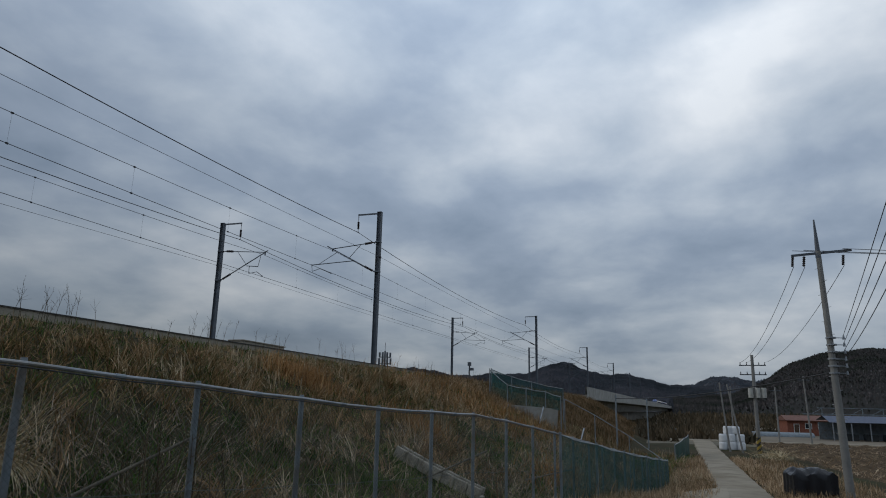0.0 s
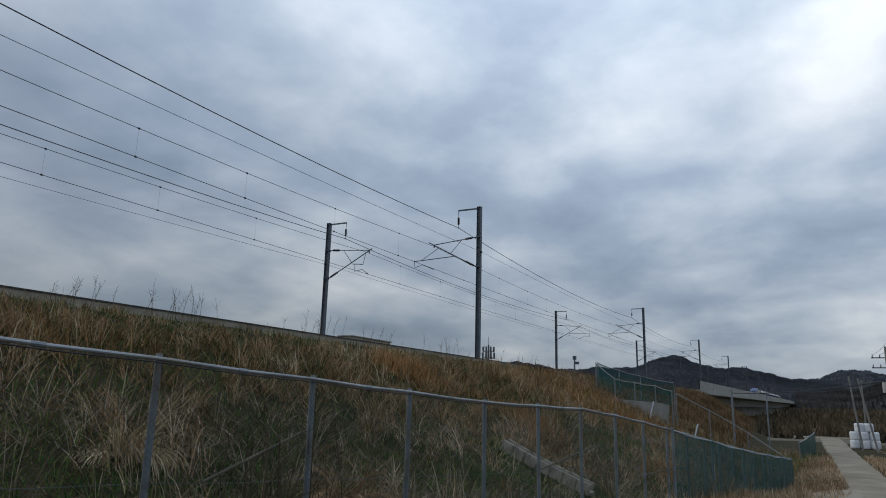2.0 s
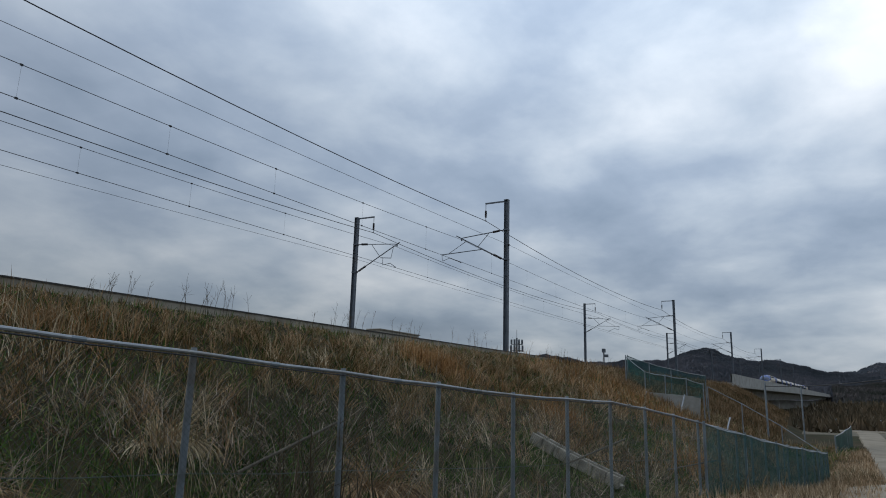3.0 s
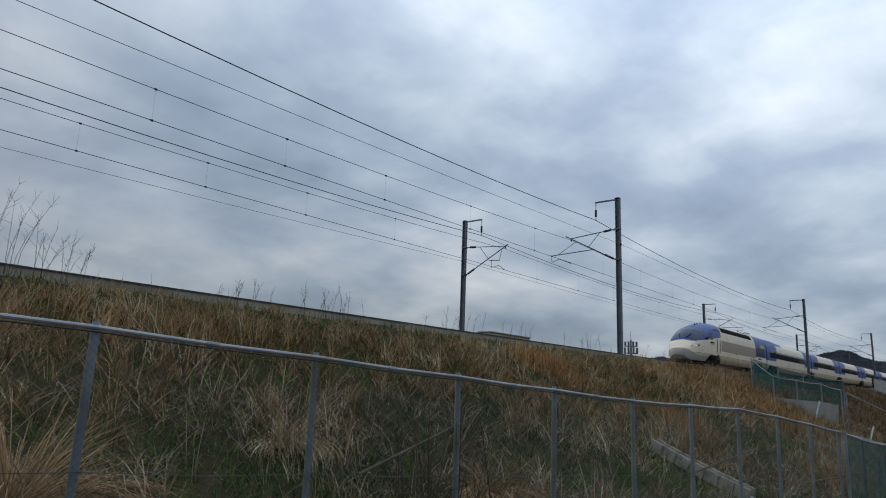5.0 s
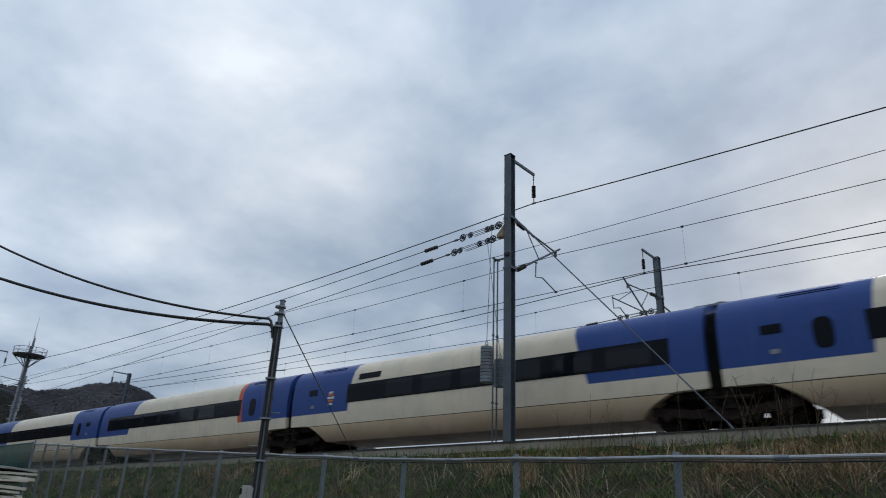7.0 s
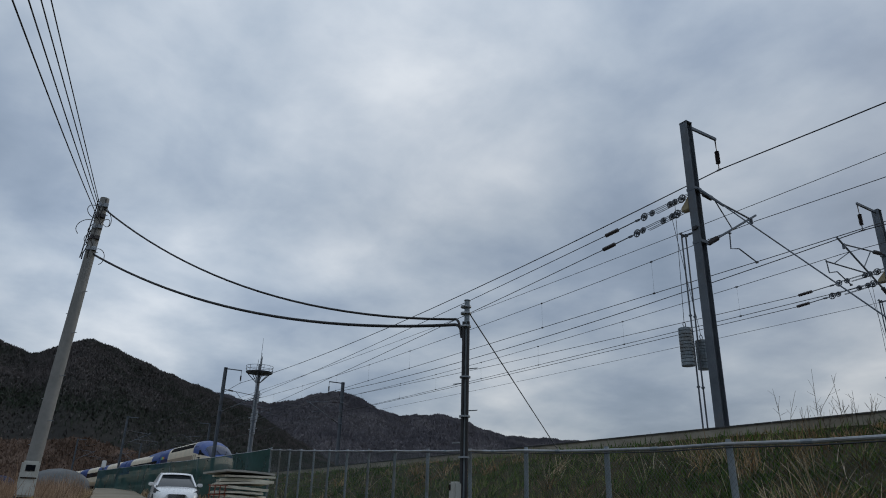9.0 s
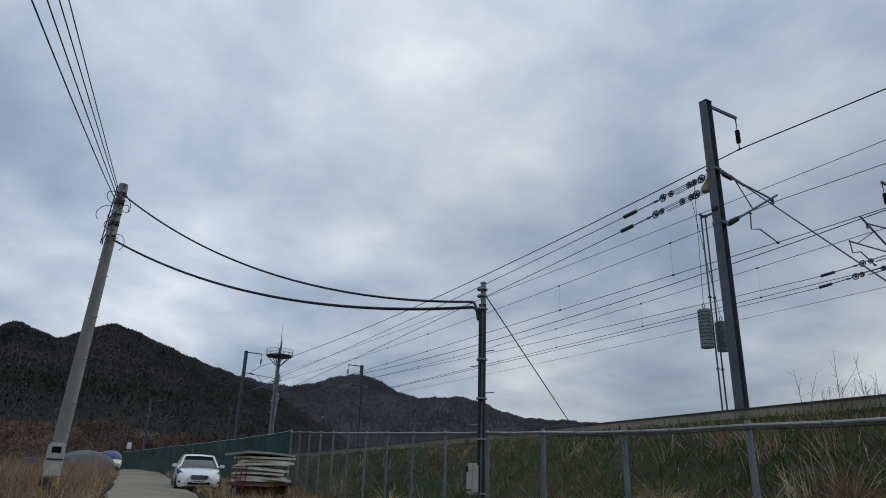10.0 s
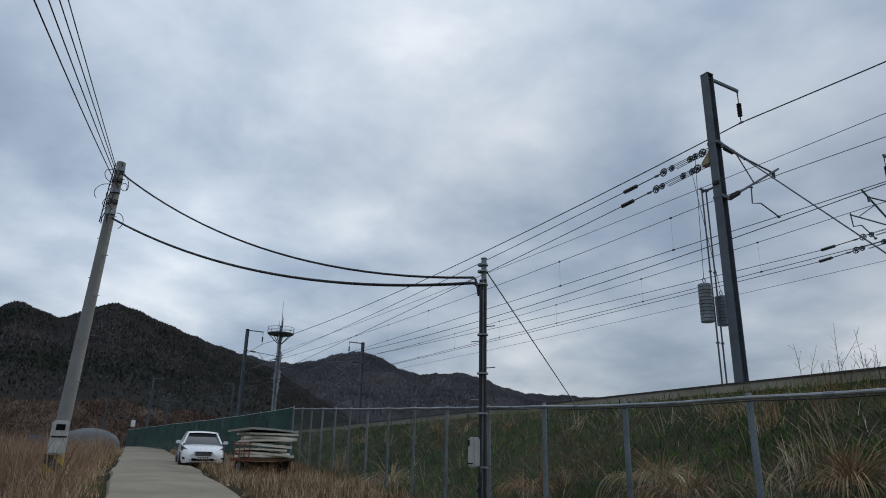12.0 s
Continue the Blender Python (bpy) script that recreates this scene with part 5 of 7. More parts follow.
def build_screens():
    # net hung on the end of the fence
    pts = []
    for x in (21.0, 25.4, 30.1, 35.3, 39.0, 42.0):
        y = line_y(x) - 0.10
        pts.append((x, y, float(slope_z(x, y)), fence_top(x) - 0.03))
    screen_fence("screen_fence", "sagging green shade net tied to a wire fence", pts, M["net_green"])
    # net on a low concrete wall at the embankment's shoulder, stepping down the slope, with a second net behind it
    pts = []
    for az, el, d, h in ((76.61, 3.10, 52.0, 2.45), (78.07, 1.87, 51.0, 1.38), (79.6, 1.60, 50.5, 1.25), (81.17, 1.37, 50.0, 1.15), (82.4, 0.98, 49.5, 0.95)):
        x, y, z = polar(az, el, d)
        pts.append((x, y, z - h, z))
    net = screen_fence("screen_fence", "torn dark green net fence on the embankment shoulder", pts, M["net_green"])
    for (a0, e0), (a1, e1) in (((76.39, 1.06), (75.69, -0.23)), ((78.16, 0.31), (77.6, -0.83)), ((81.01, 0.15), (80.53, -1.43)), ((84.18, -1.47), (83.7, -3.02))):
        s = Shape()
        s.tube([polar(a0, e0, 49.3), polar(a1, e1 - 0.2, 47.6)], 0.05, 7)
        part("stay", s, M["tube"], net, "pale slanting stay")
    wall = thing("retaining_wall", "low stained concrete wall below the net fence", "wall", kind="structure")
    ends = [polar(az, 0.38 - 0.09 * i, 50.6 - 0.18 * i) for i, az in enumerate((77.0, 78.3, 79.6, 80.9, 82.1))]
    for p, q in zip(ends, ends[1:]):
        s = Shape()
        dx, dy = (q[0] - p[0]) * 0.006, (q[1] - p[1]) * 0.006
        s.beam((p[0] + dx, p[1] + dy, p[2] - 0.75), (q[0] - dx, q[1] - dy, q[2] - 0.75), 0.28, 1.5)
        part("wall_panel", s, M["concrete"], wall, bevel=0.02)
    pts = []
    for az, el, d, h in ((76.75, 3.12, 55.0, 1.3), (78.4, 2.55, 56.0, 1.2), (80.03, 2.13, 57.0, 1.1), (82.55, 1.62, 58.0, 1.0)):
        x, y, z = polar(az, el, d)
        pts.append((x, y, z - h, z))
    screen_fence("screen_fence", "second green net fence behind on the shoulder", pts, M["net_green"])
    pts = []
    for az, el, d, h in ((82.7, 0.82, 48.5, 1.2), (85.06, -0.40, 47.0, 1.0), (87.67, -1.95, 45.0, 0.8), (90.1, -3.62, 43.0, 0.8)):
        x, y, z = polar(az, el, d)
        pts.append((x, y, z - h, z))
    f = thing("handrail", "thin steel rail running down the embankment slope", "railing")
    for a, b in zip(pts, pts[1:]):
        s = Shape()
        s.tube([(a[0], a[1], a[3]), (b[0], b[1], b[3])], 0.022, 6)
        part("rail", s, M["post"], f)
    for x, y, lo, z in pts:
        s = Shape()
        s.tube([(x, y, float(slope_z(x, y)) - 0.2), (x, y, z)], 0.03, 6)
        part("post", s, M["post"], f)
    # short blue-green screen beside the lane
    pts = []
    for az, el, d in ((91.0, -2.5, 55.0), (91.7, -2.0, 60.0), (92.0, -1.75, 66.0)):
        x, y, z = polar(az, el, d)
        pts.append((x, y, float(ground_z(x, y)), z))
    screen_fence("screen_fence", "short blue-green mesh screen beside the lane", pts, M["net_dark"])
    # long screen along the railway at the top of the lane
    pts = []
    for az, el, d in ((-71.4, 4.24, 33.0), (-74.0, 3.72, 37.5), (-76.76, 3.23, 43.0), (-78.7, 2.92, 49.0), (-80.44, 2.66, 56.0), (-82.2, 2.36, 64.0), (-83.55, 2.13, 72.0)):
        x, y, z = polar(az, el, d)
        pts.append((x, y, float(slope_z(x, y)) - 0.1, z))
    screen_fence("screen_fence", "long dark green screen fence between lane and railway", pts, M["net_dark"], 0.02)


# ---- grass ----
def in_patch(px, py, scale, seed):
    return np.array([noise.noise((a * scale, b * scale, seed)) for a, b in zip(px, py)])


def scatter(n, x0, x1, y0, y1, rng, power=1.3, far=9.0):
    """Places, thinner with distance from the camera."""
    px, py = rng.uniform(x0, x1, n * 4), rng.uniform(y0, y1, n * 4)
    d = np.hypot(px, py)
    keep = rng.uniform(0, 1, n * 4) < np.minimum(1, (far / np.maximum(d, 1)) ** power)
    px, py = px[keep][:n], py[keep][:n]
    return px, py


def lane_clear(px, py):
    return np.abs(py - LANE(px)) > np.interp(px, (0, 18, 30, 54), (1.55, 1.3, 1.0, 1.1)) + 0.15 * np.sin(px * 1.7)


def build_grass():
    rng = np.random.default_rng(3)
    # thin green sward over the whole bank
    px, py = scatter(125000, -48, 62, -2.5, 15.9, rng)
    k = py > line_y(px) - 0.25
    px, py = px[k], py[k]
    n = len(px)
    me = blades("green_grass", M["green"], px, py, slope_z(px, py) - 0.03, rng.uniform(0.08, 0.30, n), rng.uniform(0.008, 0.02, n) * (1 + np.hypot(px, py) / 30), 0.6, rng, 2, 0.8)
    tagged(part("green_grass", me, M["green"]), "short dark green grass on the embankment side", "grass", kind="stuff")
    # clumps: each leans and parts in its own way; green low down, dry and brown towards the crest
    cx, cy = scatter(9500, -48, 62, -2.5, 15.7, rng, 0.9, 12.0)
    k = cy > line_y(cx) - 0.1
    cx, cy = cx[k], cy[k]
    for tx, ty, _, _, tr, _, _ in TUSSOCKS:
        k = np.hypot(cx - tx, cy - ty) > tr * 0.95
        cx, cy = cx[k], cy[k]
    up = np.clip((cy - 6) / 9.5, 0, 1)
    wet = in_patch(cx, cy, 0.16, 2.0) * 1.5 + in_patch(cx, cy, 0.55, 6.0) * 0.6 - 0.011 * np.minimum(cx, 10) + rng.uniform(-0.25, 0.25, len(cx)) - np.interp(cx, (-14, -2, 4), (0.35, 0.6, 1.75)) * up + 0.66 + 0.95 * np.exp(-((cx - 8) / 6) ** 2) * (1 - up) ** 1.3
    kinds = np.where(wet > 0.16, 0, np.where(wet > -0.12, 1, 2))
    kinds = np.where(rng.uniform(0, 1, len(cx)) < 0.19, 3, kinds)
    for kind, (name, mat, label, per, lo, hi, spread_r, lean, droop) in enumerate((
            ("green_clumps", "green", "green grass clumps on the embankment", 26, 0.14, 0.40, 0.16, 0.75, 0.7),
            ("dry_grass", "dull", "dull brown dry grass clumps on the embankment", 20, 0.22, 0.62, 0.17, 0.65, 1.0),
            ("tawny_grass", "grass", "tawny dry grass thick below the crest", 32, 0.25, 0.70, 0.13, 0.45, 0.9),
            ("fallen_stalks", "stalk", "pale fallen stalks matted over the bank", 8, 0.35, 1.00, 0.25, 1.05, 0.35))):
        k = kinds == kind
        m = int(k.sum())
        x0, y0 = np.repeat(cx[k], per), np.repeat(cy[k], per)
        size = np.repeat(rng.uniform(0.6, 1.25, m), per)
        n = len(x0)
        a, r = rng.uniform(0, math.tau, n), np.abs(rng.normal(0, 1, n)) * spread_r * size
        wind = np.repeat(rng.uniform(0, math.tau, m), per)
        px, py = x0 + r * np.cos(a), y0 + r * np.sin(a)
        crest = np.interp(py, (12.8, 14.6), (1.0, 0.36))
        lay = np.repeat(rng.uniform(0.0, 0.5, m), per)
        vx, vy = np.cos(a) * r / spread_r + 1.6 * lay * np.cos(wind), np.sin(a) * r / spread_r + 1.6 * lay * np.sin(wind) - 0.15
        az, tilt = np.arctan2(vy, vx) + rng.normal(0, 0.35, n), np.clip(np.abs(rng.normal(0, lean * 0.6, n)) + 0.32 * np.hypot(vx, vy), 0, 1.35)
        d = 1 + np.hypot(px, py) / 30
        me = blades(name, M[mat], px, py, slope_z(px, py) - 0.03, rng.uniform(lo, hi, n) * size * crest, rng.uniform(0.006, 0.013, n) * d, lean, rng, 3, droop, az, tilt)
        tagged(part(name, me, M[mat]), label, "grass", kind="stuff")
    # long pale blades in locks that fall one way, over all the bank
    cx, cy = scatter(2300, -30, 58, -1.5, 15.6, rng, 0.75, 13.0)
    k = cy > line_y(cx) + 0.1
    cx, cy = cx[k], cy[k]
    patchy = in_patch(cx, cy, 0.33, 21.0) + 0.5 * in_patch(cx, cy, 1.1, 8.0)
    rise = np.clip((cy - 6) / 9.5, 0, 1)
    k = patchy > np.interp(cx, (-14, -5, 4), (0.55, 0.42, -0.10)) - 0.30 * rise
    cx, cy, rise = cx[k], cy[k], rise[k]
    for name, mat, label, pick, per in (("straw_locks", "locks", "long pale straw blades lying in locks on the bank", rng.uniform(0, 1, len(cx)) < 0.62, 20), ("brown_locks", "straw_dark", "long brown grass blades lying in locks on the bank", None, 22)):
        if pick is not None:
            first_pick = pick
        else:
            pick = ~first_pick
        m = int(pick.sum())
        x0, y0, up = np.repeat(cx[pick], per), np.repeat(cy[pick], per), np.repeat(rise[pick], per)
        n = len(x0)
        way = np.repeat(rng.uniform(0, math.tau, m), per) + rng.normal(0, 0.55, n)
        px, py = x0 + rng.normal(0, 0.13, n), y0 + rng.normal(0, 0.13, n)
        tilt = np.clip(np.repeat(rng.uniform(0.18, 0.85, m), per) * (1.1 - 0.5 * up) + rng.normal(0, 0.20, n), 0.03, 1.1)
        ln = np.repeat(rng.uniform(0.45, 1.0, m), per) * rng.uniform(0.6, 1.15, n) * np.interp(py, (12.8, 14.6), (1.0, 0.36))
        me = blades(name, M[mat], px, py, slope_z(px, py) - 0.02, ln, rng.uniform(0.008, 0.0135, n) * (1 + np.hypot(px, py) / 34), 0.5, rng, 5, 0.9, way, tilt)
        tagged(part(name, me, M[mat]), label, "grass", kind="stuff")
    # matted tangle of grey dead stalks on the lower bank
    px, py = scatter(46000, -9, 40, -1.0, 14.0, rng, 0.9, 12.0)
    rise = py - line_y(px)
    k = (rise > 0.1) & (rise < 5.2) & (in_patch(px, py, 0.42, 13.0) + 0.35 * in_patch(px, py, 1.6, 5.0) > 0.10 - 0.24 * np.clip((px - 3) / 6, -0.8, 1))
    px, py = px[k], py[k]
    n = len(px)
    tilt = np.clip(rng.normal(1.05, 0.35, n), 0.1, 1.65)
    me = blades("stalk_tangle", M["tangle"], px, py, slope_z(px, py) + rng.uniform(0.02, 0.34, n), rng.uniform(0.18, 0.75, n), rng.uniform(0.005, 0.011, n) * (1 + np.hypot(px, py) / 25), 1.0, rng, 2, 0.15, None, tilt)
    tagged(part("stalk_tangle", me, M["tangle"]), "matted tangle of pale grey dead stalks on the bank", "grass", kind="stuff")
    # russet patch near the crest
    for cx, cy, sx, sy, n in ((22.1, 12.0, 0.7, 0.6, 1100), (8.2, 12.4, 1.3, 0.8, 300), (24, 8.0, 0.8, 0.6, 500), (40, 9, 4, 3, 2200), (27, 3.5, 2.0, 0.8, 700)):
        px, py = rng.normal(cx, sx, n), rng.normal(cy, sy, n)
        me = blades("russet_grass", M["rusty_grass"], px, py, slope_z(px, py) - 0.03, rng.uniform(0.35, 0.95, n), rng.uniform(0.008, 0.016, n) * (1 + cx / 30), 0.42, rng, 3, 0.8)
        tagged(part("russet_grass", me, M["rusty_grass"]), "patch of orange-brown dry grass on the bank", "grass", kind="stuff")
    # roadside grass between the lane and the fence, and on the field side
    for x0, x1, y0, y1, n, mat in ((-50, -7, 0, 10, 42000, "straw_mix"), (9, 60, -6, 4, 36000, "straw_mix"), (12, 60, -9, -2, 14000, "straw_mix")):
        px, py = rng.uniform(x0, x1, n), rng.uniform(y0, y1, n)
        k = lane_clear(px, py) & (py < line_y(px) + 0.2) & (np.hypot(px + 23.4, py - 6.95) > 1.25)
        px, py = px[k], py[k]
        n = len(px)
        d = np.hypot(px, py)
        me = blades("verge_grass", M["verge"], px, py, ground_z(px, py) - 0.03, rng.uniform(0.12, 0.5, n), rng.uniform(0.008, 0.016, n) * (1 + d / 30), 0.5, rng, 2, 0.8)
        tagged(part("verge_grass", me, M["verge"]), "dry straw-coloured verge grass beside the lane", "grass", kind="stuff")
    # brown scrub beside the pole and below the wooded hill
    n = 30000
    px, py = rng.uniform(-48, -14, n), rng.uniform(-8, 5.2, n)
    k = lane_clear(px, py + 0.3) & (py < LANE(px) - 1.75)
    px, py = px[k], py[k]
    n = len(px)
    hump = 0.6 + 0.5 * in_patch(px, py, 0.5, 4)
    me = blades("brown_scrub", M["brush"], px, py, ground_z(px, py) - 0.05, rng.uniform(0.5, 1.75, n) * hump, rng.uniform(0.009, 0.026, n), 0.38, rng, 3, 0.6)
    tagged(part("brown_scrub", me, M["brush"]), "tangled brown dead scrub beside the lane", "scrub", kind="stuff")
    # grass and scrub on the far bank, and brush over the plain
    n = 60000
    px, py = rng.uniform(45, 128, n), rng.uniform(-1, 15.6, n)
    k = (py > 1.5 + 0.02 * px) & (py < across(15.8, px))
    px, py = px[k], py[k]
    n = len(px)
    me = blades("bank_grass", M["dull"], px, py, slope_z(px, py) - 0.05, rng.uniform(0.3, 0.8, n), rng.uniform(0.02, 0.05, n), 0.6, rng, 2, 0.7)
    tagged(part("bank_grass", me, M["dull"]), "brown dry grass on the far bank by the bridge", "grass", kind="stuff")
    n = 44000
    az, r = np.radians(rng.uniform(78, 128, n)), 95 + 420 * rng.uniform(0, 1, n) ** 1.4
    px, py = r * np.sin(az), r * np.cos(az)
    k = ((np.abs(py - LANE(px)) > 3.0) | (px > 108)) & ((px > 108) | (px < 100)) & (in_patch(px, py, 0.03, 9) > -0.1) & ((r > 152) | (np.degrees(az) < 96.5) | (np.degrees(az) > 107)) & (np.abs(py - across(22, px)) > 9)
    px, py, r = px[k], py[k], r[k]
    n = len(px)
    hgt = rng.uniform(0.6, 2.2, n) * (1 + np.clip(r - 200, 0, 200) / 130)
    me = blades("plain_brush", M["plain"], px, py, ground_z(px, py) - 0.1, hgt, hgt * rng.uniform(0.15, 0.4, n), 0.35, rng, 2, 0.6)
    tagged(part("plain_brush", me, M["plain"]), "brown hedges and winter brush over the plain", "brush", kind="stuff")


M["green"] = foliage("green_sward", [(0.15, (0.021, 0.046, 0.010)), (0.45, (0.053, 0.105, 0.021)), (0.72, (0.103, 0.160, 0.037)), (0.94, (0.230, 0.243, 0.092))], 0.3, 0.72)
M["locks"] = foliage("long_straw_blades", [(0.15, (0.15, 0.108, 0.055)), (0.5, (0.34, 0.255, 0.145)), (0.85, (0.60, 0.49, 0.33))], 0.4, 0.6)
M["stalk"] = foliage("grey_fallen_stalks", [(0.2, (0.17, 0.135, 0.085)), (0.5, (0.29, 0.235, 0.155)), (0.85, (0.44, 0.38, 0.27))], 0.5, 0.72)
M["dull"] = foliage("dull_dry_grass", [(0.15, (0.047, 0.045, 0.018)), (0.40, (0.121, 0.076, 0.036)), (0.65, (0.226, 0.141, 0.076)), (0.9, (0.378, 0.251, 0.147))], 0.3, 0.72)
M["plain"] = foliage("plain_brush", [(0.2, (0.040, 0.036, 0.022)), (0.5, (0.085, 0.066, 0.042)), (0.85, (0.16, 0.12, 0.078))], 0.05)
M["verge"] = foliage("verge_straw", [(0.15, (0.146, 0.106, 0.054)), (0.40, (0.286, 0.192, 0.109)), (0.65, (0.438, 0.306, 0.190)), (0.9, (0.608, 0.468, 0.314))], 0.25, 0.72)


def tussock(x, y, z, n, height, spread_r, mat, label, rng):
    """Blades in locks that spring from one crown and arch over to the ground."""
    locks = max(12, n // 26)
    la, lt = rng.uniform(0, math.tau, locks), rng.uniform(0.0, 1.0, locks) ** 0.7 * 0.80 + 0.26
    ll = rng.uniform(0.6, 1.0, locks) * height
    which = rng.integers(0, locks, n)
    a = la[which] + rng.normal(0, 0.16, n)
    r = np.abs(rng.normal(0, spread_r * 0.34, n)) * (0.4 + lt[which])
    px, py = x + r * np.cos(a), y + r * np.sin(a)
    ln = ll[which] * rng.uniform(0.72, 1.05, n)
    me = blades("grass_tussock", mat, px, py, z + 0.0 * px, ln, rng.uniform(0.010, 0.019, n), 0.5, rng, 7, 1.75, a + rng.normal(0, 0.10, n), np.clip(lt[which] + rng.normal(0, 0.07, n), 0.05, 1.05))
    tagged(part("grass_tussock", me, mat), label, "grass", "grass tussocks")


def build_tussocks():
    rng = np.random.default_rng(11)
    for x, y, n, h, r, mat, label in TUSSOCKS:
        tussock(x, y, float(slope_z(x, y)) - 0.03, n, h, r, M[mat], label, rng)


TUSSOCKS = (
            (0.45, 7.2, 4200, 1.85, 1.0, "pale_straw", "large bleached straw tussock drooping behind the fence"),
            (3.15, 7.4, 3000, 1.65, 0.95, "straw_dark", "spreading brown grass tussock behind the fence"),
            (-0.3, 7.5, 1800, 0.8, 0.5, "pale_straw", "bleached straw tussock behind the fence"),
            (-7.6, 8.3, 900, 0.9, 0.7, "straw_dark", "low brown grass tussock on the bank"),
            (-5.6, 7.7, 900, 0.8, 0.7, "straw_dark", "low brown grass tussock on the bank"),
            (-9.5, 10.4, 1100, 0.95, 0.8, "straw", "sprawling dry straw tussock on the green bank"),
            (-8.5, 9.9, 900, 0.8, 0.8, "straw_dark", "sprawling brown tussock on the green bank"),
            (-12.6, 9.8, 700, 0.8, 0.7, "straw_dark", "low brown tussock on the green bank"),
            (-6.0, 10.4, 1000, 0.9, 0.9, "straw_dark", "sprawling brown tussock on the green bank"),
            (-18.5, 9.3, 500, 1.3, 0.4, "straw", "upright straw tussock behind the fence"),
            (10.2, 6.6, 800, 1.3, 0.6, "straw_dark", "tall brown grass tussock on the bank"),
            (7.4, 8.6, 700, 0.9, 0.6, "straw", "pale grass tussock on the bank"),
            (-23.0, 7.0, 600, 1.2, 0.6, "straw_dark", "tall reddish grass tussock beside a cart"))


M["straw_dark"] = foliage("brown_straw", [(0.2, (0.165, 0.101, 0.050)), (0.5, (0.309, 0.193, 0.097)), (0.85, (0.464, 0.313, 0.175))], 0.5, 0.72)


def weed_clump(x, y, n, height, rng, label, width=0.5):
    """Dead weed stalks with side twigs, standing against the sky."""
    s = Shape()
    for i in range(n):
        bx, by = x + rng.normal(0, width), y + rng.normal(0, 0.2)
        bz = float(slope_z(bx, by)) - 0.05
        h = height * rng.uniform(0.55, 1.0)
        lx, ly = rng.normal(0.10, 0.16) * h, rng.normal(0, 0.10) * h
        pts = [(bx + lx * t * t, by + ly * t * t, bz + h * t) for t in (0, 0.35, 0.7, 1.0)]
        s.tube(pts, [0.006, 0.005, 0.004, 0.0025], 4)
        for k in range(rng.integers(3, 9)):
            t = rng.uniform(0.4, 0.98)
            p = Vector((bx + lx * t * t, by + ly * t * t, bz + h * t))
            q = p + Vector((rng.normal(0, 0.09), rng.normal(0, 0.09), rng.uniform(0.06, 0.22))) * min(h, 1.2)
            s.tube([p, q], [0.0035, 0.002], 3)
            if rng.uniform() < 0.7:
                e = rng.uniform(0.004, 0.009)
                s.box(q, (e, e, e * 1.5))
    tagged(part("dead_weeds", s, M["stem"]), label, "weeds", "dead weeds on the crest")


def build_weeds():
    rng = np.random.default_rng(21)
    for x, y, n, h, w in ((0.9, 15.4, 10, 2.0, 0.55), (-0.6, 15.2, 5, 1.7, 0.5), (5.0, 15.2, 22, 2.2, 0.75), (6.6, 15.3, 12, 1.4, 0.5), (3.2, 15.0, 3, 1.4, 0.2), (2.2, 15.2, 5, 1.0, 0.4), (10.8, 15.2, 9, 1.0, 0.6),
                          (14.5, 15.3, 14, 1.2, 0.9), (20.5, 15.2, 12, 1.2, 1.0), (25, 15.1, 8, 1.0, 0.8), (31, 15.0, 8, 1.3, 0.8), (36.5, 14.9, 7, 1.2, 0.8), (44, 14.6, 9, 1.2, 1.5), (55, 14.0, 9, 1.2, 2.0),
                          (-4.0, 13.8, 16, 1.7, 0.9), (-5.5, 12.5, 10, 1.5, 0.8), (-2.2, 13.2, 14, 1.5, 0.8), (-7.6, 13.3, 3, 1.9, 0.3), (-8.15, 13.5, 2, 1.7, 0.06), (-7.2, 13.5, 9, 1.1, 0.4), (-3.2, 11.6, 14, 1.4, 1.0), (0.6, 12.4, 14, 1.3, 1.2)):
        weed_clump(x, y, n, h, rng, "thin dead weed stalks with twigs on the embankment crest", w)
    # a brown shrub tangled into the fence
    s = Shape()
    for i in range(42):
        bx, by = 7.0 + rng.normal(0, 0.45), line_y(7.0) + 0.35 + rng.normal(0, 0.2)
        bz = float(slope_z(bx, by))
        h = rng.uniform(0.8, 1.9)
        lx, ly = rng.normal(-0.15, 0.3), rng.normal(0, 0.15)
        s.tube([(bx, by, bz), (bx + lx * 0.4, by + ly * 0.4, bz + h * 0.5), (bx + lx, by + ly, bz + h)], [0.010, 0.007, 0.003], 4)
        for k in range(6):
            t = rng.uniform(0.4, 1)
            p = Vector((bx + lx * t, by + ly * t, bz + h * t))
            s.tube([p, p + Vector((rng.normal(0, 0.16), rng.normal(0, 0.1), rng.uniform(0.05, 0.25)))], [0.004, 0.002], 3)
    tagged(part("bare_shrub", s, M["stem"]), "bare tangled brown shrub growing through the wire fence", "shrub")


# ---- poles and cables ----
def stripes_material():
    m = material("hazard_stripes", (0.5, 0.36, 0.03), 0.7)
    w, b = Nodes(m.node_tree), m.node_tree.nodes["Principled BSDF"]
    co = w.n.new("ShaderNodeTexCoord").outputs["Object"]
    x, y, z = w.xyz(co)
    v = w.math("FRACT", w.math("MULTIPLY", w.math("ADD", z, w.math("MULTIPLY", y, 0.8)), 1.9))
    col = w.mix(w.step(v, 0.5, 0.03), (0.36, 0.25, 0.03), (0.02, 0.02, 0.02))
    col = w.mix(w.ramp(w.noise(co, 6, 4), [(0.45, (0, 0, 0)), (0.7, (0.6, 0.6, 0.6))]), col, (0.16, 0.13, 0.08))
    w.l.new(col, b.inputs["Base Color"])
    return m


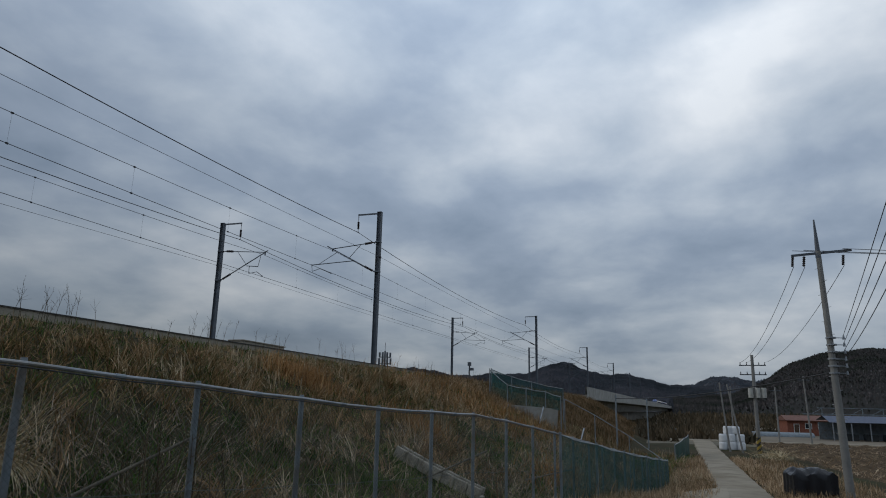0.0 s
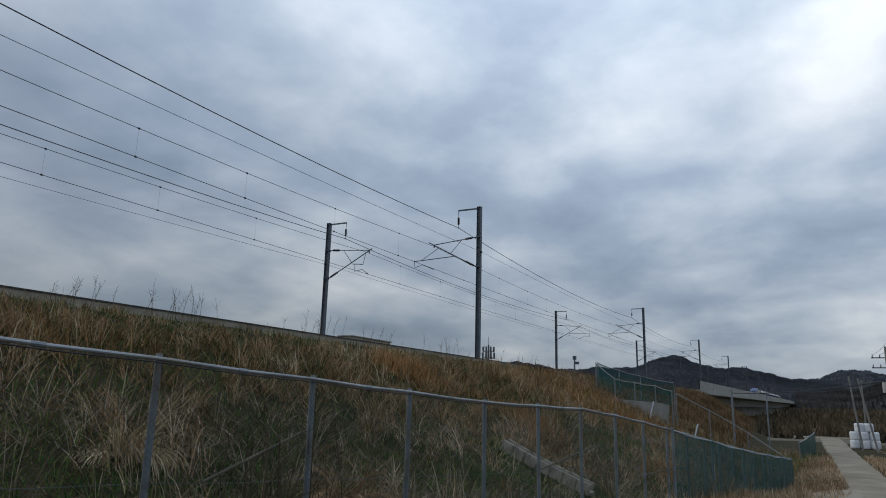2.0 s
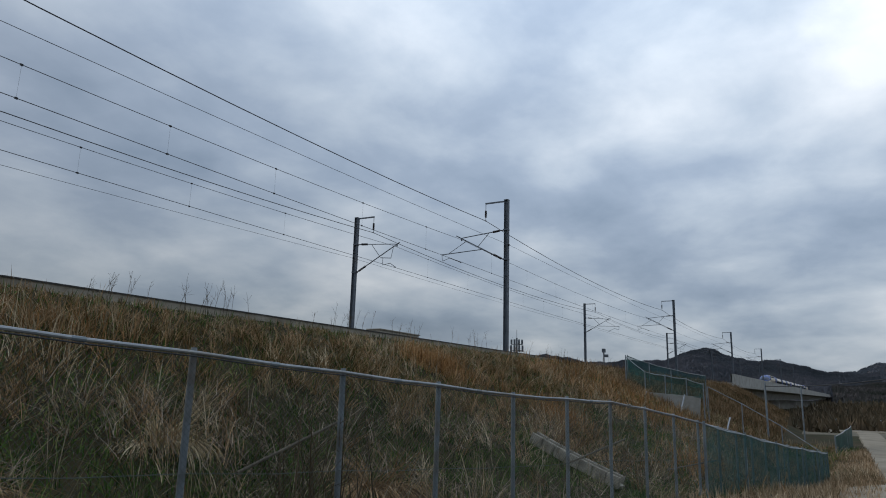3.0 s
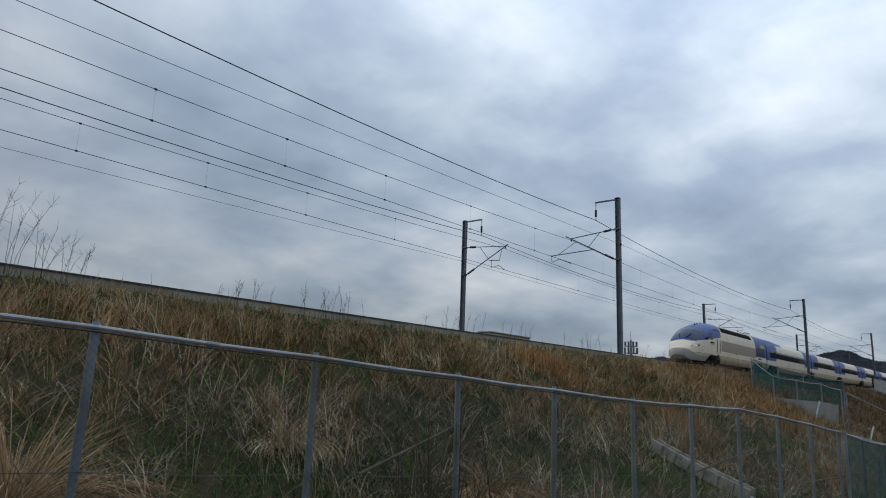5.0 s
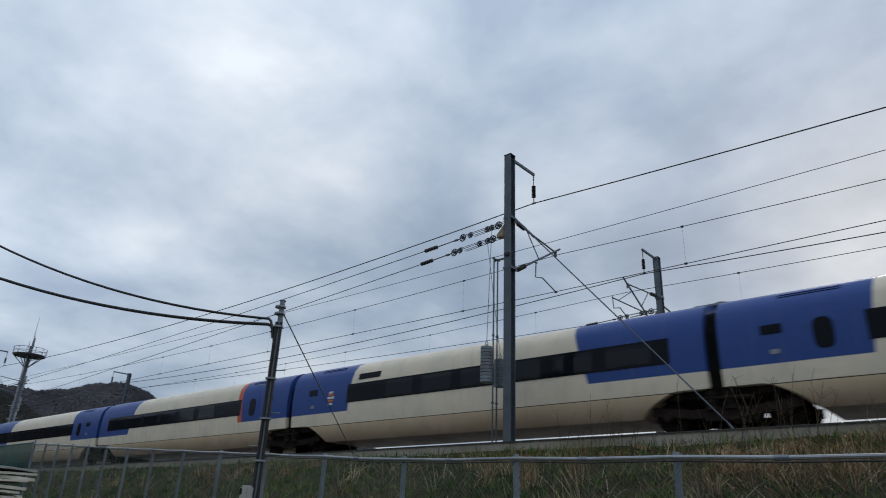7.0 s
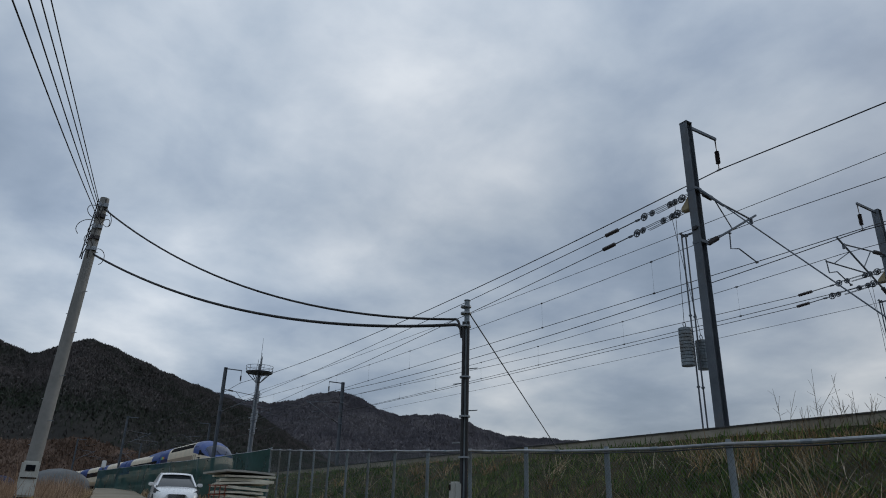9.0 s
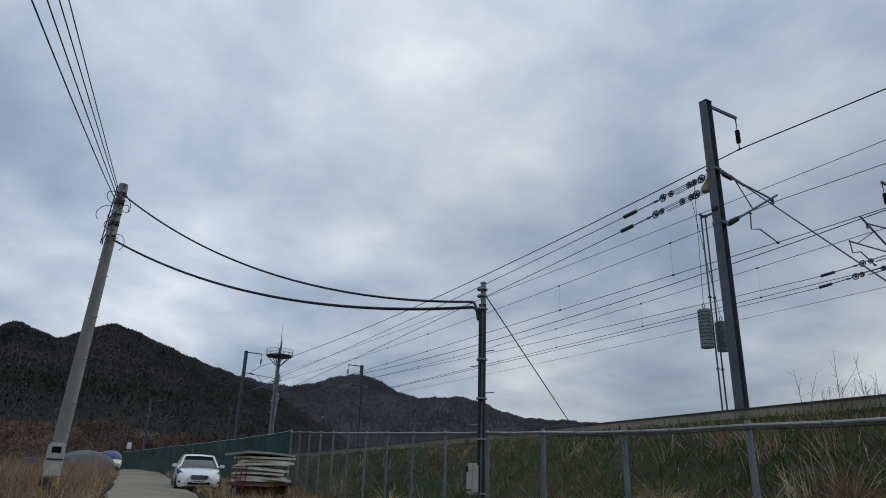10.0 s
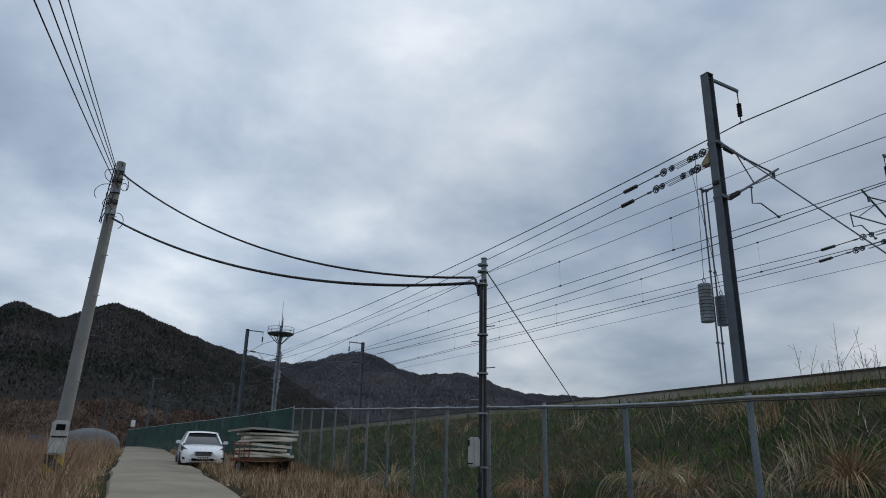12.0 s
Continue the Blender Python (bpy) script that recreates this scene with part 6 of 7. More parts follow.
M["stripes"] = stripes_material()


def concrete_pole(x, y, z0, z1, r0, r1, label, steps=True, lean=(0, 0), guard=False):
    t = thing("utility_pole", label, "utility pole", "utility poles", at=pose(x, y, z0))
    h = z1 - z0
    s = Shape()
    s.tube([(lean[0] * k, lean[1] * k, -0.4 + (h + 0.4) * k) for k in (0, 0.25, 0.5, 0.75, 1.0)], [r0 + (r1 - r0) * k for k in (0, 0.25, 0.5, 0.75, 1.0)], 18)
    part("shaft", s, M["pole"], t, smooth=True)
    if steps:
        for i in range(int(h / 0.55) - 2):
            k = (1.8 + i * 0.55) / h
            if k > 0.97:
                break
            r = r0 + (r1 - r0) * k
            a = 0.6 if i % 2 else 3.7
            p = Shape()
            p.tube([(lean[0] * k + math.cos(a) * r * 0.6, lean[1] * k + math.sin(a) * r * 0.6, k * h), (lean[0] * k + math.cos(a) * (r + 0.16), lean[1] * k + math.sin(a) * (r + 0.16), k * h)], 0.010, 5)
            part("step_bolt", p, M["steel"], t)
    if guard:
        s = Shape()
        s.tube([(0, 0, 0.1), (0, 0, 1.5)], [r0 + 0.015, r0 + 0.008], 18)
        part("hazard_guard", s, M["stripes"], t, "worn yellow and black striped guard")
    return t


def cable(name, label, a, b, sag, r, n=22, mat="black", tail=()):
    a, b = Vector(a), Vector(b)
    pts = [a.lerp(b, i / n) - Vector((0, 0, 4 * sag * (i / n) * (1 - i / n))) for i in range(n + 1)]
    s = Shape()
    s.tube(pts + [Vector(p) for p in tail], r, 6)
    return tagged(part(name, s, M[mat], smooth=True), label, "cable", "cables")


def build_poles():
    rng = np.random.default_rng(31)
    # the pole beside the lane, with meter box and a tangle of service wires
    lx, ly = -19.60, 0.78
    lz = float(ground_z(lx, ly))
    t = concrete_pole(lx, ly, lz, 9.45, 0.178, 0.115, "tall grey concrete utility pole with a tangle of wires", lean=(0, 0.30))
    h = 9.45 - lz
    s = Shape()
    s.box((0.27, 0.02, 1.00), (0.20, 0.38, 0.80))
    mb = part("meter_box", s, M["meter"], t, "pale grey plastic meter box", bevel=0.04)
    s = Shape()
    s.box((0.375, 0.02, 1.24), (0.012, 0.20, 0.14))
    part("window", s, M["glass"], mb)
    s = Shape()
    s.box((0.385, 0.02, 1.02), (0.01, 0.34, 0.03))
    part("seam", s, M["bogie"], mb)
    s = Shape()
    s.tube([(0, 0, 0.0), (0, 0.02, 0.62)], [0.217, 0.213], 16)
    part("hazard_guard", s, M["stripes"], t, "torn yellow and black striped guard")
    for i in range(9):
        s = Shape()
        z, R, tip = h - 0.35 - 0.17 * i, rng.uniform(0.09, 0.25), rng.uniform(-0.9, 0.9)
        side = -1 if i % 4 else 0.7
        pts = [(0.10 * math.cos(q * 0.5) + tip * 0.2 * (1 - math.cos(q)), 0.27 + side * R * (1 - math.cos(q)), z + R * 0.9 * math.sin(q) + tip * 0.25 * math.sin(q / 2)) for q in np.linspace(0, math.tau * 0.97, 18)]
        s.tube(pts[:rng.integers(11, 19)], 0.010, 5)
        part("service_loop", s, M["black"], t)
    for i in range(5):
        s = Shape()
        a0 = 0.4 + 1.1 * i
        s.tube([(0.125 * math.cos(a0 + 0.25 * math.sin(k * 1.7 + i)), 0.28 - 0.012 * k + 0.125 * math.sin(a0 + 0.25 * math.sin(k * 1.7 + i)), h - 0.05 - 0.16 * k) for k in range(12)], 0.016, 5)
        part("lashed_cable", s, M["black"], t)
    for i in range(5):
        s = Shape()
        z = h - 0.25 - 0.32 * i
        q = 0.30 * z / h
        s.tube([(0, q, z - 0.03), (0, q, z + 0.03)], 0.132, 12)
        s.box((0.12, q + 0.06, z), (0.14, 0.12, 0.10))
        s.tube([(0.1, q - 0.08, z - 0.06), (0.1, q - 0.08, z + 0.08)], [0.05, 0.035], 8)
        part("rack_insulator", s, M["insul"] if i % 2 else M["steel"], t)
    # steel cable pole in front of the fence
    mx, my = -10.36, 7.0
    mz = float(ground_z(mx, my))
    p = thing("cable_pole", "slim galvanised steel pole with strapped black cables and a junction box", "pole", at=pose(mx, my, mz))
    hm = 5.32 - mz
    s = Shape()
    s.tube([(0, 0, -0.3), (0.03, 0, hm)], [0.054, 0.050], 14)
    s.tube([(0.03, 0, hm), (0.03, 0, hm + 0.02)], [0.065, 0.05], 14)
    part("shaft", s, M["post"], p, smooth=True)
    for k, (dx, dy) in enumerate(((0.015, -0.075), (0.075, -0.012))):
        s = Shape()
        s.tube([(dx, dy, 0.25), (dx + 0.01, dy, 2.4), (dx + 0.02, dy, hm - 0.42)], 0.027, 8)
        part("riser_cable", s, M["black"], p, smooth=True)
    for z in (0.35, 1.0, 1.9, 2.6, 3.3, hm - 0.5, hm - 0.12, hm - 0.25):
        s = Shape()
        s.tube([(0.02, -0.02, z - 0.015), (0.02, -0.02, z + 0.015)], 0.102, 12)
        part("strap", s, M["steel"], p)
    for i, z in enumerate((2.15, 2.7, 3.2, 3.45)):
        s = Shape()
        sd = 1 if i % 2 else -1
        s.tube([(0, 0, z), (sd * 0.24, sd * 0.1, z)], 0.010, 5)
        part("step_bolt", s, M["steel"], p)
    s = Shape()
    s.box((-0.02, -0.17, 1.24), (0.205, 0.15, 0.51))
    jb = part("junction_box", s, M["meter"], p, "beige plastic junction box", bevel=0.03)
    s = Shape()
    s.box((-0.02, -0.248, 1.06), (0.16, 0.01, 0.02))
    s.box((-0.07, -0.248, 1.40), (0.05, 0.012, 0.10))
    part("latch", s, M["bogie"], jb)
    s = Shape()
    s.tube([(0.08, -0.13, 1.02), (0.17, -0.15, 0.90), (0.17, -0.15, 0.70), (0.03, -0.13, 0.62)], 0.016, 6)
    part("drop_cable", s, M["black"], p)
    cable("overhead_cable", "thick black cable slung between two poles", (lx + 0.1, ly + 0.35, 9.1), (mx - 0.25, my - 0.12, 5.0), 0.78, 0.024, tail=((mx - 0.15, my - 0.12, 4.98), (mx - 0.08, my - 0.12, 4.92), (mx - 0.03, my - 0.11, 4.80), (mx, my - 0.10, 4.6)))
    cable("overhead_cable", "thick black cable slung between two poles", (lx + 0.15, ly + 0.32, 7.75), (mx - 0.25, my - 0.08, 4.90), 0.62, 0.030, tail=((mx - 0.13, my - 0.08, 4.86), (mx - 0.06, my - 0.07, 4.77), (mx, my - 0.06, 4.62), (mx + 0.03, my - 0.05, 4.4)))
    cable("stay_rope", "thin steel stay from the cable pole to the bank", (mx + 0.05, my, 5.12), (-16.0, 14.4, float(slope_z(-16.0, 14.4))), 0.0, 0.012, mat="mast")
    # big pole on the field side and its line
    bx, by = 31.0, -6.9
    bz = float(ground_z(bx, by))
    t = concrete_pole(bx, by, bz, 8.2, 0.165, 0.10, "tall concrete utility pole with a crossarm and hanging insulators", lean=(0, 0.22))
    hb = 8.2 - bz
    s = Shape()
    s.tube([(0, 0.22, hb - 0.3), (0, 0.25, hb + 1.35)], [0.11, 0.03], 10)
    part("lightning_spike", s, M["mast"], t)
    s = Shape()
    s.beam((-0.1, 1.25, hb - 0.18), (0.15, -1.05, hb + 0.02), 0.09, 0.09)
    arm = part("crossarm", s, M["mast"], t)
    ends = []
    for yy in (1.18, 0.75, -0.7):
        s = Shape()
        ribbed(s, (0.02, yy, hb - 0.2), (0.06, yy + 0.04, hb - 0.62), 0.065, 5)
        part("insulator", s, M["insul"], arm)
        ends.append((bx + 0.06, by + yy, bz + hb - 0.64))
    for i in range(6):
        s = Shape()
        z = hb - 3.6 - 0.28 * i
        s.beam((-0.05, 0.1, z), (0.1, -0.42, z), 0.03, 0.03)
        s.tube([(0.08, -0.38, z - 0.06), (0.08, -0.38, z + 0.10)], [0.05, 0.03], 8)
        s.tube([(0, 0.1, z - 0.03), (0, 0.1, z + 0.03)], 0.19, 12)
        part("rack_insulator", s, M["steel"], t)
    # a second and third pole along the lane, a pole behind the camera
    sx, sy = 69.5, -8.45
    sz = float(ground_z(sx, sy))
    t = concrete_pole(sx, sy, sz, 6.9, 0.19, 0.13, "concrete utility pole with two crossarms and transformers", guard=True)
    for z in (5.95, 5.1):
        s = Shape()
        s.beam((0, -1.15, z - sz), (0.1, 1.15, z - sz), 0.09, 0.09)
        arm = part("crossarm", s, M["mast"], t)
        for yy in (-1.05, -0.55, 0.5, 1.05):
            s = Shape()
            s.tube([(0.03, yy, z - sz), (0.03, yy, z - sz + 0.28)], [0.05, 0.03], 7)
            part("insulator", s, M["insul"], arm)
    for yy in (-0.75, -0.25, 0.35):
        s = Shape()
        s.tube([(-0.15, yy, 3.0 - sz), (-0.15, yy, 3.9 - sz)], 0.23, 12)
        part("transformer", s, M["meter"], t, "grey transformer can", smooth=True)
    for e, yy in zip(ends, (1.05, 0.5, -1.05)):
        cable("line_wire", "thin dark power line wire between two poles", e, (sx, sy + yy, 6.2), 0.75, 0.012, mat="wire")
    for i, sag in enumerate((0.25, 0.55, 0.85, 1.15)):
        cable("service_wire", "thin insulated wire strung from pole to pole above the lane", (lx + 0.05, ly + 0.17 + 0.06 * i, 9.30 - 0.22 * i), (bx, by - 0.36, bz + hb - 3.5 - 0.28 * i), sag, 0.0105, 34, mat="wire")
    fx, fy = 46.0, -58.0
    fz = float(ground_z(fx, fy))
    concrete_pole(fx, fy, fz, 9.6, 0.19, 0.12, "grey concrete utility pole in the fields", steps=False)
    for i, e in enumerate(ends):
        cable("line_wire", "thin dark power line wire between two poles", (e[0] - 0.05, e[1], e[2] + 0.7), (fx, fy + 0.4 * i, 9.3), 0.6, 0.012, mat="wire")
    # wire from the big pole across the lane to a post by the bridge
    tx, ty, tz = polar(86.7, 0.95, 60.0)
    q = thing("cable_post", "slim steel post carrying a black cable", "post", "cable posts", at=pose(tx, ty, 0))
    s = Shape()
    s.tube([(0, 0, float(slope_z(tx, ty)) - 0.3), (0, 0, tz + 0.3)], 0.07, 10)
    part("shaft", s, M["post"], q)
    x2, y2, z2 = polar(89.05, 1.05, 74.0)
    q = thing("cable_post", "slim steel post beside the bank", "post", "cable posts", at=pose(x2, y2, 0))
    s = Shape()
    s.tube([(0, 0, float(slope_z(x2, y2)) - 0.3), (0, 0, z2)], 0.07, 10)
    part("shaft", s, M["post"], q)
    cable("overhead_cable", "thick black cable crossing above the lane", (bx, by + 0.1, 3.25), (tx, ty, tz), 0.35, 0.030)
    for az, d, top, lean, lab in ((94.95, 73.5, 4.5, 0.6, "weathered wooden pole beside stacked bales"), (95.85, 72.0, 4.3, 1.05, "leaning wooden pole beside stacked bales"), (98.3, 108.0, 5.3, 0.0, "concrete pole beside the cross lane"), (100.4, 104.0, 6.6, 0.3, "pale concrete pole beside a brick house"), (95.2, 130.0, 6.2, 0.0, "distant concrete pole with a crossarm")):
        x, y, _ = polar(az, 0, d)
        z = float(ground_z(x, y))
        t = concrete_pole(x, y, z, top, 0.095 if d < 80 else 0.13, 0.065 if d < 80 else 0.085, lab, steps=False, lean=(0, lean))
        if d > 100:
            s = Shape()
            s.beam((0, -0.8 + lean, top - z - 0.5), (0, 0.8 + lean, top - z - 0.5), 0.08, 0.08)
            part("crossarm", s, M["mast"], t)


M["meter"] = textured("meter_box_plastic", (0.36, 0.36, 0.33), (0.50, 0.50, 0.46), 3, 0.55, bump=0.03, stain=(0.30, 0.29, 0.25))


# ---- far things by the railway ----
def build_radio_tower():
    x, y, z = polar(-73.13, 10.1, 103.0)
    g = 3.2
    t = thing("radio_tower", "slender steel radio tower with a round platform and antennas", "tower", at=pose(x, y, g))
    h = z - g
    s = Shape()
    s.tube([(0, 0, -0.5), (0, 0, h * 0.5), (0, 0, h + 1.2)], [0.36, 0.30, 0.22], 14)
    part("shaft", s, M["mast"], t, smooth=True)
    s = Shape()
    s.tube([(0, 0, h - 0.10), (0, 0, h), (0, 0, h + 0.08)], [1.8, 1.9, 1.95], 20)
    part("platform", s, M["mast"], t)
    for i in range(6):
        a = math.tau * i / 6
        s = Shape()
        s.tube([(0.25 * math.cos(a), 0.25 * math.sin(a), h - 1.5), (1.7 * math.cos(a), 1.7 * math.sin(a), h - 0.1)], 0.06, 5)
        part("strut", s, M["mast"], t)
    s = Shape()
    for zz in (0.45, 0.9):
        s.tube([(1.95 * math.cos(a), 1.95 * math.sin(a), h + zz) for a in np.linspace(0, math.tau, 25)], 0.035, 4)
    rail = part("platform_rail", s, M["steel"], t)
    for i in range(12):
        a = math.tau * i / 12
        s = Shape()
        s.tube([(1.95 * math.cos(a), 1.95 * math.sin(a), h), (1.95 * math.cos(a), 1.95 * math.sin(a), h + 0.95)], 0.03, 4)
        part("baluster", s, M["steel"], rail)
    for dx, dy, top, r in ((0, 0, 5.2, 0.05), (-0.35, 0.2, 3.0, 0.06), (0.3, 0.1, 2.4, 0.09), (-0.15, -0.3, 2.0, 0.05)):
        s = Shape()
        s.tube([(dx, dy, h + 1.0), (dx, dy, h + top)], [r, r * 0.4], 6)
        part("antenna", s, M["mast"], t)
    s = Shape()
    for sx in (0.62, 1.0):
        s.tube([(sx, -0.5, 0), (sx, -0.5, h)], 0.04, 4)
    for i in range(int(h / 0.6)):
        s.tube([(0.62, -0.5, 0.6 * i), (1.0, -0.5, 0.6 * i)], 0.025, 4)
    part("ladder", s, M["steel"], t)
    for zz, ex in ((h * 0.78, 1.3), (h * 0.62, 1.7), (h * 0.52, 1.2)):
        s = Shape()
        s.beam((-ex, -0.2, zz), (ex, 0.2, zz), 0.12, 0.12)
        s.tube([(ex * 0.8, 0, zz - 0.8), (ex * 0.8, 0, zz + 0.9)], 0.14, 6)
        s.tube([(-ex * 0.7, 0, zz - 0.7), (-ex * 0.7, 0, zz + 0.6)], 0.12, 6)
        part("antenna_bracket", s, M["steel"], t)
    # a shorter antenna pole farther off
    x, y, z = polar(67.65, 4.5, 150.0)
    t = thing("antenna_pole", "distant antenna pole with two rings of panels", "antenna", at=pose(x, y, 0))
    s = Shape()
    s.tube([(0, 0, -2.5), (0, 0, z)], [0.35, 0.2], 8)
    s.tube([(0, 0, z), (0, 0, z + 1.8)], 0.05, 5)
    part("shaft", s, M["mast"], t)
    for zz, r in ((z - 0.9, 1.25), (z - 2.3, 1.35)):
        for i in range(8):
            a = math.tau * i / 8
            s = Shape()
            s.box((r * math.cos(a), r * math.sin(a), zz), (0.32, 0.32, 1.0 if r < 1.3 else 1.3))
            part("panel_antenna", s, M["mast"], t)
        s = Shape()
        s.tube([(r * math.cos(a), r * math.sin(a), zz - 0.5) for a in np.linspace(0, math.tau, 13)], 0.06, 4)
        part("ring", s, M["mast"], t)
    x, y, z = polar(74.8, 3.55, 95.0)
    t = thing("camera_pole", "thin pole with small boxes beside the railway", "pole", at=pose(x, y, 0))
    s = Shape()
    s.tube([(0, 0, 2.5), (0, 0, z)], 0.09, 6)
    part("shaft", s, M["mast"], t)
    s = Shape()
    s.box((0, 0, z), (0.5, 0.4, 0.5))
    s.box((0.1, -0.3, z - 0.7), (0.4, 0.5, 0.35))
    s.box((-0.6, 0, z - 1.6), (1.0, 0.1, 0.08))
    part("device_box", s, M["mast"], t)
    s = Shape()
    s.box((27.2, 17.2, 3.78), (3.4, 0.7, 0.80))
    b = thing("concrete_cabinet", "low concrete cabinet on the embankment crest", "cabinet")
    part("body", s, M["trough"], b, bevel=0.02)
    s = Shape()
    s.box((27.2, 17.2, 4.205), (3.5, 0.8, 0.05))
    part("lid", s, M["trough"], b, bevel=0.01)


def build_bridge():
    b = thing("railway_bridge", "long pale concrete railway viaduct with a plain parapet", "bridge", kind="structure")
    xs = np.arange(127, 690, 6.0)
    for name, prof in (("parapet", [(15.3, 1.25), (15.3, -0.6), (15.55, -0.6), (15.55, 1.25), (15.3, 1.25)]), ("parapet", [(29.3, 1.25), (29.3, -0.6), (29.55, -0.6), (29.55, 1.25), (29.3, 1.25)]),
                       ("deck", [(15.0, -0.6), (15.0, -1.0), (17.8, -1.35), (27.0, -1.35), (29.8, -1.0), (29.8, -0.6), (15.0, -0.6)]), ("girder", [(18.2, -1.3), (19.2, -3.4), (25.6, -3.4), (26.6, -1.3)])):
        s = Shape()
        s.grid([[(x, across(y, x), rail_z(x) + z) for y, z in prof] for x in xs])
        part(name, s, M["concrete"], b)
    for x in range(140, 680, 40):
        s = Shape()
        s.box((x, across(22.4, x), -0.2), (2.2, 5.5, 3.2))
        part("pier", s, M["concrete"], b)
    s = Shape()
    s.box((126.0, across(22.4, 126), 1.4), (3.0, 15.0, 5.6))
    part("abutment", s, M["concrete"], b, bevel=0.05)


# ---- lane side things ----
def wheel(parent, x, y, z, r, w):
    s = Shape()
    s.tube([(x, y - w / 2, z), (x, y - w / 2 + 0.02, z), (x, y + w / 2 - 0.02, z), (x, y + w / 2, z)], [r * 0.92, r, r, r * 0.92], 24)
    wh = part("wheel", s, M["black"], parent, "black tyre")
    sd = 1 if y > 0 else -1
    s = Shape()
    s.tube([(x, y + sd * (w / 2 - 0.03), z), (x, y + sd * (w / 2 + 0.008), z)], [r * 0.66, r * 0.62], 20)
    for i in range(5):
        a = math.tau * i / 5
        s.beam((x, y + sd * (w / 2 + 0.012), z), (x + r * 0.6 * math.cos(a), y + sd * (w / 2 + 0.012), z + r * 0.6 * math.sin(a)), 0.07, 0.03)
    part("rim", s, M["tube"], wh)


def build_car():
    """A saloon; car space: x forward, z up from the road."""
    m = pose(-30.3, 6.36, float(ground_z(-30.3, 6.36)) - 0.02, 0, 3.1, -8) @ Matrix.Scale(0.93, 4)
    c = thing("parked_car", "white saloon car parked at the lane's edge", "car", at=m)
    st = [(-2.35, 0.62, 0.78, 0.30), (-2.25, 0.78, 0.92, 0.25), (-1.9, 0.86, 1.00, 0.20), (-1.2, 0.90, 1.02, 0.18), (0.0, 0.91, 0.98, 0.18), (0.9, 0.90, 0.95, 0.18), (1.5, 0.88, 0.88, 0.18), (2.0, 0.83, 0.78, 0.20), (2.22, 0.72, 0.68, 0.22), (2.32, 0.55, 0.58, 0.28)]
    s, rows = Shape(), []
    for x, w, t, b in st:
        half = [(w * 0.92, b), (w * 0.985, b + 0.10), (w, b + (t - b) * 0.45), (w * 0.985, b + (t - b) * 0.68), (w * 0.93, t - 0.05), (w * 0.80, t), (w * 0.4, t + 0.02), (0, t + 0.025)]
        rows.append([(x, -y, z) for y, z in half] + [(x, y, z) for y, z in half[-2::-1]])
    s.grid(rows)
    n = len(rows[0])
    s.add(rows[0], [tuple(range(n))])
    s.add(rows[-1], [tuple(range(n))[::-1]])
    s.add([r[k] for r in rows for k in (0, n - 1)], [(2 * i, 2 * i + 2, 2 * i + 3, 2 * i + 1) for i in range(len(rows) - 1)])
    part("body", s, M["car_white"], c, smooth=True)
    # cabin: glasshouse, then the roof and pillars over it
    g = [(-1.75, 0.78, 1.0, 0.80), (-1.05, 0.74, 1.0, 1.36), (-0.3, 0.74, 0.98, 1.43), (0.30, 0.74, 0.96, 1.39), (1.28, 0.82, 0.92, 0.93)]
    s, rows = Shape(), []
    for x, w, b, t in g:
        rows.append([(x, -w, b - 0.03), (x, -w * (0.80 if t > 1.2 else 0.98), t - 0.02), (x, 0, t), (x, w * (0.80 if t > 1.2 else 0.98), t - 0.02), (x, w, b - 0.03)])
    s.grid(rows)
    part("glasshouse", s, M["car_glass"], c, "dark car windows", smooth=True)
    s = Shape()
    rows = [[(x, y * 0.60, t + 0.012 - 0.03 * y * y) for y in np.linspace(-1, 1, 9)] for x, t in ((-1.12, 1.345), (-0.7, 1.42), (-0.3, 1.445), (0.1, 1.43), (0.42, 1.385))]
    s.grid(rows)
    part("roof", s, M["car_white"], c, smooth=True)
    for sd in (-1, 1):
        for a, b in (((1.2, 0.77, 0.94), (0.38, 0.59, 1.385)), ((-0.32, 0.735, 0.98), (-0.30, 0.60, 1.42)), ((-1.75, 0.75, 0.98), (-1.08, 0.60, 1.35)), ((0.4, 0.60, 1.385), (-1.1, 0.60, 1.35))):
            s = Shape()
            s.beam((a[0], sd * a[1], a[2]), (b[0], sd * b[1], b[2]), 0.07, 0.06)
            part("pillar", s, M["car_white"], c)
        s = Shape()
        s.box((0.78, sd * 0.97, 1.0), (0.12, 0.22, 0.14))
        part("mirror", s, M["car_white"], c, bevel=0.03)
        s = Shape()
        rows = [[(1.80 + 0.45 * t, sd * (0.885 - 0.40 * t), 0.60 + 0.10 * (1 - t) + (0.05 + 0.16 * (1 - t)) * q) for q in (0, 0.5, 1)] for t in np.linspace(0, 1, 7)]
        s.grid(rows)
        part("headlight", s, M["headlamp_dark"], c, "dark-rimmed clear headlight")
        s = Shape()
        s.beam((2.30, sd * 0.46, 0.335), (2.12, sd * 0.80, 0.42), 0.10, 0.07)
        part("fog_light", s, M["bellows"], c, bevel=0.02)
    s = Shape()
    for i in range(5):
        s.box((2.335 - 0.008 * i, 0, 0.52 + 0.035 * i), (0.03, 0.78 - 0.05 * abs(i - 3), 0.014))
    part("grille", s, M["tube"], c, "chrome slat grille")
    s = Shape()
    s.box((2.30, 0, 0.58), (0.05, 0.66, 0.20))
    part("grille_backing", s, M["bellows"], c, bevel=0.02)
    s = Shape()
    s.box((2.34, 0, 0.36), (0.03, 0.9, 0.10))
